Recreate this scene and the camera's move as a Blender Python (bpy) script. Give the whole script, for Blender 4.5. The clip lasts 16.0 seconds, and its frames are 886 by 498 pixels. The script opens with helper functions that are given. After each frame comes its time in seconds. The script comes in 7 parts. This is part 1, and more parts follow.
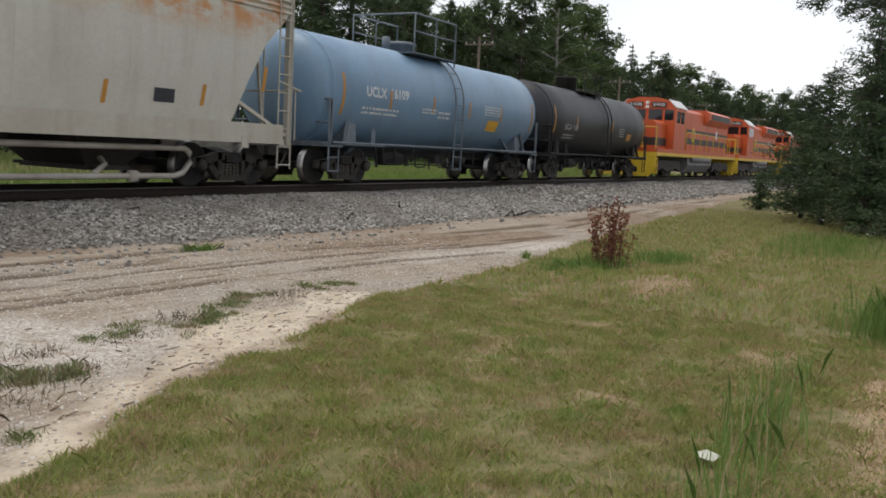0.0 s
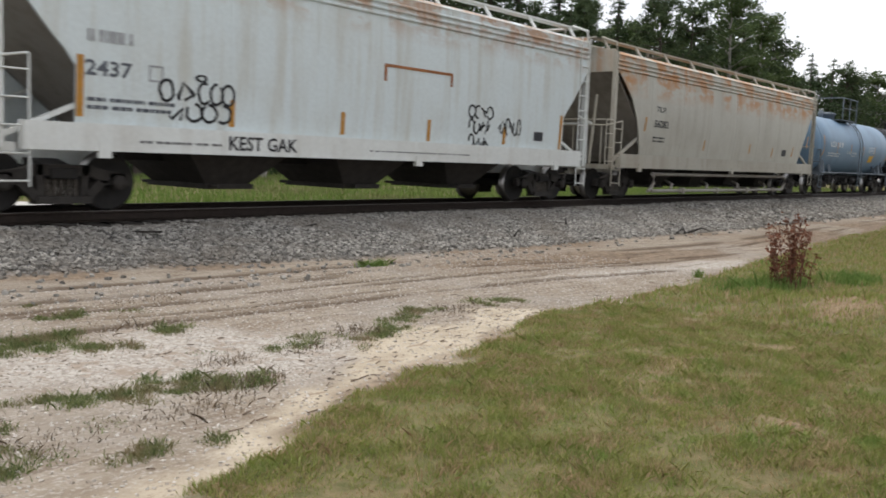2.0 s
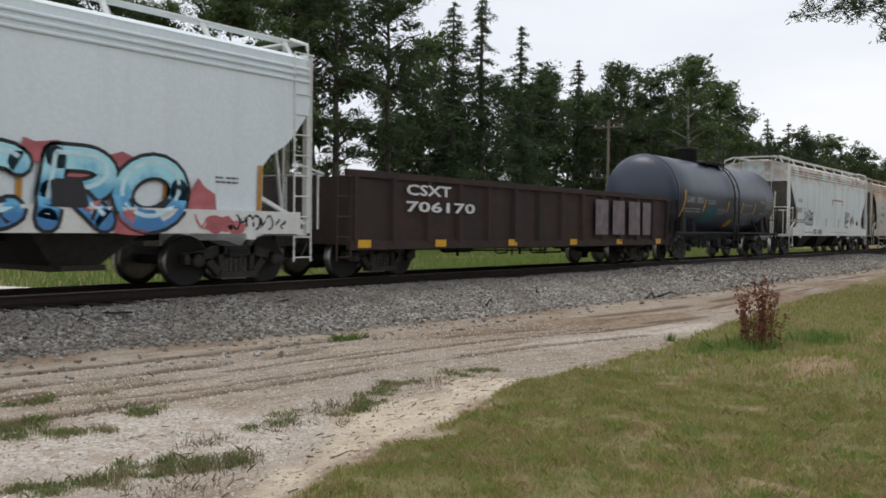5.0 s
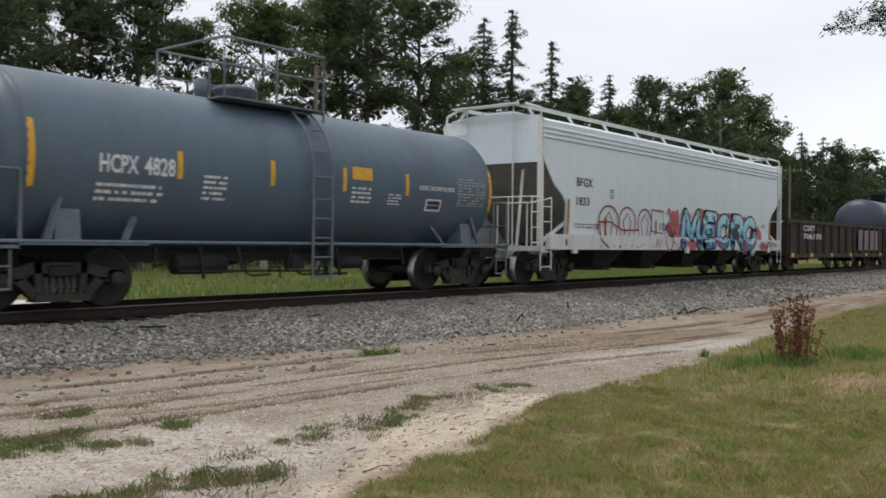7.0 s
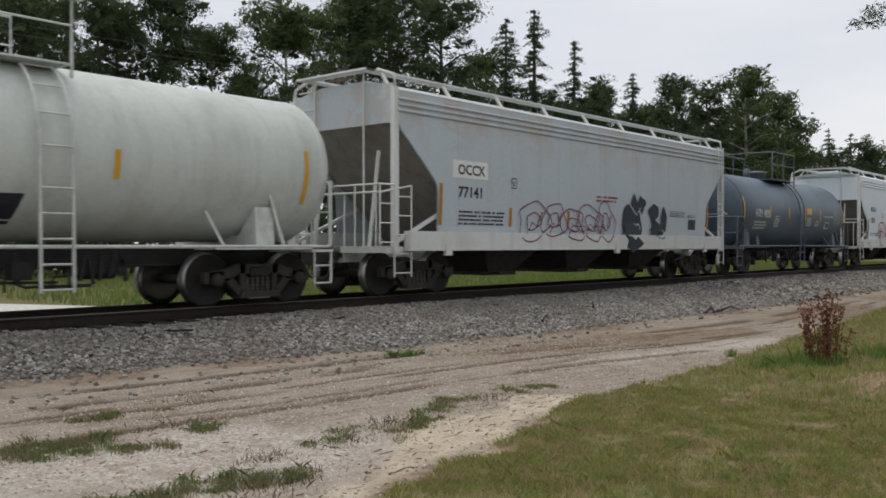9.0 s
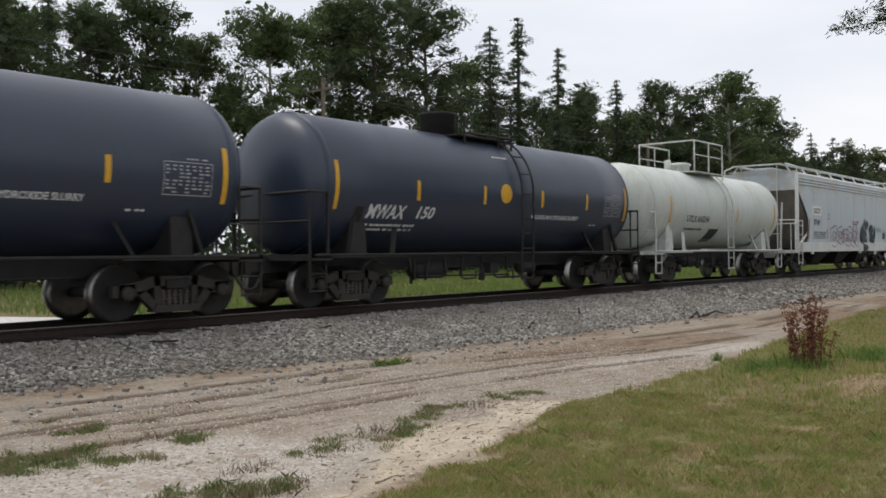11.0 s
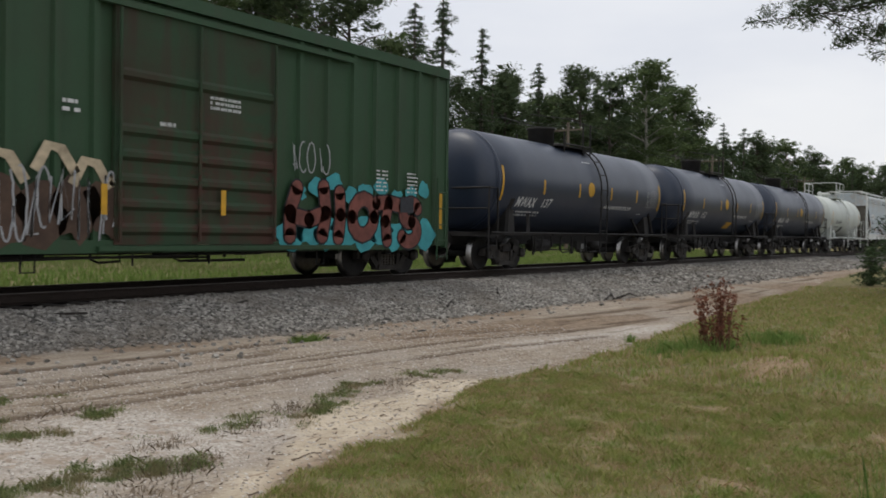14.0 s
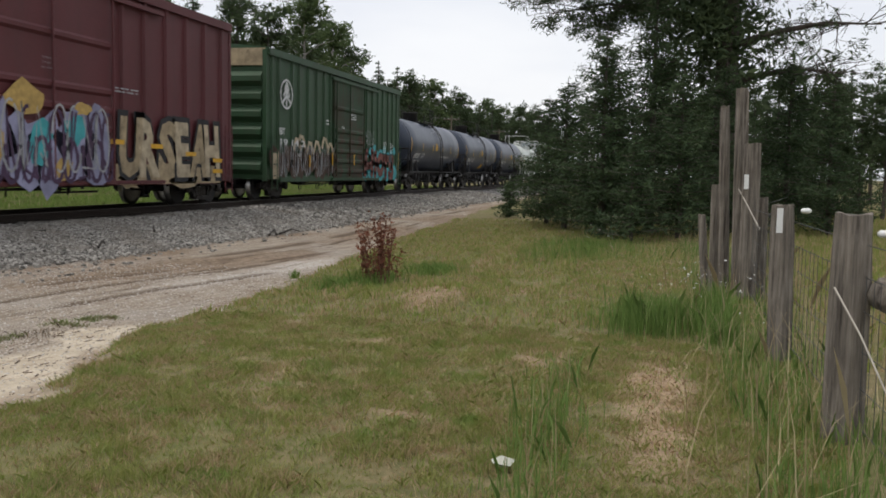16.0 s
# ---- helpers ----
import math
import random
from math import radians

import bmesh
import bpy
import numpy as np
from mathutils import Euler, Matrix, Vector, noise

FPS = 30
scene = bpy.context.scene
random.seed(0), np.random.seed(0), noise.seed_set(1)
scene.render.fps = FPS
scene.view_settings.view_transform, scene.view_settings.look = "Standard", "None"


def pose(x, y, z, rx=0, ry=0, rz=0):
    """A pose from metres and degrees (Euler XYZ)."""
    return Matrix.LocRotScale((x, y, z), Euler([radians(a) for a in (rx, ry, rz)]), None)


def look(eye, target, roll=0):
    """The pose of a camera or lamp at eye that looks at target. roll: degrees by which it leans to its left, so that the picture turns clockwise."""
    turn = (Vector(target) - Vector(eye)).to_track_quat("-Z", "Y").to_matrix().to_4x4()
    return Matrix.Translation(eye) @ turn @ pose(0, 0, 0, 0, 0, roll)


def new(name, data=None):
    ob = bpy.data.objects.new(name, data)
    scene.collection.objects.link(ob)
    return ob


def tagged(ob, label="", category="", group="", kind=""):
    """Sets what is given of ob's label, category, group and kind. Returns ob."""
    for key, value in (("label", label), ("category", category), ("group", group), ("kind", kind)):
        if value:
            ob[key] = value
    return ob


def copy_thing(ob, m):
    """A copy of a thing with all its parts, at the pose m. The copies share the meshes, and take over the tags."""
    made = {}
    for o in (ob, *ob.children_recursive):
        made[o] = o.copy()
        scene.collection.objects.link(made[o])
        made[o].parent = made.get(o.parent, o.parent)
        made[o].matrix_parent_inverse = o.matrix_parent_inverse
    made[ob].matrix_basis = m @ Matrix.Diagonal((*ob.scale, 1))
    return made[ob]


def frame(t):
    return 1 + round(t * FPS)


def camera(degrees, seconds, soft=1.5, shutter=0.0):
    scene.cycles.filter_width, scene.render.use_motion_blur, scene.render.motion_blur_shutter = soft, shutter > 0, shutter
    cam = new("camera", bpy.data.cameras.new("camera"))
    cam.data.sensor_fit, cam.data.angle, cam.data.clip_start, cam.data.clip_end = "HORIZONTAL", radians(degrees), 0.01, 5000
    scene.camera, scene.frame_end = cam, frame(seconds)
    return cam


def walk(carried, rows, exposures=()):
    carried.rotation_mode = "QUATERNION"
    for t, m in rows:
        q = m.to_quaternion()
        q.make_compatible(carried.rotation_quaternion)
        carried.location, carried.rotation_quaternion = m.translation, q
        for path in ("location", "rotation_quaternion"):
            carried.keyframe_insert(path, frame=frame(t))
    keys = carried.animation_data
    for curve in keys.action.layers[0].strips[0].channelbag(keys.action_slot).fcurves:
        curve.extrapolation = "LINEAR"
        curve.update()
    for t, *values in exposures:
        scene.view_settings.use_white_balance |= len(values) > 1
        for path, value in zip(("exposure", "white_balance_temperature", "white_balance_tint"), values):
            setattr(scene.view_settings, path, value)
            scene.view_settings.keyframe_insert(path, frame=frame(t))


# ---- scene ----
# the camera: one person stands still and turns
cam = camera(52.6, 16.0, soft=1.7, shutter=0.12)
PATH = [
    (0.0, pose(0.112, -0.046, 1.534, 83.57, -2.82, -61.12)),
    (0.5, pose(0.103, -0.053, 1.540, 83.30, -2.56, -63.35)),
    (1.0, pose(0.088, -0.042, 1.542, 84.04, -2.31, -60.89)),
    (1.5, pose(0.076, -0.034, 1.547, 84.11, -2.09, -57.36)),
    (2.0, pose(0.031, -0.023, 1.543, 84.18, -2.17, -50.71)),
    (2.5, pose(-0.025, -0.016, 1.549, 85.01, -1.65, -45.93)),
    (3.0, pose(0.000, -0.035, 1.556, 87.23, 0.34, -51.18)),
    (5.5, pose(-0.037, -0.013, 1.547, 88.83, -0.60, -52.75)),
    (6.0, pose(-0.035, -0.016, 1.543, 88.97, -0.72, -52.13)),
    (6.5, pose(-0.041, -0.017, 1.544, 89.56, -0.70, -51.40)),
    (7.0, pose(-0.049, -0.014, 1.548, 89.71, -0.56, -50.84)),
    (7.5, pose(-0.050, -0.023, 1.549, 89.82, -0.18, -50.08)),
    (8.0, pose(-0.046, -0.014, 1.546, 89.75, -0.05, -49.75)),
    (8.5, pose(-0.044, -0.011, 1.548, 89.68, -0.06, -49.23)),
    (11.0, pose(-0.036, -0.020, 1.547, 90.28, 0.63, -50.18)),
    (11.5, pose(-0.037, -0.009, 1.545, 90.00, 0.43, -49.77)),
    (12.0, pose(-0.049, -0.007, 1.544, 89.97, 0.26, -49.35)),
    (12.5, pose(-0.054, -0.010, 1.548, 90.05, -0.21, -49.41)),
    (13.0, pose(-0.049, -0.012, 1.543, 90.87, -0.27, -50.82)),
    (13.5, pose(-0.053, -0.012, 1.546, 90.61, -0.23, -50.44)),
    (14.0, pose(-0.020, 0.026, 1.542, 88.89, -0.87, -55.33)),
    (14.5, pose(-0.007, 0.064, 1.534, 89.29, -0.91, -66.65)),
    (15.0, pose(0.068, 0.130, 1.571, 88.98, -1.03, -74.42)),
    (15.5, pose(0.079, 0.127, 1.575, 86.65, -1.28, -78.05)),
    (16.0, pose(0.090, 0.124, 1.562, 85.08, -1.08, -76.78)),
]
walk(cam, PATH, [(0.0, 0.15), (0.5, 0.5), (1.0, 0.38), (1.5, 0.24), (2.5, 0.36), (3.2, 0.22), (5.5, 0.03), (7.0, 0.04), (8.5, -0.22), (11.0, 0.0), (13.0, 0.0), (13.5, -0.18), (14.5, -0.1), (15.0, -0.12), (16.0, 0.0)])

# ---- world and sun: bright overcast ----
world = bpy.data.worlds.new("world")
scene.world = world
world.use_nodes = True
wn, wl = world.node_tree.nodes, world.node_tree.links
wn.clear()
w_out = wn.new("ShaderNodeOutputWorld")
w_bg = wn.new("ShaderNodeBackground")
w_sky = wn.new("ShaderNodeTexSky")
w_sky.sky_type, w_sky.sun_disc = "NISHITA", False
w_sky.sun_elevation, w_sky.sun_rotation = radians(66), radians(34)
w_sky.dust_density, w_sky.air_density = 4.0, 1.0
w_scale = wn.new("ShaderNodeVectorMath")
w_scale.operation = "SCALE"
w_scale.inputs["Scale"].default_value = 0.085
w_tc = wn.new("ShaderNodeTexCoord")
w_map = wn.new("ShaderNodeMapping")
w_map.inputs["Scale"].default_value = (1.0, 1.0, 3.5)
w_noise = wn.new("ShaderNodeTexNoise")
w_noise.inputs["Scale"].default_value, w_noise.inputs["Detail"].default_value = 2.2, 5
w_ramp = wn.new("ShaderNodeValToRGB")
w_ramp.color_ramp.elements[0].position, w_ramp.color_ramp.elements[0].color = 0.35, (0.70, 0.725, 0.79, 1)
w_ramp.color_ramp.elements[1].position, w_ramp.color_ramp.elements[1].color = 0.68, (0.84, 0.85, 0.875, 1)
w_mix = wn.new("ShaderNodeMix")
w_mix.data_type = "RGBA"
w_mix.inputs[0].default_value = 0.88
wl.new(w_sky.outputs[0], w_scale.inputs[0])
wl.new(w_tc.outputs["Generated"], w_map.inputs[0])
wl.new(w_map.outputs[0], w_noise.inputs["Vector"])
wl.new(w_noise.outputs[0], w_ramp.inputs[0])
wl.new(w_scale.outputs[0], w_mix.inputs[6])
wl.new(w_ramp.outputs[0], w_mix.inputs[7])
wl.new(w_mix.outputs[2], w_bg.inputs[0])
wl.new(w_bg.outputs[0], w_out.inputs[0])
w_bg.inputs[1].default_value = 1.22
sun_data = bpy.data.lights.new("sun", "SUN")
sun_data.energy, sun_data.angle, sun_data.color = 1.5, radians(22), (1.0, 0.95, 0.88)
sun = new("sun", sun_data)
sun.matrix_world = look((0, 12, 60), (12, -6, 0))

# ---- materials ----
MATS = {}


def nodes(name):
    mat = bpy.data.materials.new(name)
    mat.use_nodes = True
    nt = mat.node_tree
    return mat, nt.nodes, nt.links, nt.nodes["Principled BSDF"]


def noise_node(nd, ln, coord, scale, detail=4, stretch=(1, 1, 1), rough=0.6):
    mp = nd.new("ShaderNodeMapping")
    mp.inputs["Scale"].default_value = stretch
    ln.new(coord, mp.inputs[0])
    nz = nd.new("ShaderNodeTexNoise")
    nz.inputs["Scale"].default_value, nz.inputs["Detail"].default_value = scale, detail
    nz.inputs["Roughness"].default_value = rough
    ln.new(mp.outputs[0], nz.inputs["Vector"])
    return nz.outputs[0]


def ramp(nd, ln, fac, lo, hi, c0=(0, 0, 0, 1), c1=(1, 1, 1, 1)):
    r = nd.new("ShaderNodeValToRGB")
    r.color_ramp.elements[0].position, r.color_ramp.elements[1].position = lo, hi
    r.color_ramp.elements[0].color, r.color_ramp.elements[1].color = c0, c1
    ln.new(fac, r.inputs[0])
    return r.outputs[0]


def mixc(nd, ln, fac, a, b, mode="MIX"):
    m = nd.new("ShaderNodeMix")
    m.data_type, m.blend_type = "RGBA", mode
    for sock, v in ((m.inputs[0], fac), (m.inputs[6], a), (m.inputs[7], b)):
        if isinstance(v, (int, float)):
            sock.default_value = v
        elif isinstance(v, tuple):
            sock.default_value = v if len(v) == 4 else (*v, 1)
        else:
            ln.new(v, sock)
    return m.outputs[2]


def mathn(nd, ln, op, a, b=0.0):
    m = nd.new("ShaderNodeMath")
    m.operation = op
    for sock, v in ((m.inputs[0], a), (m.inputs[1], b)):
        if isinstance(v, (int, float)):
            sock.default_value = v
        else:
            ln.new(v, sock)
    return m.outputs[0]


def bump(nd, ln, bs, height, strength, dist=0.02):
    b = nd.new("ShaderNodeBump")
    b.inputs["Strength"].default_value, b.inputs["Distance"].default_value = strength, dist
    ln.new(height, b.inputs["Height"])
    ln.new(b.outputs[0], bs.inputs["Normal"])


def paint(name, base, dirt=(0.12, 0.09, 0.06), dirt_amount=0.35, rough=0.5, rust=0.0, rust_z=(9.0, 10.0), streak=0.4, metal=0.0, rust_col=(0.30, 0.11, 0.03)):
    """Weathered railway paint: streaks that run down, blotches of dirt, rust where asked, fine relief."""
    if name in MATS:
        return MATS[name]
    mat, nd, ln, bs = nodes(name)
    tc = nd.new("ShaderNodeTexCoord").outputs["Object"]
    streaks = noise_node(nd, ln, tc, 2.2, 5, (1.6, 1.6, 0.13))
    blot = noise_node(nd, ln, tc, 0.55, 6)
    fine = noise_node(nd, ln, tc, 14, 5)
    col = mixc(nd, ln, ramp(nd, ln, fine, 0.3, 0.7), tuple(c * 0.93 for c in base), tuple(min(1, c * 1.04) for c in base))
    col = mixc(nd, ln, mathn(nd, ln, "MULTIPLY", ramp(nd, ln, streaks, 0.48, 0.75), streak), col, dirt)
    col = mixc(nd, ln, mathn(nd, ln, "MULTIPLY", ramp(nd, ln, blot, 0.46, 0.74), dirt_amount), col, dirt)
    if rust > 0:
        sep = nd.new("ShaderNodeSeparateXYZ")
        ln.new(tc, sep.inputs[0])
        band = nd.new("ShaderNodeMapRange")
        band.inputs[1].default_value, band.inputs[2].default_value = rust_z
        ln.new(sep.outputs[2], band.inputs[0])
        spots = ramp(nd, ln, noise_node(nd, ln, tc, 1.9, 7, (0.7, 1, 1.5), 0.65), 0.42, 0.54)
        down = ramp(nd, ln, noise_node(nd, ln, tc, 1.1, 6, (1.5, 1, 0.12)), 0.40, 0.56)
        m = mathn(nd, ln, "MULTIPLY", mathn(nd, ln, "MULTIPLY", spots, down), band.outputs[0])
        col = mixc(nd, ln, mathn(nd, ln, "MULTIPLY", m, rust), col, rust_col)
    ln.new(col, bs.inputs["Base Color"])
    ln.new(mixc(nd, ln, blot, (rough - 0.1,) * 3, (rough + 0.15,) * 3), bs.inputs["Roughness"])
    bs.inputs["Metallic"].default_value = metal
    bump(nd, ln, bs, mathn(nd, ln, "ADD", fine, mathn(nd, ln, "MULTIPLY", blot, 3.0)), 0.12, 0.015)
    MATS[name] = mat
    return mat


def plain(name, base, rough=0.6, var=0.25, scale=9.0, metal=0.0, relief=0.2):
    if name in MATS:
        return MATS[name]
    mat, nd, ln, bs = nodes(name)
    tc = nd.new("ShaderNodeTexCoord").outputs["Object"]
    n1, n2 = noise_node(nd, ln, tc, scale, 6), noise_node(nd, ln, tc, scale * 0.13, 3)
    col = mixc(nd, ln, ramp(nd, ln, n1, 0.3, 0.72), tuple(c * (1 - var) for c in base), tuple(min(1, c * (1 + var)) for c in base))
    col = mixc(nd, ln, mathn(nd, ln, "MULTIPLY", ramp(nd, ln, n2, 0.4, 0.7), var), col, tuple(c * 0.6 for c in base))
    ln.new(col, bs.inputs["Base Color"])
    bs.inputs["Roughness"].default_value, bs.inputs["Metallic"].default_value = rough, metal
    bump(nd, ln, bs, n1, relief, 0.02)
    MATS[name] = mat
    return mat


def blades(name, cols, rough=0.7, patch=None, patch_scale=0.6, trans=0.25, lush=None):
    """Leaves and blades: each island its own tone between two, with dry and lush patches over the ground."""
    mat, nd, ln, bs = nodes(name)
    geo = nd.new("ShaderNodeNewGeometry")
    rnd = geo.outputs["Random Per Island"]
    col = mixc(nd, ln, rnd, cols[0], cols[1])
    if lush:
        n = noise_node(nd, ln, geo.outputs["Position"], patch_scale * 0.9, 7)
        n = mathn(nd, ln, "ADD", n, mathn(nd, ln, "MULTIPLY", mathn(nd, ln, "SUBTRACT", rnd, 0.5), 0.3))
        col = mixc(nd, ln, ramp(nd, ln, n, 0.40, 0.68), col, lush)
    if patch:
        n = noise_node(nd, ln, geo.outputs["Position"], patch_scale, 5)
        n = mathn(nd, ln, "ADD", n, mathn(nd, ln, "MULTIPLY", mathn(nd, ln, "SUBTRACT", rnd, 0.5), 0.4 if lush else 0.0))
        col = mixc(nd, ln, ramp(nd, ln, n, 0.47, 0.66), col, patch)
    ln.new(col, bs.inputs["Base Color"])
    bs.inputs["Roughness"].default_value = rough
    bs.inputs["Specular IOR Level"].default_value = 0.25
    tr = nd.new("ShaderNodeBsdfTranslucent")
    ln.new(col, tr.inputs[0])
    ms = nd.new("ShaderNodeMixShader")
    ms.inputs[0].default_value = trans
    ln.new(bs.outputs[0], ms.inputs[1])
    ln.new(tr.outputs[0], ms.inputs[2])
    ln.new(ms.outputs[0], nd["Material Output"].inputs[0])
    MATS[name] = mat
    return mat


# ---- mesh building ----
class Build:
    """Gathers vertices and faces for one mesh."""

    def __init__(self):
        self.v, self.f, self.s, self.m = [], [], [], []

    def add(self, verts, faces, smooth=False, mi=0):
        o = len(self.v)
        self.v += [tuple(p) for p in verts]
        self.f += [tuple(i + o for i in q) for q in faces]
        self.s += [smooth] * len(faces)
        self.m += [mi] * len(faces)
        return self

    def box(self, x0, x1, y0, y1, z0, z1, mi=0):
        v = [(x, y, z) for x in (x0, x1) for y in (y0, y1) for z in (z0, z1)]
        return self.add(v, [(0, 1, 3, 2), (4, 6, 7, 5), (0, 4, 5, 1), (2, 3, 7, 6), (0, 2, 6, 4), (1, 5, 7, 3)], mi=mi)

    def bar(self, a, b, w, h=None, mi=0):
        """A rectangular bar from a to b."""
        a, b = Vector(a), Vector(b)
        h = h or w
        d = (b - a).normalized()
        s = d.cross(Vector((0, 0, 1)))
        s = Vector((0, 1, 0)) if s.length < 0.01 else s.normalized()
        u = s.cross(d)
        v = [p + s * (i * w / 2) + u * (j * h / 2) for p in (a, b) for i, j in ((-1, -1), (1, -1), (1, 1), (-1, 1))]
        return self.add(v, [(3, 2, 1, 0), (4, 5, 6, 7), (0, 1, 5, 4), (1, 2, 6, 5), (2, 3, 7, 6), (3, 0, 4, 7)], mi=mi)

    def tube(self, pts, r, seg=6, mi=0, taper=None):
        """A round tube along points; taper gives a radius for each."""
        pts = [Vector(p) for p in pts]
        v, f = [], []
        for i, p in enumerate(pts):
            d = (pts[min(i + 1, len(pts) - 1)] - pts[max(i - 1, 0)]).normalized()
            a = d.cross(Vector((0.13, 0.21, 1)))
            a = (d.cross(Vector((1, 0, 0))) if a.length < 0.05 else a).normalized()
            b = d.cross(a)
            rr = taper[i] if taper else r
            v += [p + (a * math.cos(k * math.tau / seg) + b * math.sin(k * math.tau / seg)) * rr for k in range(seg)]
        for i in range(len(pts) - 1):
            f += [(i * seg + k, i * seg + (k + 1) % seg, (i + 1) * seg + (k + 1) % seg, (i + 1) * seg + k) for k in range(seg)]
        self.add(v, f, True, mi)
        n = (len(pts) - 1) * seg
        self.add([v[k] for k in range(seg)] + [v[n + k] for k in range(seg)], [tuple(range(seg))[::-1], tuple(range(seg, 2 * seg))], False, mi)
        return self

    def lathe(self, prof, axis="x", c=(0, 0, 0), seg=24, mi=0, smooth=True):
        """A profile of (along, radius) turned about an axis through c."""
        v, f = [], []
        for a, r in prof:
            for k in range(seg):
                p, q = r * math.cos(k * math.tau / seg), r * math.sin(k * math.tau / seg)
                w = {"x": (a, p, q), "y": (p, a, q), "z": (p, q, a)}[axis]
                v.append((w[0] + c[0], w[1] + c[1], w[2] + c[2]))
        for i in range(len(prof) - 1):
            f += [(i * seg + k, i * seg + (k + 1) % seg, (i + 1) * seg + (k + 1) % seg, (i + 1) * seg + k) for k in range(seg)]
        f += [tuple(range(seg))[::-1], tuple(range((len(prof) - 1) * seg, len(prof) * seg))]
        return self.add(v, f, smooth, mi)

    def prism(self, poly, axis, a, b, mi=0):
        """A flat outline pushed along an axis: y takes (x, z) outlines, x takes (y, z), z takes (x, y)."""
        put = {"y": lambda p, t: (p[0], t, p[1]), "x": lambda p, t: (t, p[0], p[1]), "z": lambda p, t: (p[0], p[1], t)}[axis]
        n = len(poly)
        v = [put(p, a) for p in poly] + [put(p, b) for p in poly]
        f = [tuple(range(n))[::-1], tuple(range(n, 2 * n))] + [(i, (i + 1) % n, (i + 1) % n + n, i + n) for i in range(n)]
        return self.add(v, f, mi=mi)


def mesh_of(name, b, mats):
    me = bpy.data.meshes.new(name)
    if isinstance(b, Build):
        me.from_pydata(b.v, [], b.f)
        me.polygons.foreach_set("use_smooth", b.s)
        if max(b.m, default=0):
            me.polygons.foreach_set("material_index", b.m)
    else:
        me.from_pydata(b[0], [], b[1])
    for m in mats if isinstance(mats, (list, tuple)) else [mats]:
        me.materials.append(m)
    bm = bmesh.new()
    if isinstance(b, Build) and len(b.f) < 4000:
        bm.from_mesh(me)
        bmesh.ops.recalc_face_normals(bm, faces=bm.faces)
        bm.to_mesh(me)
    bm.free()
    return me


def part(name, b, mats, parent=None, label=""):
    """One mesh object, under a thing or a part. b: a Build, or a mesh to share."""
    ob = new(name, b if isinstance(b, bpy.types.Mesh) else mesh_of(name, b, mats))
    ob.parent = parent
    return tagged(ob, label)


def thing(name, m, label, category, group="", kind=""):
    ob = new(name)
    ob.empty_display_size = 0.3
    ob.matrix_world = m
    return tagged(ob, label, category, group, kind)


def soup(name, verts, faces_n, mats, kind="", label="", category="", parent=None):
    """A large mesh from arrays: verts (n, k, 3), each row one face of k corners."""
    n, k, _ = verts.shape
    me = bpy.data.meshes.new(name)
    me.vertices.add(n * k)
    me.vertices.foreach_set("co", verts.reshape(-1).astype(np.float32))
    me.loops.add(n * k)
    me.loops.foreach_set("vertex_index", np.arange(n * k, dtype=np.int32))
    me.polygons.add(n)
    me.polygons.foreach_set("loop_start", np.arange(0, n * k, k, dtype=np.int32))
    me.update(calc_edges=True)
    for m in mats if isinstance(mats, (list, tuple)) else [mats]:
        me.materials.append(m)
    ob = new(name, me)
    ob.parent = parent
    return tagged(ob, label, category, "", kind)


# ---- the ground ----
RAIL_Z, TRACK_Y = 0.507, 13.85
EDGE_X = np.array([-60, -5, 2.8, 4.0, 6.1, 8.0, 11.0, 14.0, 20.0, 29.0, 45.0, 80.0, 600.0])
EDGE_Y = np.array([2.6, 2.9, 3.45, 3.9, 4.4, 4.85, 5.05, 5.2, 5.9, 6.5, 7.6, 8.5, 8.6])


def fbm(x, y, seed, octaves=4, base=1.0):
    """Smooth value noise on arrays."""
    out, amp = np.zeros(np.shape(x)), 1.0
    for o in range(octaves):
        f = base * 2 ** o
        xi, yi = np.floor(x * f), np.floor(y * f)
        u, v = x * f - xi, y * f - yi
        u, v = u * u * (3 - 2 * u), v * v * (3 - 2 * v)

        def h(a, b):
            s = np.sin(a * 127.1 + b * 311.7 + (seed + o) * 74.7) * 43758.5453
            return s - np.floor(s)
        out = out + amp * ((h(xi, yi) * (1 - u) + h(xi + 1, yi) * u) * (1 - v) + (h(xi, yi + 1) * (1 - u) + h(xi + 1, yi + 1) * u) * v - 0.5)
        amp *= 0.5
    return out


BED_X = np.array([-80, 3.0, 5.0, 7.6, 9.5, 11.1, 13.1, 16.0, 19.0, 23.7, 36.0, 900.0])
BED_Y = np.array([11.0, 10.95, 10.75, 10.4, 10.05, 9.85, 9.6, 9.45, 9.15, 8.95, 9.0, 9.0])
RUT_X = np.array([-80, 3.0, 5.3, 8.7, 11.2, 13.6, 16.2, 18.5, 30.0, 900.0])
RUT_Y = np.array([9.1, 9.0, 8.8, 8.5, 8.2, 7.6, 7.15, 6.75, 7.1, 7.6])


def bed_edge(x, y):
    """Where the ballast ends and the dirt track begins."""
    return np.interp(x, BED_X, BED_Y) + 0.22 * fbm(x, y, 6, 4, 0.8)


def across(x, y):
    """Distance from the outer wheel rut of the dirt track, which bends along the ballast."""
    return y - np.interp(x, RUT_X, RUT_Y)


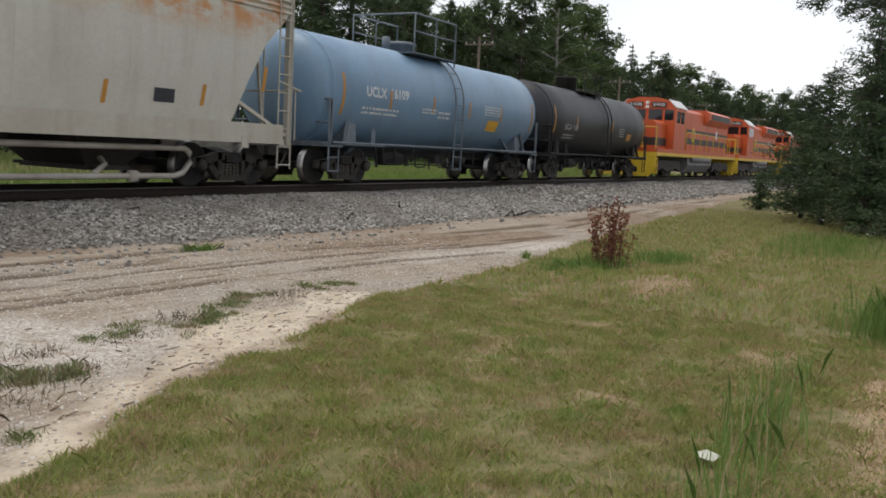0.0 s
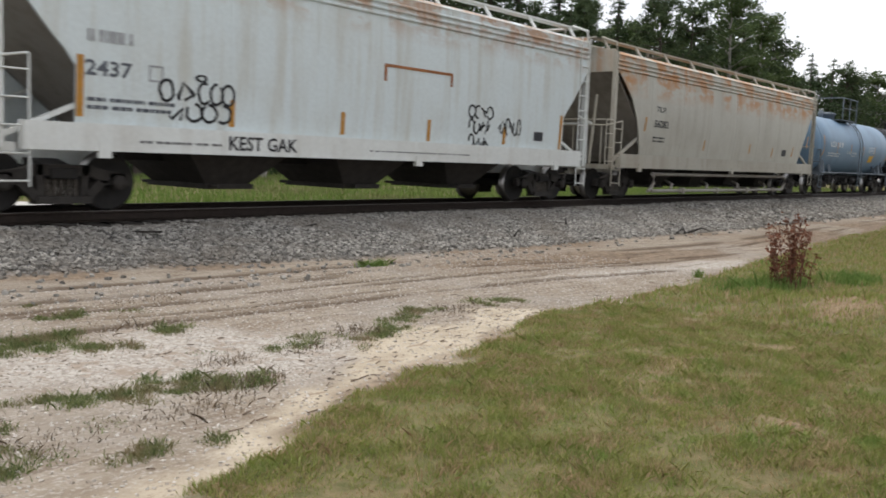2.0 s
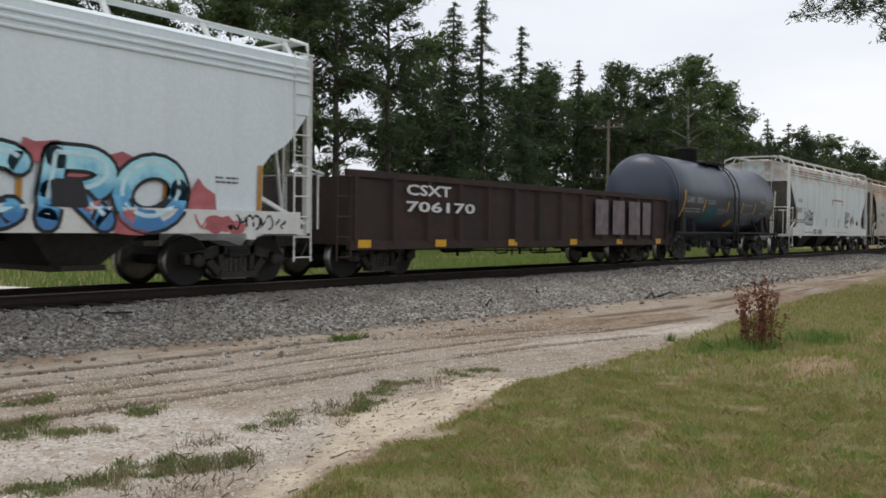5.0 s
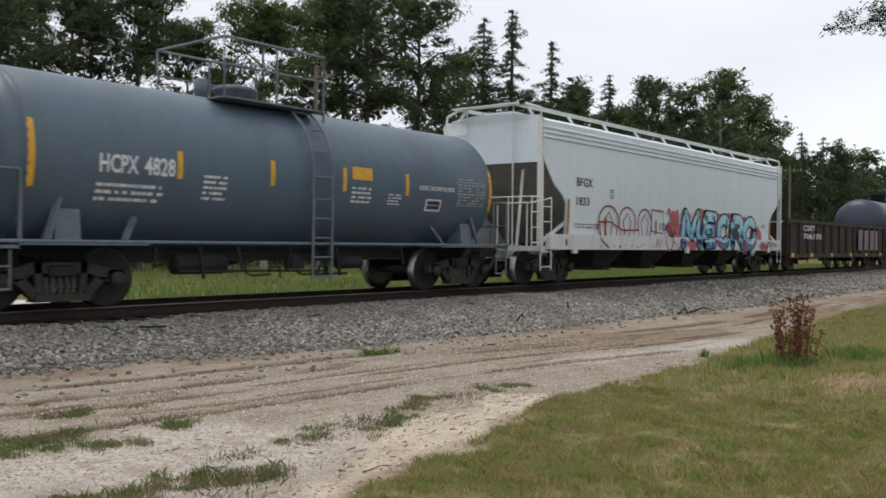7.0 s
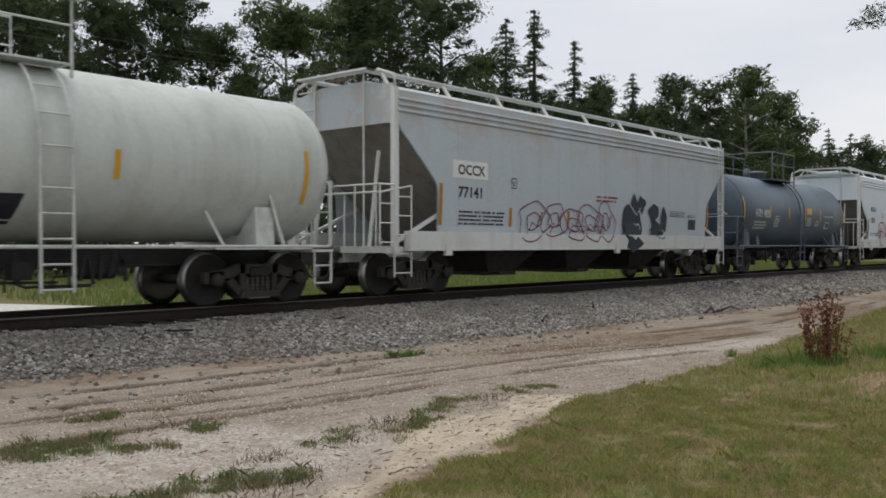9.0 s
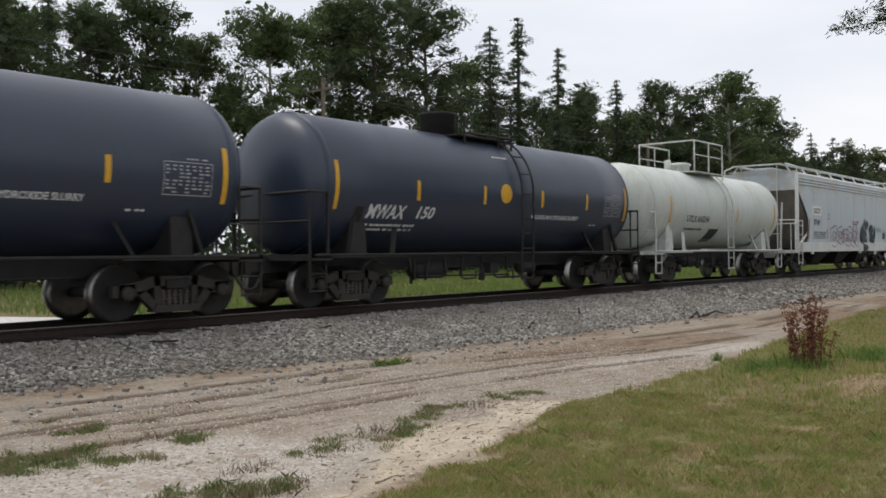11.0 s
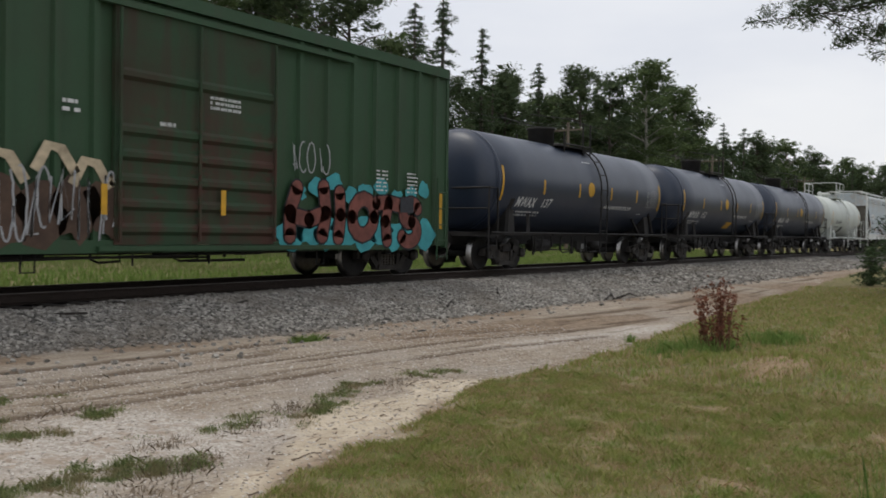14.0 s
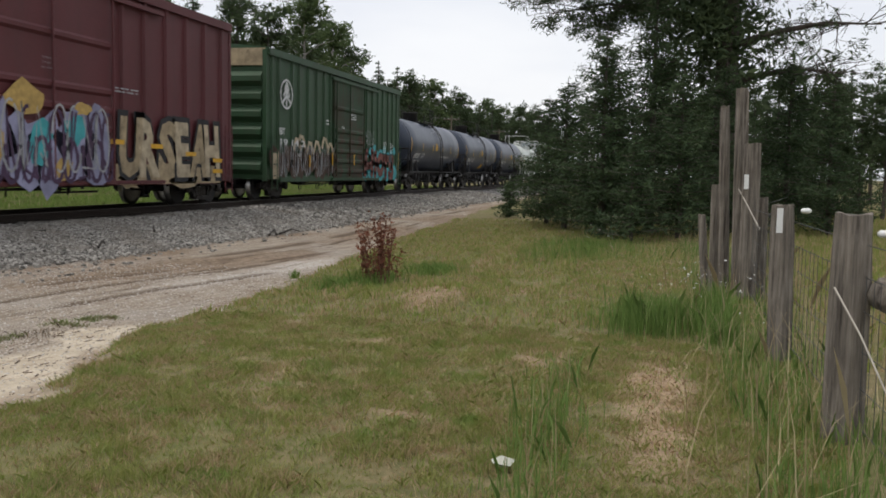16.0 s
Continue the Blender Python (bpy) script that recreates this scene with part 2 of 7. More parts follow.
def rut_mask(x, y):
    v = across(x, y)
    m = np.zeros(np.shape(x))
    for k, (c, w, a) in enumerate(((0.0, 0.09, 1.0), (0.30, 0.13, 0.9), (-0.42, 0.08, 1.0), (-0.66, 0.10, 0.8), (0.95, 0.16, 0.9), (-1.55, 0.13, 0.7), (-1.2, 0.08, 0.6))):
        wander = 0.10 * fbm(x, y * 0 + k, 60 + k, 3, 0.5)
        gap = np.clip(0.6 + 2.4 * fbm(x, y * 0.0 + k * 7, 70 + k, 3, 0.55), 0, 1)
        m = np.maximum(m, a * gap * np.exp(-((v - c - wander) / w) ** 2))
    return m * np.clip((y - np.interp(x, EDGE_X, EDGE_Y) - 0.5) / 0.5, 0, 1) * (y < 12)


def grass_mask(x, y):
    """1 on the grass in front, 0 on the dirt track; a ragged border between."""
    e = np.interp(x, EDGE_X, EDGE_Y) + 0.32 * fbm(x, y, 3, 3, 0.9) + 0.28 * fbm(x, y, 4, 3, 3.6)
    return np.clip((e - y) / 0.25 + 0.5, 0, 1)


def ground_z(x, y):
    g = grass_mask(x, y)
    z = 0.05 * fbm(x, y, 1, 3, 0.25) + 0.02 * fbm(x, y, 2, 3, 1.7) * g
    z = z + 0.17 * np.exp(-((x - 10.6) / 1.0) ** 2 - ((y - 2.7) / 0.75) ** 2)
    z = z - (1 - g) * 0.09 * (y < 30)
    z = z - 0.045 * rut_mask(x, y) * (1 - g) + 0.03 * np.exp(-((across(x, y) - 0.16) / 0.1) ** 2) * (1 - g) * (y < 11)
    z = z + (1 - g) * 0.012 * fbm(x, y, 9, 3, 3.0)
    # the ballast bed carries the track
    e = bed_edge(x, y)
    up = np.clip((y - e + 0.1) / (12.3 - e), 0, 1) * np.clip((18.4 - y) / 2.6, 0, 1)
    return z + up * 0.395


def spaced(stops):
    out = []
    for (a, b, step) in stops:
        out += list(np.arange(a, b, step))
    return np.array(out + [stops[-1][1]])


gx = spaced([(-1200, -100, 110), (-100, -10, 6), (-10, 1, 0.5), (1, 18, 0.1), (18, 45, 0.35), (45, 120, 2), (120, 400, 14), (400, 2400, 200)])
gy = spaced([(-1500, -100, 140), (-100, -12, 4), (-12, -3, 0.3), (-3, 4.2, 0.1), (4.2, 10.8, 0.06), (10.8, 19, 0.2), (19, 60, 1.5), (60, 200, 14), (200, 1500, 130)])
GX, GY = np.meshgrid(gx, gy, indexing="ij")
GZ = ground_z(GX, GY)
nx, ny = GX.shape
idx = np.arange(nx * ny).reshape(nx, ny)
gme = bpy.data.meshes.new("ground")
gme.from_pydata(np.stack([GX, GY, GZ], -1).reshape(-1, 3).tolist(), [], np.stack([idx[:-1, :-1], idx[1:, :-1], idx[1:, 1:], idx[:-1, 1:]], -1).reshape(-1, 4).tolist())
gme.polygons.foreach_set("use_smooth", [True] * len(gme.polygons))
att = gme.attributes.new("cover", "FLOAT_COLOR", "POINT")
BARE = [(6.6, 0.05, 1.95, 0.32), (10.4, 2.65, 0.8, 0.5), (7.9, 2.5, 0.8, 0.22), (5.75, 1.7, 0.55, 0.2), (7.85, 1.02, 0.7, 0.22), (11.6, 1.8, 0.9, 0.25), (15.2, 2.8, 1.4, 0.3), (13.4, 3.5, 0.7, 0.3), (6.6, 2.9, 0.5, 0.16), (9.2, 3.7, 0.8, 0.2)]


def bare_mask(x, y):
    m = np.zeros(np.shape(x))
    for cx, cy, ax, ay in BARE:
        r = np.sqrt(((x - cx) / ax) ** 2 + ((y - cy) / ay) ** 2) + 0.9 * fbm(x, y, 12, 4, 2.0)
        m = np.maximum(m, np.clip((1.15 - r) / 0.9, 0, 1) * (1.0 if cy == 0.05 else 0.5))
    return m


def sand_mask(x, y):
    """Pale sand beside the grass."""
    d = y - np.interp(x, EDGE_X, EDGE_Y)
    reach = np.interp(x, [2.0, 3.5, 4.3, 5.0, 5.6, 7.0, 7.8, 8.4, 8.9], [0.3, 0.4, 0.5, 0.75, 0.85, 1.0, 0.95, 0.5, 0.0])
    return np.clip((reach * (1 + 0.9 * fbm(x, y, 21, 4, 1.1)) - d) / 0.22 + 0.4, 0, 1) * (x < 9.2) * (x > 1.5) * (y < 9)


def gravel_mask(x, y):
    """Pale washed gravel on the dirt track, near and farther along."""
    a = np.clip(1.25 - np.hypot((x - 4.1) / 2.6, (y - 5.9) / 1.1) + 0.8 * fbm(x, y, 23, 4, 0.9), 0, 1)
    b_ = np.clip(1.2 - np.hypot((x - 13.0) / 3.6, (y - 6.3 + 0.18 * (x - 13)) / 0.55) + 0.8 * fbm(x, y, 24, 4, 0.8), 0, 1)
    return np.clip(a + b_, 0, 1) * (y < 9.5)


def earth_mask(x, y):
    """Bare brown earth along the edge of the grass and along the foot of the ballast."""
    d = y - np.interp(x, EDGE_X, EDGE_Y)
    a = np.exp(-((d - 0.12) / 0.28) ** 2) * np.clip(0.55 + 1.5 * fbm(x, y, 25, 4, 1.6), 0, 1)
    k = bed_edge(x, y) - y
    b_ = np.exp(-((k - 0.15) / 0.4) ** 2) * np.clip(0.5 + 1.3 * fbm(x, y, 26, 4, 0.9), 0, 1)
    c_ = np.exp(-((across(x, y) - 0.2) / 1.1) ** 2) * np.clip((x - 8) / 5, 0, 1) * np.clip(0.7 + 1.5 * fbm(x, y, 27, 4, 0.5), 0, 1)
    return np.clip(a + b_ + c_, 0, 1) * (y < 12)


cov = np.zeros((nx * ny, 4), np.float32)
cov[:, 0] = grass_mask(GX, GY).reshape(-1) * (1 - 0.85 * bare_mask(GX, GY)).reshape(-1)
cov[:, 0] = np.maximum(cov[:, 0], (GY > 18.2).reshape(-1) * 1.0)
cov[:, 1] = np.clip((GY - bed_edge(GX, GY)) / 0.3 + 0.3, 0, 1).reshape(-1) * (GY < 18.4).reshape(-1)
cov[:, 2] = sand_mask(GX, GY).reshape(-1) * (1 - cov[:, 0])
cov[:, 3] = bare_mask(GX, GY).reshape(-1)
att.data.foreach_set("color", cov.reshape(-1))
wear = np.stack([rut_mask(GX, GY), gravel_mask(GX, GY), earth_mask(GX, GY), np.ones_like(GX)], -1).astype(np.float32)
gme.attributes.new("wear", "FLOAT_COLOR", "POINT").data.foreach_set("color", wear.reshape(-1))
gme.attributes.new("across", "FLOAT", "POINT").data.foreach_set("value", across(GX, GY).reshape(-1).astype(np.float32))

gm, nd, ln, bs = nodes("ground")
pos = nd.new("ShaderNodeNewGeometry").outputs["Position"]
at = nd.new("ShaderNodeAttribute")
at.attribute_name = "cover"
sepc = nd.new("ShaderNodeSeparateColor")
ln.new(at.outputs["Color"], sepc.inputs[0])
big, mid, fin = noise_node(nd, ln, pos, 0.5, 5), noise_node(nd, ln, pos, 3.0, 6), noise_node(nd, ln, pos, 32, 4)
sepp = nd.new("ShaderNodeSeparateXYZ")
ln.new(pos, sepp.inputs[0])
at2, at3 = nd.new("ShaderNodeAttribute"), nd.new("ShaderNodeAttribute")
at2.attribute_name, at3.attribute_name = "wear", "across"
sepw = nd.new("ShaderNodeSeparateColor")
ln.new(at2.outputs["Color"], sepw.inputs[0])
# tyre marks run along the bend of the dirt track
bend = nd.new("ShaderNodeCombineXYZ")
ln.new(sepp.outputs[0], bend.inputs[0])
ln.new(at3.outputs["Fac"], bend.inputs[1])
long = noise_node(nd, ln, bend.outputs[0], 3.0, 7, (0.16, 1.6, 1), 0.7)
fine_long = noise_node(nd, ln, bend.outputs[0], 9.0, 6, (0.12, 1.5, 1), 0.65)
peb = nd.new("ShaderNodeTexVoronoi")
peb.inputs["Scale"].default_value = 38
ln.new(pos, peb.inputs["Vector"])
dirt = mixc(nd, ln, ramp(nd, ln, mid, 0.3, 0.72), (0.235, 0.19, 0.142), (0.355, 0.305, 0.243))
dirt = mixc(nd, ln, mathn(nd, ln, "MULTIPLY", ramp(nd, ln, long, 0.46, 0.62), 0.7), dirt, (0.20, 0.15, 0.105))
dirt = mixc(nd, ln, mathn(nd, ln, "MULTIPLY", ramp(nd, ln, fine_long, 0.52, 0.64), 0.55), dirt, (0.14, 0.10, 0.07))
dirt = mixc(nd, ln, mathn(nd, ln, "MULTIPLY", ramp(nd, ln, fin, 0.52, 0.66), 0.55), dirt, (0.52, 0.485, 0.44))
dirt = mixc(nd, ln, mathn(nd, ln, "MULTIPLY", ramp(nd, ln, big, 0.48, 0.66), 0.35), dirt, (0.30, 0.275, 0.25))
gravel = mixc(nd, ln, peb.outputs["Color"], (0.27, 0.235, 0.20), (0.60, 0.56, 0.505))
gravel = mixc(nd, ln, mathn(nd, ln, "MULTIPLY", ramp(nd, ln, noise_node(nd, ln, pos, 6.0, 6), 0.50, 0.66), 0.7), gravel, (0.27, 0.20, 0.14))
dirt = mixc(nd, ln, mathn(nd, ln, "MULTIPLY", ramp(nd, ln, mathn(nd, ln, "MULTIPLY", sepw.outputs[1], mathn(nd, ln, "ADD", mid, 0.45)), 0.2, 0.75), 0.85), dirt, gravel)
earth = mixc(nd, ln, ramp(nd, ln, noise_node(nd, ln, pos, 8.0, 7), 0.36, 0.66), (0.125, 0.088, 0.06), (0.29, 0.215, 0.15))
sand = mixc(nd, ln, ramp(nd, ln, mid, 0.35, 0.7), (0.40, 0.335, 0.25), (0.57, 0.495, 0.385))
sand = mixc(nd, ln, ramp(nd, ln, fin, 0.3, 0.42), (0.30, 0.24, 0.18), sand)
soil = mixc(nd, ln, ramp(nd, ln, noise_node(nd, ln, pos, 7.0, 6), 0.38, 0.64), (0.105, 0.105, 0.042), (0.22, 0.17, 0.095))
soil = mixc(nd, ln, mathn(nd, ln, "MULTIPLY", ramp(nd, ln, big, 0.42, 0.62), 0.45), soil, (0.15, 0.155, 0.055))
straw = mixc(nd, ln, ramp(nd, ln, fin, 0.35, 0.65), (0.155, 0.09, 0.05), (0.37, 0.255, 0.14))
vor = nd.new("ShaderNodeTexVoronoi")
vor.inputs["Scale"].default_value = 17
ln.new(pos, vor.inputs["Vector"])
stone = mixc(nd, ln, vor.outputs["Color"], (0.13, 0.125, 0.12), (0.38, 0.37, 0.355))
stone = mixc(nd, ln, ramp(nd, ln, vor.outputs["Distance"], 0.25, 0.6), stone, (0.06, 0.055, 0.05))
# oil and brake dust between the rails, plus the train's shade painted in
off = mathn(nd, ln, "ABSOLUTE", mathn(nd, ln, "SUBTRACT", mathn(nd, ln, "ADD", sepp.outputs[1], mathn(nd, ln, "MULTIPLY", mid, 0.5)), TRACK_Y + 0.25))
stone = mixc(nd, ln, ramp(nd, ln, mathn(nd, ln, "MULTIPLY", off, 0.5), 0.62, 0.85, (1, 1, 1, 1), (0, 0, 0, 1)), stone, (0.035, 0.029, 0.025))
soil = mixc(nd, ln, mathn(nd, ln, "POWER", ramp(nd, ln, at.outputs["Alpha"], 0.1, 0.9), 1.0), soil, straw)
# flakes of crust and dark leaf litter lie on the sand
crust = ramp(nd, ln, noise_node(nd, ln, bend.outputs[0], 5.0, 6, (0.55, 1.6, 1), 0.65), 0.58, 0.64)
sand = mixc(nd, ln, mathn(nd, ln, "MULTIPLY", crust, 0.75), sand, (0.21, 0.145, 0.095))
c = mixc(nd, ln, sepc.outputs[2], dirt, sand)
c = mixc(nd, ln, mathn(nd, ln, "MULTIPLY", ramp(nd, ln, mathn(nd, ln, "MULTIPLY", sepw.outputs[2], mathn(nd, ln, "ADD", mid, 0.5)), 0.25, 0.7), 0.8), c, earth)
c = mixc(nd, ln, mathn(nd, ln, "MULTIPLY", ramp(nd, ln, mathn(nd, ln, "MULTIPLY", sepw.outputs[0], mathn(nd, ln, "ADD", fine_long, 0.5)), 0.15, 0.55), 0.85), c, (0.105, 0.075, 0.052))
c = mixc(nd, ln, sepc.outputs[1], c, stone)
c = mixc(nd, ln, sepc.outputs[0], c, soil)
c = mixc(nd, ln, mathn(nd, ln, "MULTIPLY", at.outputs["Alpha"], 0.75), c, straw)
ln.new(c, bs.inputs["Base Color"])
bs.inputs["Roughness"].default_value = 0.95
bs.inputs["Specular IOR Level"].default_value = 0.15
bump(nd, ln, bs, mathn(nd, ln, "ADD", mathn(nd, ln, "MULTIPLY", fin, 0.6), mid), 0.7, 0.05)
gme.materials.append(gm)
ground = tagged(new("ground", gme), "mown grass, pale sandy dirt track and ballast bed", "ground", kind="structure")

# a pale gravel path across the field behind the rails
path_m = plain("pale_gravel", (0.55, 0.53, 0.50), 0.95, 0.25, 8)
b = Build()
pth = [(2.0, 22.4), (6.0, 22.0), (9.5, 21.9), (11.8, 21.7)]
for i in range(len(pth) - 1):
    (xa, ya), (xb, yb) = pth[i], pth[i + 1]
    wa, wb = (5.6, 5.6, 5.6, 0.5)[i], (5.6, 5.6, 5.6, 0.5)[i + 1]
    za, zb = [float(ground_z(np.array(u), np.array(w))) + 0.06 for u, w in ((xa, ya), (xb, yb))]
    b.add([(xa, ya - 0.6, za), (xb, yb - 0.6 * wb / 2.5, zb), (xb, yb + wb, zb), (xa, ya + wa, za)], [(0, 1, 2, 3)])
tagged(part("path", b, path_m), "pale gravel path across the field behind the rails", "path", kind="structure")

# ---- grass, in soups of blades ----
rng = np.random.default_rng(7)


def grass(name, xy, height, width, mat, lean=0.5, label="", category="grass", parent=None, z0=None):
    n = len(xy)
    h = height * rng.uniform(0.45, 1.25, n) * np.clip(1 + (0.9 if height < 0.1 else 0.3) * fbm(xy[:, 0], xy[:, 1], 37, 3, 3.4), 0.5, 1.6)
    a = rng.uniform(0, math.tau, n)
    ln_ = rng.normal(0, lean, n) * h
    d = rng.uniform(0, math.tau, n)
    z = ground_z(xy[:, 0], xy[:, 1]) - 0.01
    base = np.stack([xy[:, 0], xy[:, 1], z], -1)
    side = np.stack([np.cos(a), np.sin(a), np.zeros(n)], -1) * (width * rng.uniform(0.6, 1.3, n))[:, None]
    out = np.stack([np.cos(d) * ln_, np.sin(d) * ln_, h], -1)
    mid_ = base + out * np.array([0.35, 0.35, 0.6])
    tip = base + out
    verts = np.stack([base - side, base + side, mid_ + side * 0.7, tip, mid_ - side * 0.7], 1)
    return soup(name, verts, 5, mat, "stuff", label, category, parent)


def scatter(n, x0, x1, y0, y1, keep):
    pts = np.stack([x0 + (x1 - x0) * rng.random(n), y0 + (y1 - y0) * rng.random(n)], -1)
    return pts[rng.random(n) < keep(pts[:, 0], pts[:, 1])]


lawn = blades("lawn_blades", ((0.22, 0.255, 0.06), (0.46, 0.44, 0.165)), 0.75, (0.44, 0.325, 0.19), 3.2, 0.35, (0.19, 0.285, 0.066))
weed = blades("weed_leaves", ((0.11, 0.15, 0.055), (0.24, 0.27, 0.11)), 0.75, (0.28, 0.22, 0.13), 4.0, 0.3)
withered = blades("withered_weed", ((0.11, 0.085, 0.06), (0.24, 0.18, 0.12)), 0.85, None, 1, 0.1)
tall = blades("tall_blades", ((0.11, 0.19, 0.04), (0.22, 0.31, 0.09)), 0.7, None, 1, 0.35)
dry = blades("dry_stalks", ((0.30, 0.22, 0.12), (0.52, 0.44, 0.26)), 0.8, None, 1, 0.2)


def lawn_keep(x, y):
    clump = np.clip(0.68 + 1.5 * fbm(x, y, 31, 4, 5.0) + 0.45 * fbm(x, y, 33, 3, 1.4), 0.16, 1)
    return grass_mask(x, y) * (1 - 0.82 * bare_mask(x, y)) * clump


def depth_keep(near, far):
    return lambda x, y: lawn_keep(x, y) * np.clip(1.25 - (x - near) / (far - near), 0.2, 1)


grass("lawn", scatter(360000, 2.4, 9.0, -1.2, 5.4, lambda x, y: lawn_keep(x, y) * ((y < 0.95 * x + 1.2) & (y > -0.22 * x + 0.2))), 0.052, 0.0034, lawn, 0.75, "short mown grass with dry straw patches")
grass("lawn", scatter(210000, 9.0, 30.0, -3.0, 7.2, lambda x, y: depth_keep(9, 30)(x, y) * (y > -0.12 * x - 0.2)), 0.075, 0.0075, lawn, 0.5, "short mown grass farther along the track")


def strip_keep(x, y):
    a = np.exp(-((y - (0.63 + 0.03 * x - 0.1)) / 0.16) ** 2) * np.clip((7.4 - x) / 0.6, 0, 1)
    b_ = np.exp(-((x - 9.5) / 0.6) ** 2 - ((y - 0.02) / 0.36) ** 2)
    c_ = np.clip((-0.35 - y + 0.15 * fbm(x, y, 44, 3, 1.0)) / 0.2, 0, 1) * np.clip((y + 1.6) / 0.4, 0, 1) * 0.6
    d_ = np.exp(-((y - 1.5) / 1.2) ** 2) * np.clip((x - 15) / 2, 0, 1) * 0.5
    return np.clip(a + b_ + c_ + d_, 0, 1) * np.clip(0.7 + 1.2 * fbm(x, y, 45, 3, 1.5), 0.05, 1)


grass("tall_grass", scatter(52000, 3.4, 21.0, -2.0, 2.6, strip_keep), 0.24, 0.0042, tall, 0.35, "tall green grass along the fence line")
grass("tall_grass", scatter(11000, 8.7, 10.8, -0.7, 1.1, strip_keep), 0.36, 0.005, tall, 0.3, "tall green clump of grass beside the fence")
grass("dry_stalks", scatter(5200, 3.4, 20.0, -1.9, 0.9, lambda x, y: strip_keep(x, y) * 0.6 + 0.12 * (y < 0)), 0.50, 0.0035, dry, 0.45, "dry straw-coloured grass stalks along the fence")
dead = blades("dead_straw", ((0.19, 0.11, 0.055), (0.46, 0.325, 0.165)), 0.85, None, 1, 0.1)
grass("straw", scatter(30000, 4.4, 12.5, -0.5, 3.4, lambda x, y: bare_mask(x, y) * 0.8), 0.03, 0.006, dead, 1.6, "dead flattened straw on bare patches")
grass("pasture", scatter(50000, 8.0, 40.0, -9.0, -1.6, lambda x, y: 0.7 + 0 * x), 0.16, 0.012, lawn, 0.4, "rough pasture grass behind the fence")
field = blades("field_blades", ((0.13, 0.21, 0.045), (0.22, 0.30, 0.08)), 0.8, (0.20, 0.21, 0.09), 0.15, 0.3)
grass("field_grass", scatter(110000, 5.0, 90.0, 19.0, 48.0, lambda x, y: np.clip(1.3 - y / 45, 0.1, 1) * (1 - ((x < 12.0) & (y < 29.0)))), 0.26, 0.018, field, 0.4, "uncut green field grass behind the railway")

TUFTS = [(3.5, 7.2, 0.30, 0.10, 900), (2.8, 7.15, 0.30, 0.09, 800), (3.4, 7.15, 0.2, 0.11, 500), (3.9, 6.6, 0.16, 0.08, 300), (3.65, 6.85, 0.2, 0.08, 400), (4.28, 8.0, 0.13, 0.10, 320), (4.7, 6.85, 0.13, 0.11, 340), (4.3, 8.8, 0.10, 0.05, 120),
         (5.03, 5.66, 0.14, 0.08, 280), (5.54, 5.8, 0.12, 0.07, 200), (5.96, 5.53, 0.14, 0.09, 300), (6.2, 5.66, 0.14, 0.09, 280), (6.7, 5.85, 0.14, 0.08, 260), (7.25, 6.1, 0.16, 0.09, 300), (6.95, 6.0, 0.12, 0.08, 200), (8.35, 6.05, 0.16, 0.09, 320), (8.75, 5.85, 0.12, 0.07, 160),
         (3.34, 5.25, 0.19, 0.09, 620), (3.62, 5.12, 0.17, 0.09, 520), (3.05, 5.2, 0.16, 0.08, 360), (3.97, 4.97, 0.15, 0.08, 260), (2.67, 5.4, 0.10, 0.09, 200), (2.12, 5.22, 0.08, 0.07, 140), (1.96, 4.63, 0.12, 0.08, 240), (2.25, 4.44, 0.08, 0.07, 130), (2.59, 4.08, 0.11, 0.08, 240), (1.74, 4.37, 0.10, 0.08, 200),
         (1.94, 4.3, 0.08, 0.08, 160), (2.36, 4.94, 0.07, 0.07, 110), (3.08, 4.04, 0.09, 0.06, 120), (2.79, 4.72, 0.07, 0.05, 80), (1.77, 4.8, 0.12, 0.07, 200), (9.76, 9.24, 0.09, 0.20, 260), (4.95, 7.9, 0.07, 0.05, 70), (4.77, 8.1, 0.07, 0.05, 70), (5.6, 5.25, 0.06, 0.05, 50), (4.4, 5.9, 0.06, 0.04, 50)]
for cx, cy, r, h, n in TUFTS:
    n = int(n * 1.8)
    k = max(3, int(n / 70))
    heads = rng.normal(0, 1, (k, 2)) * np.array([r * 1.1, r * 0.6])
    p = heads[rng.integers(0, k, n)] + rng.normal(0, 0.05, (n, 2)) + np.array([cx, cy])
    grass("grass_tuft", p, h * 0.62, 0.0038, tall if h > 0.15 else weed, 0.75, "tuft of green weeds on the dirt track", "grass")
for cx, cy, r, n in ((3.97, 4.94, 0.2, 300), (4.3, 5.55, 0.14, 120), (5.1, 5.5, 0.16, 160), (3.3, 4.6, 0.2, 200), (7.6, 5.95, 0.2, 160), (5.9, 5.75, 0.15, 140), (2.3, 4.6, 0.2, 200), (4.4, 7.3, 0.25, 160), (2.0, 5.1, 0.15, 140), (5.4, 8.3, 0.2, 100)):
    grass("withered_tuft", rng.normal(0, 1, (n, 2)) * np.array([r * 1.2, r * 0.6]) + np.array([cx, cy]), 0.06, 0.0035, withered, 1.0, "withered brown weeds on the dirt track", "grass")
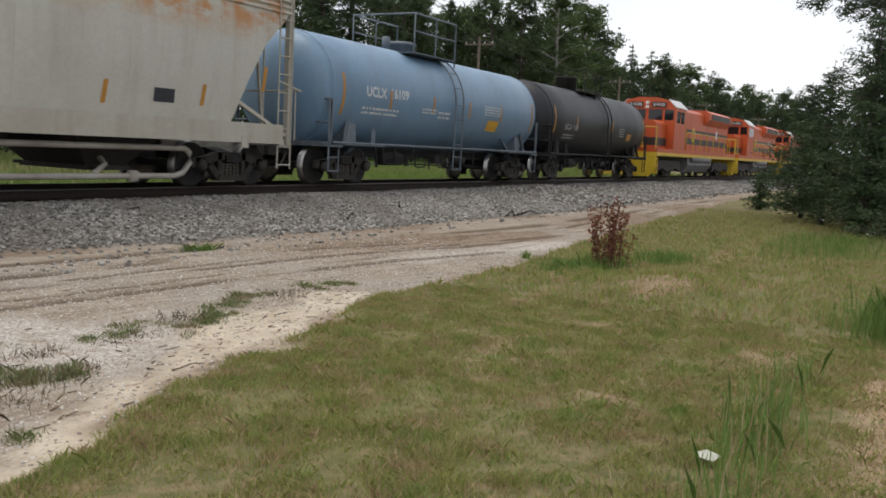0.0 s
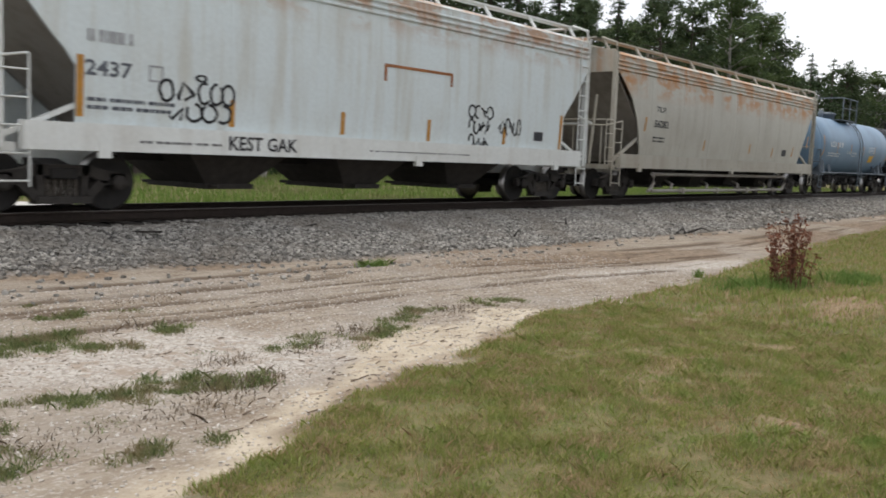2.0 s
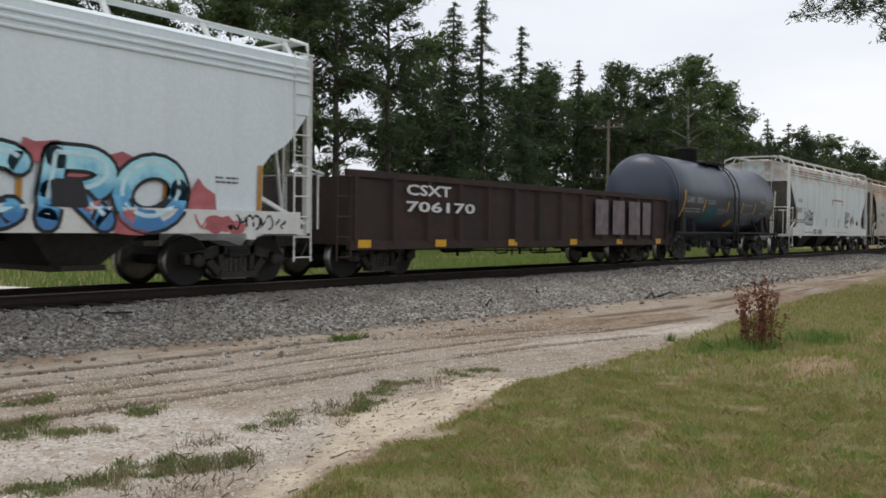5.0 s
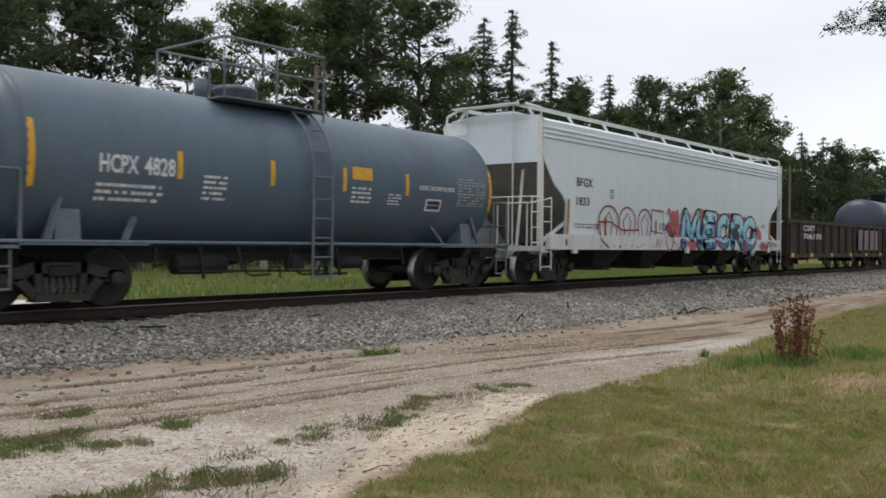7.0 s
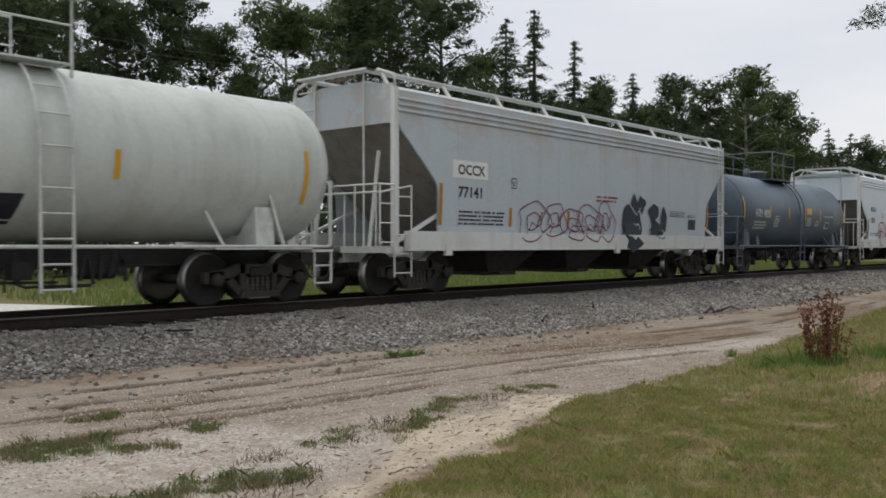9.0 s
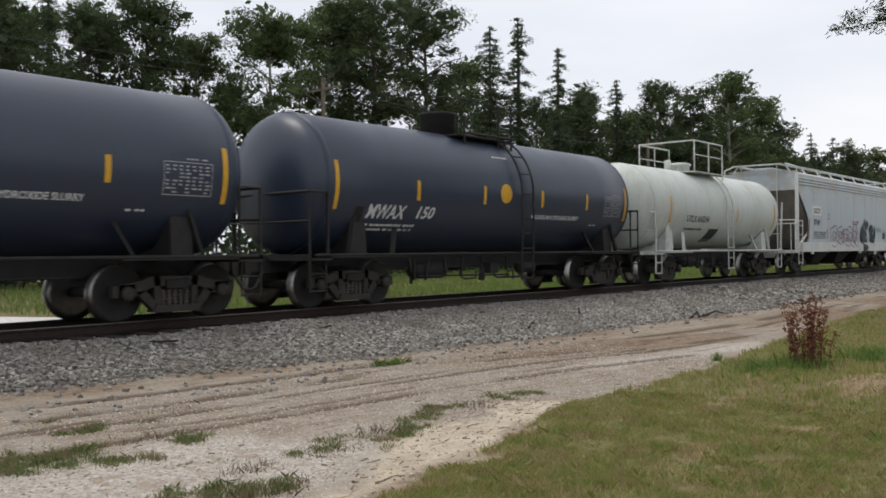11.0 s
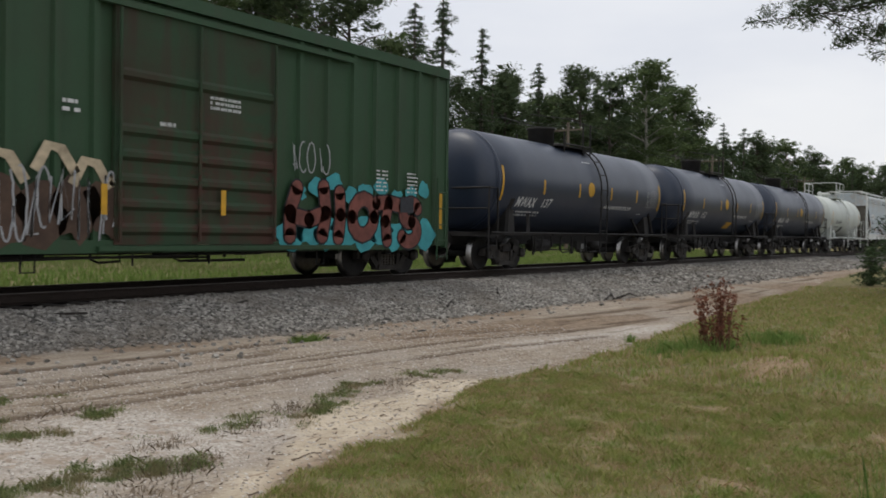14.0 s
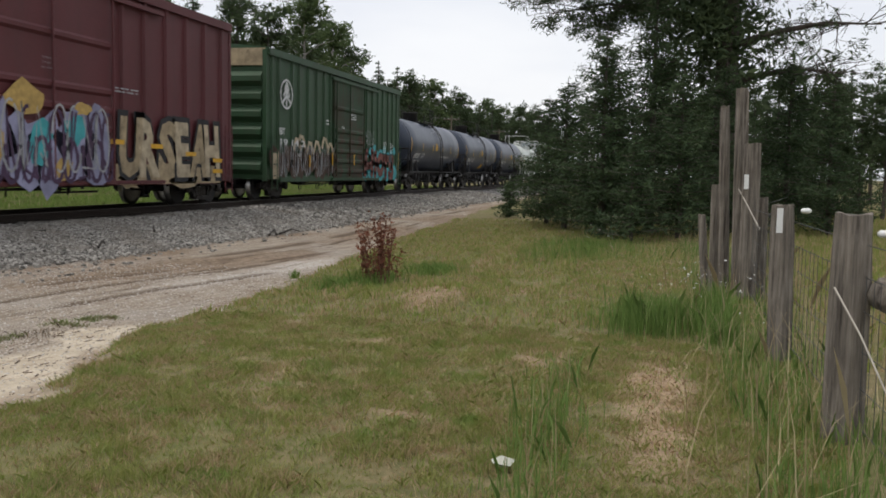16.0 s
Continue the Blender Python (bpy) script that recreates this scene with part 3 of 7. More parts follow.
# splinters of bark and dead stems lying on the sand
chip = Build()
for i in range(300):
    if i < 90:
        x = random.uniform(3.6, 8.6)
        y = float(np.interp(x, EDGE_X, EDGE_Y)) + random.uniform(0.1, 1.1)
    else:
        x = random.uniform(2.0, 20.0)
        y = float(np.interp(x, EDGE_X, EDGE_Y)) + random.uniform(0.3, 3.4)
    a, l = random.gauss(-0.12, 0.7), random.uniform(0.015, 0.09)
    z = float(ground_z(np.array(x), np.array(y))) + 0.006
    chip.bar((x, y, z), (x + l * math.cos(a), y + l * math.sin(a), z + random.uniform(0, 0.012)), random.uniform(0.004, 0.011), 0.005)
tagged(part("bark_splinters", chip, plain("bark_litter", (0.13, 0.088, 0.06), 0.95, 0.5, 9)), "brown bark splinters scattered on the dirt", "debris", kind="stuff")

# ---- ballast stones, ties and rails ----
def stones(name, xy, size, mat, z_extra=0.0, label=""):
    n = len(xy)
    cube = np.array([(x, y, z) for x in (-1, 1) for y in (-1, 1) for z in (-1, 1)], float)
    quads = np.array([(0, 1, 3, 2), (4, 6, 7, 5), (0, 4, 5, 1), (2, 3, 7, 6), (1, 5, 7, 3)])
    v = cube[None] * rng.uniform(0.45, 1.0, (n, 8, 3)) * (size * rng.uniform(0.6, 1.35, n))[:, None, None]
    v[:, :, 2] *= 0.75
    a = rng.uniform(0, math.tau, n)
    t = rng.normal(0, 0.5, n)
    x, y, z = v[..., 0].copy(), v[..., 1].copy(), v[..., 2].copy()
    y, z = y * np.cos(t)[:, None] - z * np.sin(t)[:, None], y * np.sin(t)[:, None] + z * np.cos(t)[:, None]
    x, y = x * np.cos(a)[:, None] - y * np.sin(a)[:, None], x * np.sin(a)[:, None] + y * np.cos(a)[:, None]
    g = ground_z(xy[:, 0], xy[:, 1]) + z_extra
    p = np.stack([x + xy[:, :1], y + xy[:, 1:], z + g[:, None] + size * 0.25], -1)
    me = bpy.data.meshes.new(name)
    faces = (quads[None] + (np.arange(n) * 8)[:, None, None]).reshape(-1, 4)
    me.from_pydata(p.reshape(-1, 3).tolist(), [], faces.tolist())
    me.materials.append(mat)
    return tagged(new(name, me), label, "stones", kind="stuff")


stone_m = blades("ballast_stone", ((0.085, 0.079, 0.071), (0.40, 0.378, 0.34)), 0.85, (0.20, 0.18, 0.155), 0.9, 0.0)
pebble_m = blades("pebble", ((0.25, 0.21, 0.17), (0.58, 0.54, 0.49)), 0.9, None, 1, 0.0)
bed = lambda x, y: np.clip((y - bed_edge(x, y)) / 0.4 + 0.2, 0.02, 1) * np.clip((13.1 - y) / 0.5, 0.15, 1)
stones("ballast", scatter(46000, 4.0, 26.0, 8.6, 12.95, bed), 0.032, stone_m, 0, "grey crushed-stone ballast shoulder")
stones("ballast", scatter(15000, 26.0, 60.0, 8.6, 12.8, bed), 0.05, stone_m, 0, "grey crushed-stone ballast farther along")
stones("ballast", scatter(5000, 3.0, 60.0, 15.2, 18.0, lambda x, y: 0.8 + 0 * x), 0.045, stone_m, 0, "grey ballast on the far shoulder")
stones("pebbles", scatter(24000, 1.5, 14.0, 3.4, 9.6, lambda x, y: (1 - grass_mask(x, y)) * 0.8), 0.010, pebble_m, -0.004, "small pale pebbles on the dirt track")

tie_m = plain("creosoted_tie", (0.032, 0.026, 0.021), 0.9, 0.4, 6, 0, 0.5)
rail_m = plain("rusty_rail", (0.032, 0.022, 0.017), 0.7, 0.35, 12, 0.5, 0.3)
head_m = plain("rail_head", (0.13, 0.115, 0.105), 0.5, 0.2, 20, 0.6, 0.1)
track = thing("railway_track", pose(0, TRACK_Y, RAIL_Z), "dark creosoted ties and worn steel rails on ballast", "railway track", kind="structure")
bt = Build().prism([(-1.3, -0.36), (1.3, -0.36), (1.3, -0.19), (1.28, -0.175), (-1.28, -0.175), (-1.3, -0.19)], "x", -0.115, 0.115)
tie_mesh = mesh_of("tie", bt, tie_m)
for i in range(285):
    t_ = part("tie", tie_mesh, None, track)
    t_.location = (1.0 + i * 0.53 + random.uniform(-0.03, 0.03), random.uniform(-0.06, 0.06), random.uniform(-0.012, 0.006))
    t_.rotation_euler = (0, 0, random.uniform(-0.02, 0.02))
prof = [(-0.07, -0.175), (0.07, -0.175), (0.07, -0.162), (0.012, -0.14), (0.009, -0.045), (0.034, -0.035), (0.034, -0.012), (-0.034, -0.012), (-0.034, -0.035), (-0.009, -0.045), (-0.012, -0.14), (-0.07, -0.162)]
for y in (-0.75, 0.75):
    b = Build().prism([(p[0] + y, p[1]) for p in prof], "x", -400, 900)
    b.prism([(y - 0.034, -0.012), (y + 0.034, -0.012), (y + 0.028, 0.0), (y - 0.028, 0.0)], "x", -400, 900, 1)
    part("rail", b, [rail_m, head_m], track, "rusty rail with a shiny worn head")
pile = Build()
for i in range(40):
    x = 4 + i * 1.6 + random.uniform(-0.6, 0.6)
    pile.bar((x, -1.9 + random.uniform(-0.3, 0.4), -0.25), (x + random.uniform(0.2, 0.6), -1.8 + random.uniform(-0.4, 0.4), -0.23), 0.05, 0.03)
part("debris", pile, tie_m, track, "splintered dark wood scraps on the ballast")
stick = Build()
for dx, dy, l, a in ((20.2, 8.95, 0.9, 0.5), (20.5, 9.0, 0.7, -0.4), (20.0, 9.05, 0.5, 0.1), (14.6, 10.0, 0.4, 0.3), (17.5, 10.6, 0.5, 0.6)):
    z = float(ground_z(np.array(dx), np.array(dy))) + 0.06
    stick.tube([(dx, dy, z), (dx + l * 0.6 * math.cos(a), dy + l * 0.6 * math.sin(a), z + 0.1), (dx + l * math.cos(a), dy + l * math.sin(a), z + 0.03)], 0.02, 5, taper=[0.028, 0.02, 0.008])
    tagged(part("stick", stick, tie_m), "dark broken stick lying on the ballast", "stick")
    stick = Build()

# ---- trees ----
bark_m = plain("bark", (0.075, 0.06, 0.05), 0.95, 0.45, 8, 0, 0.9)
pale_bark_m = plain("pale_bark", (0.30, 0.28, 0.25), 0.9, 0.4, 6, 0, 0.6)
spruce_m = blades("spruce_needles", ((0.032, 0.055, 0.026), (0.075, 0.11, 0.048)), 0.8, None, 1, 0.3)
pine_m = blades("pine_needles", ((0.036, 0.058, 0.027), (0.085, 0.115, 0.05)), 0.8, None, 1, 0.3)
leaf_m = blades("broad_leaves", ((0.048, 0.078, 0.028), (0.115, 0.155, 0.06)), 0.7, None, 1, 0.4)


def leaf_quads(centres, size, flat=0.4, rg=None, slim=0.42):
    """Small four-cornered leaves or needle sprays round centres, turned at random."""
    n = len(centres)
    a = rg.normal(0, 1, (n, 3))
    a[:, 2] *= flat
    a /= np.linalg.norm(a, axis=1)[:, None]
    b_ = np.cross(a, rg.normal(0, 1, (n, 3)))
    b_ /= np.linalg.norm(b_, axis=1)[:, None]
    s = size * rg.uniform(0.5, 1.4, n)[:, None]
    return np.stack([centres - a * s, centres - b_ * s * slim, centres + a * s, centres + b_ * s * slim], 1)


def make_tree(kind, h, seed, dens=1.0):
    """Trunk and crown meshes of one tree, base at the origin; dens sets how many leaves, and how small."""
    rg = np.random.default_rng(seed)
    tr = Build()
    small = dens ** -0.5
    r0 = h * (0.014 if kind == "spruce" else 0.012)
    k = 8
    wob = rg.normal(0, 0.008 * h, (k, 2)).cumsum(0) * (0.15 if kind == "spruce" else 0.45)
    pts = [(wob[i, 0], wob[i, 1], h * i / (k - 1) * (0.97 if kind == "spruce" else 0.86)) for i in range(k)]
    tr.tube(pts, 1, 7, taper=[r0 * (1.15 - i / (k - 1)) + 0.015 for i in range(k)])
    cen, inner = [], []

    def at_h(z):
        return np.array([np.interp(z, [p[2] for p in pts], [p[0] for p in pts]), np.interp(z, [p[2] for p in pts], [p[1] for p in pts]), z])
    if kind == "spruce":
        levels = int(h * (2.3 if dens > 0.5 else 1.5))
        for i in range(levels):
            z = h * (0.08 + 0.91 * (i / levels))
            reach = h * 0.175 * (1 - (z / h)) ** 0.75 * rg.uniform(0.45, 1.3) + 0.14
            for j in range(rg.integers(4, 7)):
                az = rg.uniform(0, math.tau)
                L = reach * rg.uniform(0.55, 1.25)
                d = np.array([math.cos(az), math.sin(az), -0.22])
                o = at_h(z)
                if dens > 0.5:
                    tr.tube([o, o + d * L * 0.6, o + d * L + np.array([0, 0, 0.12 * L])], 1, 3, taper=[0.03, 0.02, 0.008])
                m = max(5, int(L * 38 * dens))
                u = rg.uniform(0.1, 1.05, m)[:, None]
                cen.append(o + d * L * u + rg.normal(0, 0.08 + 0.06 * L, (m, 3)) * np.array([1, 1, 0.55]) - np.array([0, 0, 0.1]) * u)
            if z < 0.6 * h:
                inner.append(at_h(z) + rg.normal(0, 0.25 * reach, (4, 3)))
        q = leaf_quads(np.concatenate(cen), 0.17 * small, 0.5, rg, 0.24)
    else:
        pine = kind == "pine"
        lo = 0.30 if pine else 0.20
        for i in range(34 if pine else 40):
            z = h * (lo + (0.98 - lo) * rg.random() ** 0.9)
            rel = (z / h - lo) / (1 - lo)
            wide = (0.155 if pine else 0.185) * h * (math.sin(math.pi * min(1, 0.18 + 0.78 * rel)) ** 0.7)
            az = rg.uniform(0, math.tau)
            L = wide * rg.uniform(0.5, 1.2)
            o = at_h(min(z, h * 0.86) - 0.08 * h * rg.random())
            e = o + np.array([math.cos(az) * L, math.sin(az) * L, (0.10 if pine else 0.3) * L + (z - o[2]) * 0.6])
            mid_ = (o + e) / 2 + np.array([0, 0, 0.1 * L])
            tr.tube([o, mid_, e], 1, 4, taper=[0.010 * h * 0.5, 0.05, 0.015])
            for c_ in range(rg.integers(4, 7)):
                u = rg.uniform(0.3, 1.08)
                cc = o + (e - o) * u + rg.normal(0, 0.022 * h, 3)
                m = int((54 if pine else 58) * dens)
                # each clump is fuller at its top, like a pad of twigs
                v = rg.normal(0, 1, (m, 3))
                v /= np.linalg.norm(v, axis=1)[:, None]
                v *= (rg.random(m) ** 0.45)[:, None] * 0.055 * h * rg.uniform(0.7, 1.2)
                v[:, 2] = np.abs(v[:, 2]) * 0.75 - 0.012 * h
                cen.append(cc + v)
                inner.append(cc + rg.normal(0, 0.014 * h, (3, 3)))
        q = leaf_quads(np.concatenate(cen), (0.15 if pine else 0.13) * small, 0.7, rg, 0.3 if pine else 0.5)
    # a few broad sprays inside close the crown
    return tr, np.concatenate([q, leaf_quads(np.concatenate(inner), 0.34, 0.7, rg, 0.5)])


TREES = {}


def tree(kind, variant, x, y, h, label, group="", dens=1.0):
    key = (kind, variant, dens)
    base = 18.0
    if key not in TREES:
        tr, q = make_tree(kind, base, 100 + variant * 7 + len(kind), dens)
        ob = thing(kind + "_tree", pose(0, 0, 0), label, "tree", group)
        part("trunk", tr, pale_bark_m if kind == "birch" else bark_m, ob)
        soup("crown", q, 4, {"spruce": spruce_m, "pine": pine_m}.get(kind, leaf_m), parent=ob)
        TREES[key] = ob
    else:
        ob = copy_thing(TREES[key], pose(0, 0, 0))
    tagged(ob, label, "tree", group)
    s = h / base
    ob.matrix_world = Matrix.LocRotScale((x, y, -0.1), Euler((0, 0, random.uniform(0, 6.28))), (s, s, s * 1.0))
    return ob


SKY = [  # the trees that stand out against the sky: kind, x, y, height
    ("pine", 17.3, 40, 14.1),
    ("spruce", 21.5, 43, 15.5),
    ("pine", 24.5, 44, 15.5),
    ("pine", 25.6, 41, 16.3),
    ("birch", 28.9, 42, 14.2),
    ("pine", 37.8, 50, 14.7),
    ("birch", 32.8, 40, 16.2),
    ("birch", 40.6, 44, 19.8),
    ("pine", 42.3, 41, 21.1),
    ("pine", 49.8, 43, 22.6),
    ("birch", 65.1, 52, 21.3),
    ("spruce", 61.6, 46, 21.7),
    ("spruce", 64.6, 45, 22.9),
    ("pine", 82.2, 55, 19.9),
    ("spruce", 72.4, 46, 21.6),
    ("pine", 83.4, 50, 21.3),
    ("spruce", 91.1, 50, 21.8),
    ("birch", 100.0, 52, 19.7),
    ("pine", 93.8, 46, 22.7),
    ("pine", 106.5, 48, 24.0),
    ("birch", 112.2, 46, 26.0),
    ("birch", 128.3, 48, 24.8),
    ("pine", 147.6, 52, 25.2),
    ("spruce", 159.7, 50, 22.4),
    ("pine", 181.1, 50, 23.2),
    ("spruce", 171.7, 50, 22.8),
    ("pine", 192.0, 52, 24.0),
    ("birch", 213.3, 52, 25.0),
    ("pine", 239.5, 52, 25.2),
    ("birch", 272.6, 52, 25.3),
    ("birch", 327.6, 54, 27.9),
    ("pine", 387.6, 54, 30.2),
    ("birch", 473.3, 54, 33.5),
    ("pine", 15.9, 42, 12.7),
    ("spruce", 19.9, 44, 13.9),
    ("pine", 22.1, 41, 14.7),
    ("birch", 13.4, 42, 12.1),
    ("birch", 23.1, 50, 16.6),
    ("pine", 47.2, 48, 21.3),
    ("spruce", 111.0, 52, 23.7),
    ("pine", 133.3, 52, 26.8),
]
for kind, x, y, h in SKY:
    name = {"spruce": "tall dark spruce with a ragged pointed top", "pine": "dark pine with an uneven dense crown", "birch": "broad-leaved tree with a light green loose crown"}[kind]
    tree(kind, random.randrange(3), x, y, h, name + " behind the railway", "woodland edge behind the railway", 2.4 if x < 60 else 1.4 if x < 140 else 0.4)
for i in range(95):
    x = 4 + i * 2.9 + random.uniform(-1, 1)
    y = 47 + random.uniform(0, 12) + 0.02 * x
    e = math.hypot(x, y)
    h = random.uniform(0.13, 0.185) * e + 1.5
    h = min(h, 21)
    tree(random.choice(["spruce", "pine", "pine", "birch"]), random.randrange(3), x, y, h, "woodland tree in the dense edge behind the railway", "woodland edge behind the railway", 0.4)
for i in range(60):
    x = 215 + i * 3.6
    tree(random.choice(["spruce", "pine", "pine"]), random.randrange(3), x, random.uniform(40, 70), random.uniform(17, 24), "far tree at the end of the woodland edge", "woodland edge behind the railway", 0.4)
for i in range(34):
    x, y = 270 + random.uniform(-60, 60), 46 - i * 4.6 + random.uniform(-2, 2)
    tree(random.choice(["spruce", "pine", "birch"]), random.randrange(3), x, y, random.uniform(15, 22), "distant tree closing the view along the railway", "distant woodland", 0.4)

# understorey below the wood, in one mass of leaves
un = rng.random((52000, 3)) * np.array([300, 14, 1]) + np.array([0, 42, 0])
un[:, 2] = rng.random(len(un)) ** 1.3 * (3.2 + 2.5 * fbm(un[:, 0], un[:, 1], 51, 3, 0.12)) + 0.1
soup("undergrowth", leaf_quads(un, 0.30, 0.7, np.random.default_rng(5)), 4, spruce_m, "stuff", "dark undergrowth at the foot of the wood", "bushes")

# utility pole line
wood_m = plain("pole_wood", (0.16, 0.13, 0.10), 0.9, 0.3, 5, 0, 0.5)
porc_m = plain("insulator", (0.5, 0.5, 0.48), 0.3, 0.1, 5)
wire_m = plain("wire", (0.05, 0.05, 0.05), 0.6, 0.1, 5)
POLES = [(-30.0, 37.0), (33.35, 36.2), (70.5, 35.7), (107.7, 35.1), (152.0, 34.5), (197.0, 33.8)]
for x, y in POLES:
    p = thing("utility_pole", pose(x, y, 0), "weathered wooden utility pole with one crossarm", "utility pole", "utility poles")
    part("pole", Build().tube([(0, 0, -0.3), (0, 0, 11.2)], 0.14, 8, taper=[0.17, 0.11]), wood_m, p)
    part("crossarm", Build().box(-0.05, 0.05, -1.4, 1.4, 10.5, 10.63), wood_m, p)
    for dy in (-1.25, -0.5, 0.5, 1.25):
        part("insulator", Build().lathe([(10.63, 0.03), (10.66, 0.05), (10.75, 0.05), (10.8, 0.02)], "z", (0, dy, 0), 8), porc_m, p)
for i in range(len(POLES) - 1):
    (xa, ya), (xb, yb) = POLES[i], POLES[i + 1]
    for dy in (-1.25, 0.5):
        tagged(part("power_line", Build().tube([(xa + (xb - xa) * k / 10, ya + dy + (yb - ya) * k / 10, 10.78 - 0.8 * (1 - (k / 5 - 1) ** 2)) for k in range(11)], 0.012, 4), wire_m), "thin dark overhead line between wooden poles", "cable")

# ---- the trees beside the fence ----
big = thing("big_pine", pose(27, -1.85, 0), "old spreading pine with long bare-tipped limbs", "tree")
rg = np.random.default_rng(11)
tb, cen = Build(), []
tb.tube([(0, 0, -0.2), (0.1, 0.05, 3), (-0.1, 0.1, 6), (0.1, 0.3, 9.5), (0.2, 0.2, 13.5)], 1, 10, taper=[0.42, 0.34, 0.30, 0.2, 0.06])
BOUGHS = [(6.3, 8.2, 0.4, 1.6), (7.2, 6.6, -2.0, 1.2), (5.6, 5.2, 1.4, 0.9), (8.2, 7.0, 1.5, 1.6), (9.4, 5.2, 0.4, 1.2), (6.8, -3.6, 0.6, 0.9), (5.2, -3.9, -0.6, 0.5), (7.8, -4.8, 0.2, 1.0), (9.0, -4.0, 1.4, 1.2), (10.5, 3.6, -1, 1.6), (10.8, -3.2, 0.5, 1.6), (12, 2.0, 1, 1.5), (12, -1.8, -1, 1.4), (8.8, 2.6, -3.2, 0.8), (9.5, 1.0, 3.2, 0.9), (4.2, -3.4, 1.2, 0.4)]
for z, ly, lx, rise in BOUGHS:
    L = math.hypot(ly, lx)
    p0 = np.array([0, 0.12, z])
    p3 = p0 + np.array([lx, ly, rise])
    p1, p2 = p0 + np.array([lx * 0.3, ly * 0.3, rise * 0.75]), p0 + np.array([lx * 0.65, ly * 0.65, rise * 1.2])
    tb.tube([p0, p1, p2, p3], 1, 6, taper=[0.13, 0.09, 0.05, 0.015])
    for j in range(int(10 + L * 5.0)):
        u = rg.uniform(0.25, 1.0)
        q = p0 + (p3 - p0) * u + np.array([0, 0, rise * 0.7 * math.sin(math.pi * u) * 0.6])
        tw = rg.normal(0, 1, 3) * np.array([0.7, 0.8, 0.45]) * (0.5 + 0.11 * L)
        tw[2] -= 0.12
        m_ = q + tw * 0.5 + np.array([0, 0, 0.06])
        e = q + tw
        tb.tube([q, m_, e], 1, 3, taper=[0.022, 0.014, 0.006])
        for s_ in range(4):
            w = m_ + (e - m_) * rg.uniform(0, 1) + rg.normal(0, 0.22, 3)
            tb.tube([m_, w], 1, 3, taper=[0.008, 0.004])
            if rg.random() < (1.0 if ly > 0 else 0.25):
                n = int((40 if ly > 0 else 22) + 20 * rg.random())
                cen.append(w + rg.normal(0, 0.15, (n, 3)) * np.array([1, 1, 0.6]))
for j in range(190):
    z = rg.uniform(4.2, 13.5)
    cc = np.array([rg.normal(0, 1.2), rg.normal(0.9, 0.7 + 0.04 * z), z])
    cen.append(cc + rg.normal(0, 0.42, (130, 3)) * np.array([1, 1, 0.6]))
part("trunk", tb, bark_m, big, "dark bark trunk with spreading limbs")
core = np.concatenate([np.array([rg.normal(0, 0.9), rg.normal(0.6, 0.7), rg.uniform(4.0, 13.0)]) + rg.normal(0, 0.4, (60, 3)) for _ in range(150)])
soup("crown", np.concatenate([leaf_quads(np.concatenate(cen), 0.085, 0.7, rg, 0.2), leaf_quads(core, 0.17, 0.7, rg, 0.3)]), 4, pine_m, parent=big)


def young(name, x, y, h, spread, seed, label, dens=1.0, mat=spruce_m):
    """A young conifer with branches down to the ground."""
    rg = np.random.default_rng(seed)
    ob = thing(name, pose(x, y, 0), label, "tree", "conifers beside the fence")
    tr, cen = Build(), []
    tr.tube([(0, 0, -0.1), (0.03, 0.02, h * 0.5), (0, 0, h)], 1, 6, taper=[0.02 * h, 0.012 * h, 0.006])
    for i in range(int(h * 9)):
        z = h * (0.05 + 0.93 * (i / (h * 9)))
        L0 = spread * (1 - z / h) ** 0.8 * rg.uniform(0.7, 1.15) + 0.1
        for j in range(4):
            az = rg.uniform(0, math.tau)
            L = L0 * rg.uniform(0.55, 1.2)
            d = np.array([math.cos(az), math.sin(az), 0.12])
            o = np.array([0, 0, z])
            tr.tube([o, o + d * L], 1, 3, taper=[0.014, 0.005])
            m = max(6, int(L * 70 * dens))
            u = rg.uniform(0.1, 1.06, m)[:, None]
            cen.append(o + d * L * u + rg.normal(0, 0.06 + 0.05 * L, (m, 3)) * np.array([1, 1, 0.6]))
    part("trunk", tr, bark_m, ob)
    soup("crown", leaf_quads(np.concatenate(cen), 0.075, 0.6, rg, 0.2), 4, mat, parent=ob)


young("spruce_sapling", 31.5, 5.1, 1.35, 0.5, 1, "small dark spruce sapling at the track's edge", 1.6)
for i, (x, y, h, s) in enumerate([(23.5, 1.4, 5.3, 2.0), (25.0, 0.2, 6.6, 2.3), (22.8, -0.5, 4.2, 1.5), (26.0, 2.6, 4.3, 1.7), (28.5, 3.4, 4.0, 1.3), (24.5, -1.6, 4.6, 1.6), (21.5, 0.6, 2.6, 0.9), (29, 1.5, 5.5, 1.9), (27.5, -3.6, 5.0, 1.7), (25.5, -4.4, 4.2, 1.5)]):
    young("young_spruce", x, y, h, s, 20 + i, "dense dark young spruce with branches to the ground", 1.0)
for i in range(30):
    d, a = random.uniform(38, 75), -radians(3.0 + 0.65 * i)
    tree(random.choice(["spruce", "spruce", "pine"]), random.randrange(3), d * math.cos(a), d * math.sin(a), random.uniform(0.10, 0.155) * d + 1.0, "dark conifer behind the fenced pasture", "conifers behind the pasture", 1.4)
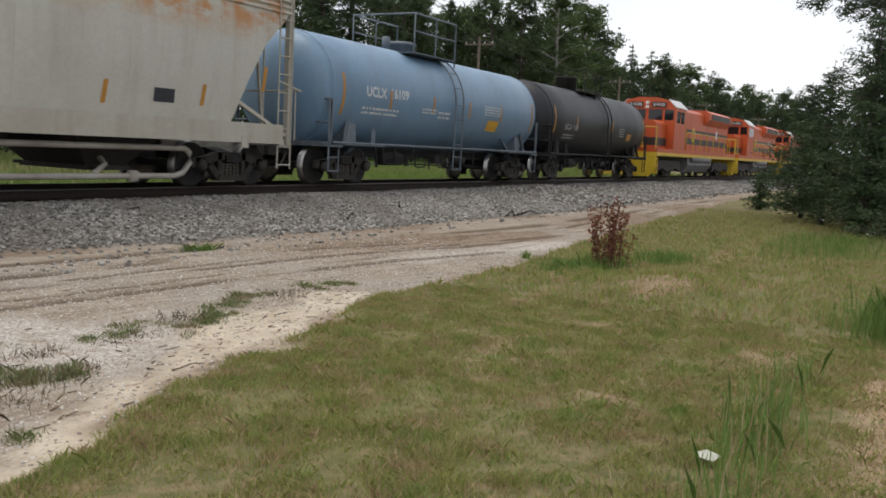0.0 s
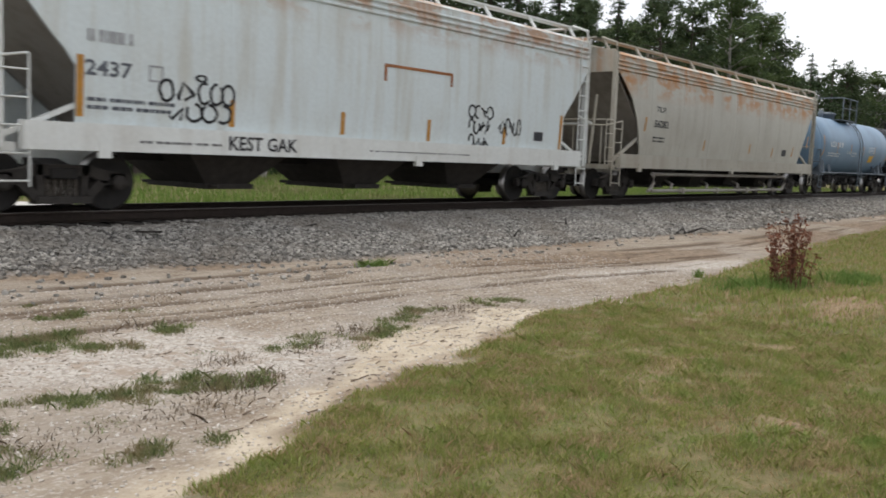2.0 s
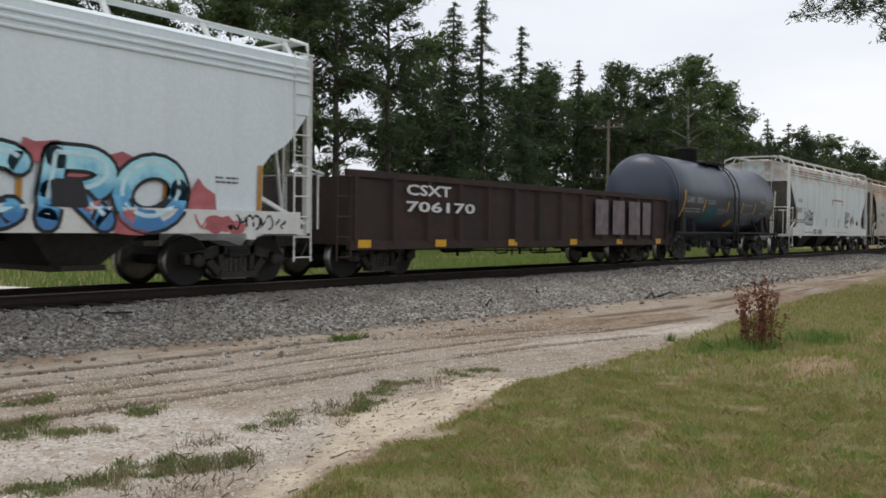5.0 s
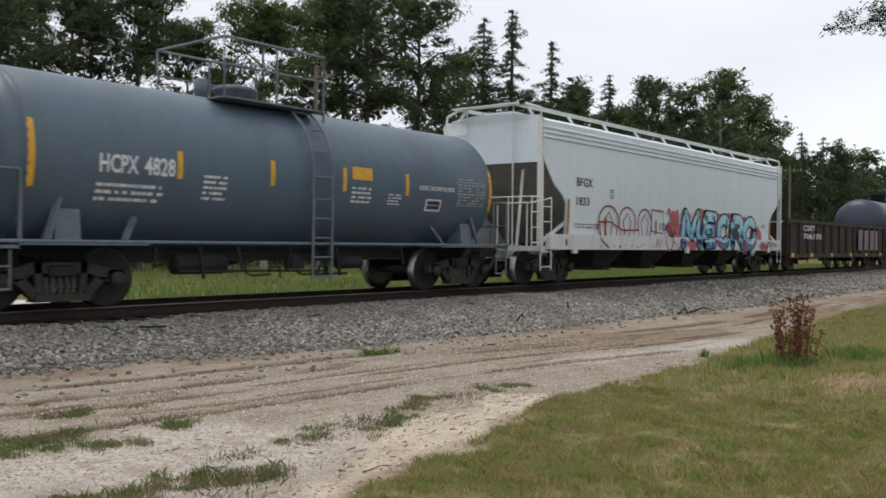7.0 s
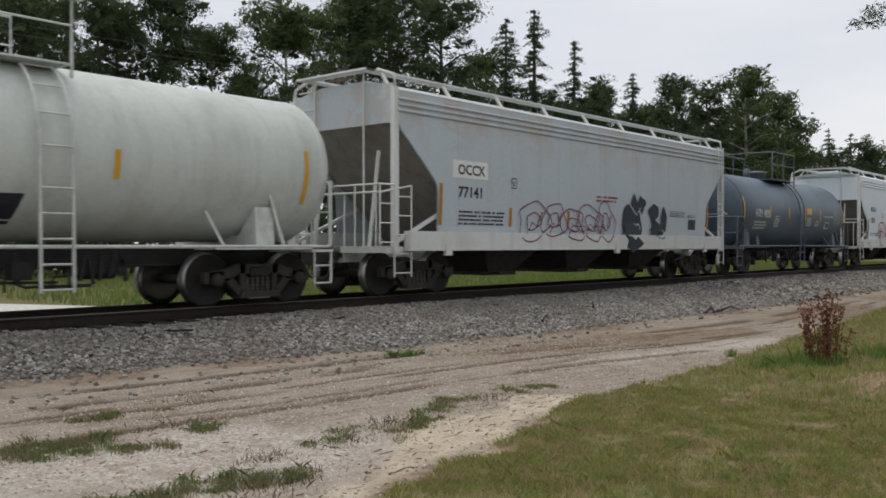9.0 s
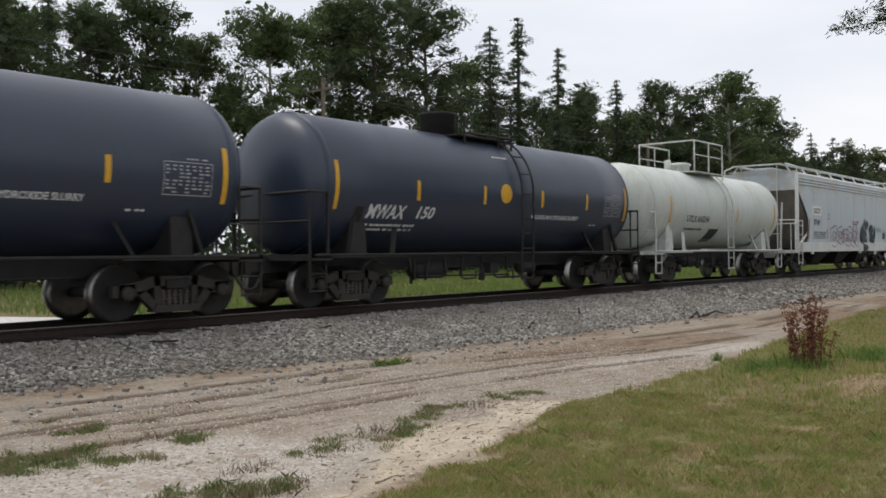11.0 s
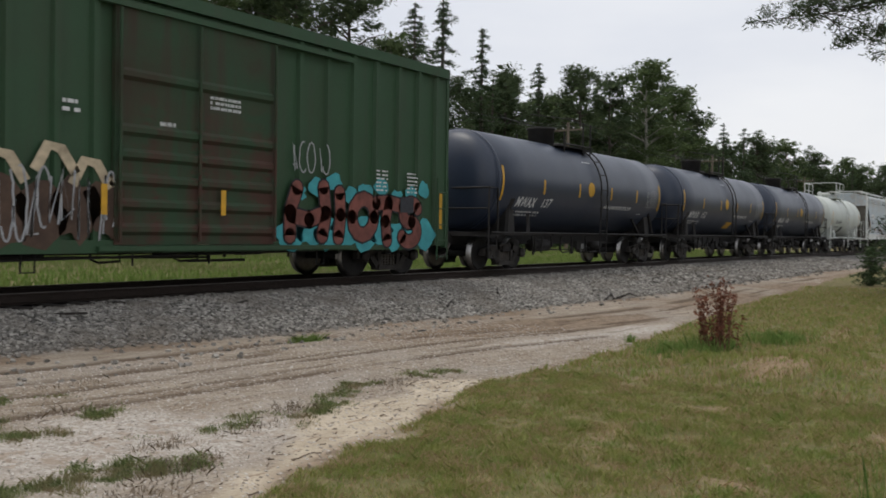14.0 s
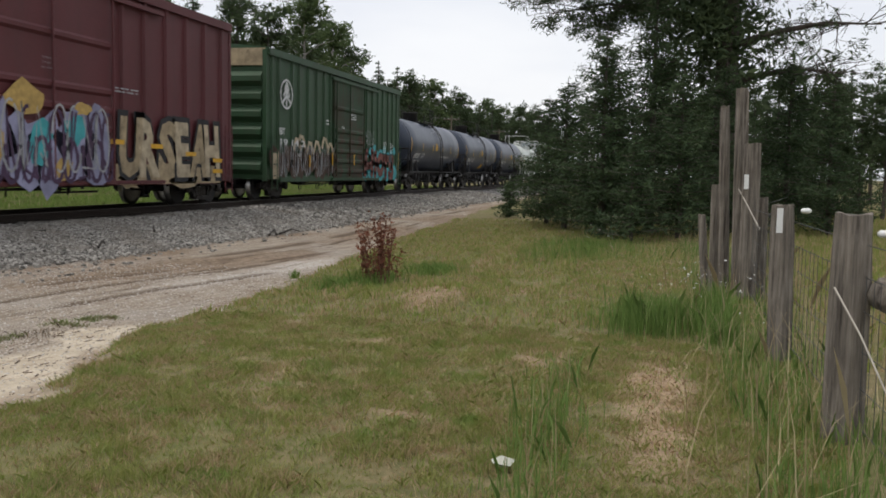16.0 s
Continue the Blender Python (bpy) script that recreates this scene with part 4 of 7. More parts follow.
for i in range(16):
    x = 33 + i * 6 + random.uniform(-1, 1)
    tree(random.choice(["spruce", "pine"]), random.randrange(3), x, 1.0 - 0.05 * x + random.uniform(-2, 1.2), random.uniform(4.0, 5.5) + 0.05 * x, "conifer in the row beside the dirt track", "conifers beside the fence", 0.4 if x > 60 else 1.4)

# reddish dead dock by the track
dock_m = blades("dock_seed", ((0.10, 0.035, 0.022), (0.20, 0.075, 0.04)), 0.8, None, 1, 0.1)
rg = np.random.default_rng(3)
dk = thing("dock_plant", pose(12.05, 3.85, 0), "dried reddish-brown dock plant with several stalks", "plant")
cen = []
stalk_m = plain("dock_stalk", (0.14, 0.06, 0.035), 0.8)
for i in range(22):
    az, L = rg.uniform(0, math.tau), rg.uniform(0.4, 0.98)
    o = np.array([rg.normal(0, 0.10), rg.normal(0, 0.13), -0.02])
    e = o + np.array([math.cos(az) * 0.14 * L, math.sin(az) * 0.20 * L, L])
    part("stalk", Build().tube([o, (o + e) / 2 + rg.normal(0, 0.02, 3), e], 1, 4, taper=[0.008, 0.006, 0.003]), stalk_m, dk)
    m = int(85 * L)
    u = rg.uniform(0.25, 1.02, m)[:, None]
    cen.append(o + (e - o) * u + rg.normal(0, 0.03, (m, 3)))
soup("seed_mass", leaf_quads(np.concatenate(cen), 0.028, 0.9, rg), 4, dock_m, "stuff", parent=dk)
for cx, cy, r, h, n in ((13.5, 3.4, 0.32, 0.16, 700), (12.1, 3.95, 0.3, 0.2, 500), (12.88, 5.43, 0.05, 0.14, 60), (14.8, 4.7, 0.3, 0.14, 300), (11.5, 4.3, 0.3, 0.14, 400)):
    p = rng.normal(0, 1, (n, 2)) * np.array([r, r * 0.6]) + np.array([cx, cy])
    grass("grass_tuft", p, h, 0.006, tall, 0.5, "coarse green tuft in the mown grass", "grass")
white_m = plain("white_litter", (0.46, 0.46, 0.38), 0.7, 0.2, 9)
b = Build()
o = np.array([4.66, 0.85, 0.04])
b.add([o + np.array(p) for p in ((-0.05, -0.05, 0), (0.03, -0.07, 0.012), (0.06, 0.01, 0.02), (0.02, 0.06, 0.006), (-0.05, 0.04, 0.01), (0.0, 0.0, 0.028), (0, 0, -0.03))], [(0, 1, 5), (1, 2, 5), (2, 3, 5), (3, 4, 5), (4, 0, 5), (1, 0, 6), (2, 1, 6), (3, 2, 6), (4, 3, 6), (0, 4, 6)])
tagged(part("litter", b, white_m), "crumpled piece of white litter in the grass", "litter")
fl_m = plain("white_petal", (0.75, 0.75, 0.72), 0.7, 0.1, 9)
pp = np.concatenate([rng.normal(0, 1, (90, 3)) * np.array([0.7, 0.3, 0.10]) + np.array([10.6, -0.45, 0.42]), rng.normal(0, 1, (40, 3)) * np.array([1.5, 0.6, 0.06]) + np.array([19, 1.2, 0.36])])
soup("wildflowers", leaf_quads(pp, 0.014, 0.3, rng), 4, fl_m, "stuff", "small white wildflowers among the tall grass", "flowers")

# ---- the fence ----
post_m, nd, ln, bs = nodes("weathered_post")
tc = nd.new("ShaderNodeTexCoord").outputs["Object"]
gr = noise_node(nd, ln, tc, 5, 7, (4, 4, 0.22), 0.7)
bl = noise_node(nd, ln, tc, 2.2, 4)
cc_ = mixc(nd, ln, ramp(nd, ln, gr, 0.32, 0.66), (0.05, 0.04, 0.032), (0.31, 0.275, 0.235))
cc_ = mixc(nd, ln, ramp(nd, ln, bl, 0.4, 0.7), cc_, (0.24, 0.20, 0.165), "MULTIPLY")
cc_ = mixc(nd, ln, 0.45, mixc(nd, ln, ramp(nd, ln, gr, 0.32, 0.66), (0.028, 0.021, 0.017), (0.29, 0.25, 0.205)), cc_)
ln.new(cc_, bs.inputs["Base Color"])
bs.inputs["Roughness"].default_value = 0.95
bump(nd, ln, bs, gr, 0.9, 0.03)
tag_m = plain("white_tag", (0.72, 0.72, 0.70), 0.5, 0.06, 6)
fence = thing("wire_fence", pose(0, 0, 0), "old wire fence on weathered grey wooden posts", "fence")


def post(x, y, h, r, lean=(0, 0), seed=0, flat=1.0):
    rg = np.random.default_rng(seed)
    seg = 14
    wob = 1 + rg.normal(0, 0.09, seg)
    v, f = [], []
    rings = 9
    for i in range(rings):
        z = -0.15 + (h + 0.15) * i / (rings - 1)
        tp = 1.06 - 0.1 * i / (rings - 1)
        if i == rings - 1:
            tp *= 0.93
        for k in range(seg):
            a = k * math.tau / seg
            rr = r * tp * wob[k] * (1 + rg.normal(0, 0.018))
            v.append((rr * math.cos(a) * flat + lean[0] * z, rr * math.sin(a) + lean[1] * z, z + (rg.uniform(-0.012, 0.012) if i == rings - 1 else 0)))
    for i in range(rings - 1):
        f += [(i * seg + k, i * seg + (k + 1) % seg, (i + 1) * seg + (k + 1) % seg, (i + 1) * seg + k) for k in range(seg)]
    v.append((lean[0] * h, lean[1] * h, h - 0.012))
    f += [((rings - 1) * seg + k, (rings - 1) * seg + (k + 1) % seg, len(v) - 1) for k in range(seg)]
    ob = part("post", Build().add(v, f), post_m, fence, "weathered grey split wooden post")
    ob.location = (x, y, float(ground_z(np.array(x), np.array(y))))
    return ob


post(5.83, -1.04, 1.37, 0.116, (0.0, 0.0), 1)
post(8.24, -0.99, 1.37, 0.092, (0.01, 0.02), 2)
post(12.2, -0.98, 2.68, 0.085, (0, 0.02), 3, 0.8)
post(12.35, -0.82, 2.47, 0.062, (0, 0.035), 4, 0.7)
post(11.9, -1.06, 1.97, 0.105, (0, 0.0), 5, 0.7)
post(12.45, -0.70, 1.45, 0.062, (0, 0.015), 6, 0.7)
post(12.6, -0.60, 1.05, 0.055, (0, 0.08), 7, 0.6)
post(12.1, -1.22, 1.30, 0.08, (0, 0.0), 8, 0.8)
post(4.0, -1.15, 1.3, 0.12, (0, 0), 9)
log = part("rail_log", Build().tube([(5.8, -1.2, 0.90), (5.0, -1.75, 0.66), (4.2, -2.3, 0.45)], 1, 9, taper=[0.10, 0.115, 0.12]), post_m, fence, "grey brace log leaning on a post")
for x, y, z in ((5.74, -1.15, 1.25), (8.17, -1.09, 1.29)):
    part("insulator", Build().lathe([(0, 0.012), (0.02, 0.024), (0.07, 0.022), (0.085, 0.01)], "y", (x, y - 0.09, z), 8), tag_m, fence, "white plastic insulator")
part("tag", Build().box(8.12, 8.126, -0.95, -0.90, 1.10, 1.31), tag_m, fence, "white paper tag")
part("tag", Build().box(11.80, 11.806, -1.02, -0.965, 1.42, 1.60), tag_m, fence, "white paper tag")
wires = [(4.0, -1.15), (5.83, -1.10), (8.24, -1.06), (12.15, -1.1), (20.0, -2.6)]
for z in (0.12, 0.32, 0.55, 0.78, 1.0, 1.18):
    part("wire", Build().tube([(x, y, z + random.uniform(-0.02, 0.02)) for x, y in wires], 0.0035, 4), wire_m, fence)
bw = Build()
for i in range(95):
    x = 4.1 + i * 0.16
    y = float(np.interp(x, [w[0] for w in wires], [w[1] for w in wires]))
    bw.tube([(x, y, 0.1), (x + random.uniform(-0.02, 0.02), y, 1.0)], 0.0025, 3)
part("mesh_wire", bw, wire_m, fence)
part("loose_wire", Build().tube([(5.70, -0.93, 0.93), (5.3, -1.0, 0.72), (4.9, -1.12, 0.35), (4.7, -1.18, 0.08)], 0.006, 4), plain("bare_twig", (0.42, 0.38, 0.32), 0.8), fence, "loose pale wire hanging from the post")
part("loose_wire", Build().tube([(12.0, -0.92, 1.42), (11.7, -1.02, 1.2), (11.3, -1.12, 0.95)], 0.008, 4), MATS["bare_twig"], fence)

# ---- the train ----
SPEED = 12.3
SPIN, CARS = [], []
dark_m = plain("grimy_steel", (0.020, 0.018, 0.017), 0.8, 0.35, 5, 0.1, 0.4)
iron_m = plain("brown_iron", (0.038, 0.033, 0.029), 0.8, 0.35, 6, 0.1, 0.4)
tread_m = plain("worn_tread", (0.35, 0.34, 0.33), 0.35, 0.2, 9, 1.0)
yellow_m = plain("reflector_yellow", (0.62, 0.34, 0.02), 0.5, 0.12, 7)
orange_m = plain("reflector_orange", (0.42, 0.20, 0.03), 0.6, 0.2, 7)
white_ink = plain("white_lettering", (0.62, 0.63, 0.63), 0.6, 0.15, 9)
grey_ink = plain("faded_lettering", (0.34, 0.35, 0.36), 0.6, 0.25, 9)
black_ink = plain("black_lettering", (0.025, 0.027, 0.035), 0.6, 0.25, 9)


def text_shape(s, bold=0.0):
    cu = bpy.data.curves.new("lettering", "FONT")
    cu.body, cu.size, cu.offset, cu.resolution_u = s, 1.0, bold, 2
    ob = new("lettering", cu)
    me = bpy.data.meshes.new_from_object(ob)
    v = np.array([p.co[:2] for p in me.vertices])
    f = [tuple(p.vertices) for p in me.polygons]
    bpy.data.objects.remove(ob)
    bpy.data.curves.remove(cu)
    bpy.data.meshes.remove(me)
    return v, f


class Ink:
    """Flat marks laid on a car's side: each mark is in (x, z) and follows the side's shape."""

    def __init__(self, side, lift=0.006):
        self.side, self.lift, self.b = side, lift, Build()

    def put(self, pts, faces):
        self.b.add([(x, self.side(z) - self.lift, z) for x, z in pts], faces)
        return self

    def rect(self, x0, x1, z0, z1, lean=0.0):
        n = max(1, int(abs(z1 - z0) / 0.12))
        pts = []
        for i in range(n + 1):
            z = z0 + (z1 - z0) * i / n
            pts += [(x0 + lean * (z - z0), z), (x1 + lean * (z - z0), z)]
        return self.put(pts, [(2 * i, 2 * i + 1, 2 * i + 3, 2 * i + 2) for i in range(n)])

    def text(self, s, x0, x1, z0, z1, bold=0.022, skew=0.0, grow=0.0):
        v, f = text_shape(s, bold)
        lo, hi = v.min(0), v.max(0)
        u = (v - lo) / (hi - lo)
        return self.put([(x0 - grow + a * (x1 - x0 + 2 * grow) + skew * c, z0 - grow + c * (z1 - z0 + 2 * grow)) for a, c in u], f)

    def bars(self, x0, x1, z0, z1, rows, seed=0, fill=0.48):
        rg = random.Random(seed)
        h = (z1 - z0) / rows
        for r in range(rows):
            x = x0
            while x < x1 - 0.04:
                w = min(rg.uniform(0.03, 0.13), x1 - x)
                self.rect(x, x + w, z0 + r * h, z0 + r * h + h * fill)
                x += w + (0.018 if rg.random() < 0.75 else 0.07)
        return self

    def table(self, x0, x1, z0, z1, rows, cols, seed=0):
        """A ruled data panel: a thin border and columns of short marks."""
        rg = random.Random(seed)
        t = 0.014
        self.rect(x0, x1, z0, z0 + t).rect(x0, x1, z1 - t, z1).rect(x0, x0 + t, z0, z1).rect(x1 - t, x1, z0, z1)
        cw, rh = (x1 - x0 - 0.06) / cols, (z1 - z0 - 0.06) / rows
        for r in range(rows):
            for c in range(cols):
                if rg.random() < 0.85:
                    x, z = x0 + 0.04 + c * cw, z0 + 0.04 + r * rh
                    self.rect(x, x + cw * rg.uniform(0.4, 0.85), z, z + rh * 0.45)
        return self

    def disc(self, x, z, rx, rz=None, hole=0.0, seg=20):
        rz = rz or rx
        pts, f = [], []
        rings = 4
        for k in range(rings + 1):
            q = hole + (1 - hole) * k / rings
            pts += [(x + rx * q * math.cos(a * math.tau / seg), z + rz * q * math.sin(a * math.tau / seg)) for a in range(seg)]
        for k in range(rings):
            f += [(k * seg + a, k * seg + (a + 1) % seg, (k + 1) * seg + (a + 1) % seg, (k + 1) * seg + a) for a in range(seg)]
        return self.put(pts, f)

    def line(self, pts, w):
        pts = [Vector((p[0], p[1])) for p in pts]
        v, f = [], []
        for i, p in enumerate(pts):
            d = (pts[min(i + 1, len(pts) - 1)] - pts[max(i - 1, 0)])
            d = d.normalized() if d.length > 1e-6 else Vector((1, 0))
            n = Vector((-d.y, d.x)) * w / 2
            v += [tuple(p + n), tuple(p - n)]
        f = [(2 * i, 2 * i + 1, 2 * i + 3, 2 * i + 2) for i in range(len(pts) - 1)]
        return self.put(v, f)

    def scrawl(self, x0, x1, z0, z1, n, w, seed):
        """Loops of a spray-can tag, letter by letter."""
        rg = random.Random(seed)
        cw = (x1 - x0) / n
        for i in range(n):
            cx = x0 + (i + 0.5) * cw
            kind = rg.random()
            if kind < 0.5:
                a0, tw = rg.uniform(0, 6.28), rg.choice([-1, 1]) * rg.uniform(3.5, 6.6)
                pts = [(cx + 0.52 * cw * math.cos(a0 + tw * k / 14) * rg.uniform(0.85, 1.1), (z0 + z1) / 2 + 0.5 * (z1 - z0) * math.sin(a0 + tw * k / 14)) for k in range(15)]
            else:
                pts = [(cx + rg.uniform(-0.6, 0.6) * cw, z0 + (z1 - z0) * rg.random())]
                for k in range(rg.randint(3, 4)):
                    pts.append((cx + rg.uniform(-0.6, 0.6) * cw, z1 - rg.uniform(0, 0.15) if k % 2 else z0 + rg.uniform(0, 0.15)))
            self.line(pts, w)
        return self

    def blob(self, x, z, rx, rz, seed):
        rg = random.Random(seed)
        n = 14
        pts = [(x, z)] + [(x + rx * rg.uniform(0.65, 1.2) * math.cos(a * math.tau / n), z + rz * rg.uniform(0.65, 1.2) * math.sin(a * math.tau / n)) for a in range(n)]
        return self.put(pts, [(0, 1 + a, 1 + (a + 1) % n) for a in range(n)])

    def done(self, name, mat, parent, label=""):
        me = mesh_of(name, self.b, mat)
        return tagged(part(name, me, None, parent, label), kind="stuff" if name in ("lettering", "data_panel", "graffiti", "stain", "mark_box") else "")


def make_truck_meshes():
    m = {}
    for sgn, key in ((-1, "near"), (1, "far")):
        b = Build()
        y0, y1 = sgn * 0.93, sgn * 1.07
        top = [(-1.13, 0.40), (-1.13, 0.58), (-0.62, 0.66), (-0.45, 0.72), (0.45, 0.72), (0.62, 0.66), (1.13, 0.58), (1.13, 0.40), (0.70, 0.42), (0.42, 0.56), (-0.42, 0.56), (-0.70, 0.42)]
        b.prism(top, "y", y0, y1)
        for s in (-1, 1):
            b.prism([(s * 0.74, 0.48), (s * 0.56, 0.50), (s * 0.28, 0.20), (s * 0.42, 0.16)], "y", y0, y1)
            b.prism([(s * 0.42, 0.72), (s * 0.30, 0.72), (s * 0.28, 0.18), (s * 0.38, 0.18)], "y", y0, y1)
        b.prism([(-0.44, 0.14), (0.44, 0.14), (0.40, 0.25), (-0.40, 0.25)], "y", sgn * 0.88, sgn * 1.12)
        for s in (-1, 1):
            b.lathe([(sgn * 1.05, 0.12), (sgn * 1.13, 0.12), (sgn * 1.16, 0.06)], "y", (s * 0.89, 0, 0.457), 12)
            b.box(s * 0.89 - 0.14, s * 0.89 + 0.14, min(y0, y1), max(y0, y1), 0.42, 0.60)
        m["frame_" + key] = mesh_of("side_frame", b, iron_m)
        b = Build()
        for i in range(5):
            x = -0.22 + i * 0.11
            b.tube([(x, sgn * 1.0, 0.24), (x, sgn * 1.0, 0.50)], 0.045, 8)
            for k in range(4):
                b.lathe([(0.26 + k * 0.06, 0.045), (0.275 + k * 0.06, 0.054), (0.29 + k * 0.06, 0.045)], "z", (x, sgn * 1.0, 0), 8)
        m["spring_" + key] = mesh_of("spring_nest", b, plain("spring_steel", (0.07, 0.06, 0.05), 0.7, 0.3, 8, 0.2))
    b = Build().prism([(-1.12, 0.52), (1.12, 0.52), (1.12, 0.66), (0.5, 0.80), (-0.5, 0.80), (-1.12, 0.66)], "x", -0.21, 0.21)
    for s in (-1, 1):
        b.bar((s * 0.45, -0.8, 0.42), (s * 0.45, 0.8, 0.42), 0.09, 0.12)
        b.bar((s * 0.45, 0, 0.45), (-s * 0.2, 0, 0.75), 0.05, 0.08)
    m["bolster"] = mesh_of("truck", b, dark_m)
    b = Build().tube([(0, -1.02, 0), (0, 1.02, 0)], 0.085, 10)
    for s in (-1, 1):
        y = s * 0.72
        prof = [(y - s * 0.0, 0.10), (y - s * 0.02, 0.17), (y + s * 0.015, 0.30), (y - s * 0.0, 0.38), (y + s * 0.06, 0.40)]
        b.lathe([(y - s * 0.05, 0.11), (y + s * 0.07, 0.16), (y + s * 0.03, 0.22), (y + s * 0.01, 0.36), (y + s * 0.07, 0.39)], "y", seg=28)
        b.lathe([(y - s * 0.075, 0.36), (y - s * 0.075, 0.485), (y - s * 0.045, 0.47), (y - s * 0.03, 0.457), (y + s * 0.07, 0.450), (y + s * 0.072, 0.38)], "y", seg=28, mi=1)
        b.lathe([(y + s * 0.073, 0.36), (y + s * 0.080, 0.40), (y + s * 0.078, 0.437), (y + s * 0.071, 0.446)], "y", seg=28)
        for k in range(3):
            a = k * math.tau / 3
            b.box(0.26 * math.cos(a) - 0.03, 0.26 * math.cos(a) + 0.03, min(y, y + s * 0.05), max(y, y + s * 0.05), 0.26 * math.sin(a) - 0.03, 0.26 * math.sin(a) + 0.03)
    m["wheelset"] = mesh_of("wheelset", b, [dark_m, tread_m])
    return m


TRUCK = make_truck_meshes()


def truck(car, x, axles=(-0.89, 0.89)):
    t_ = part("truck", TRUCK["bolster"], None, car, "grimy cast-iron truck")
    t_.location = (x, 0, 0)
    for key in ("near", "far"):
        part("side_frame", TRUCK["frame_" + key], None, t_)
        part("spring_nest", TRUCK["spring_" + key], None, t_)
    for a in axles:
        w = part("wheelset", TRUCK["wheelset"], None, t_, "dark wheels with shiny treads")
        w.location = (a, 0, 0.457)
        SPIN.append(w)
    return t_


def couplers(car, half, z=0.83):
    for s in (-1, 1):
        b = Build().box(min(s * (half - 1.1), s * (half - 0.25)), max(s * (half - 1.1), s * (half - 0.25)), -0.09, 0.09, z - 0.1, z + 0.1)
        b.prism([(s * (half - 0.27), -0.16), (s * (half + 0.02), -0.16), (s * (half + 0.05), -0.02), (s * (half - 0.1), 0.05), (s * (half - 0.02), 0.17), (s * (half - 0.27), 0.14)], "z", z - 0.16, z + 0.16)
        b.tube([(s * (half - 0.4), -0.35, z - 0.1), (s * (half - 0.2), -0.35, z - 0.4), (s * half, -0.3, z - 0.45)], 0.025, 5)
        part("coupler", b, iron_m, car)


def ladder_build(x0, x1, y, z0, z1, step=0.36, r=0.018):
    b = Build().tube([(x0, y, z0), (x0, y, z1)], r, 5).tube([(x1, y, z0), (x1, y, z1)], r, 5)
    z = z0 + 0.08
    while z < z1:
        b.tube([(x0, y, z), (x1, y, z)], r * 0.85, 5)
        z += step
    return b


def car_of(name, s_mid, label, category="freight car"):
    ob = thing(name, pose(s_mid, TRACK_Y, RAIL_Z), label, category, "cars of the freight train")
    CARS.append((ob, s_mid))
    return ob


def under_gear(car, span, seed):
    rg = random.Random(seed)
    b = Build()
    for s in (-0.55, 0.5):
        b.tube([(-span, s, 0.72), (span, s, 0.72)], 0.022, 5)
    b.lathe([(-0.35, 0.05), (-0.33, 0.13), (0.3, 0.13), (0.35, 0.05)], "x", (span * 0.45, -0.75, 0.66), 12)
    b.lathe([(-0.55, 0.05), (-0.52, 0.18), (0.5, 0.18), (0.55, 0.05)], "x", (-span * 0.62, -0.6, 0.66), 12)
    b.box(-0.2, 0.1, -0.95, -0.7, 0.55, 0.8)
    for x in (-span * 0.25, span * 0.12):
        b.tube([(x - 0.45, -0.92, 0.8), (x - 0.45, -0.92, 0.5), (x - 0.3, -0.92, 0.44), (x + 0.1, -0.92, 0.46), (x + 0.1, -0.92, 0.58), (x + 0.35, -0.92, 0.6), (x + 0.35, -0.92, 0.38)], 0.022, 5)
    for i in range(9):
        x = rg.uniform(-span, span)
        b.bar((x, -0.9, 0.95), (x + rg.uniform(-0.15, 0.15), -0.9, rg.uniform(0.38, 0.62)), 0.05)
    b.bar((-span * 0.8, -0.85, 0.55), (span * 0.2, -0.85, 0.5), 0.04)
    b.bar((span * 0.1, -0.88, 0.44), (span * 0.4, -0.88, 0.44), 0.05)
    part("brake_gear", b, dark_m, car, "sooty brake rods and cylinders")


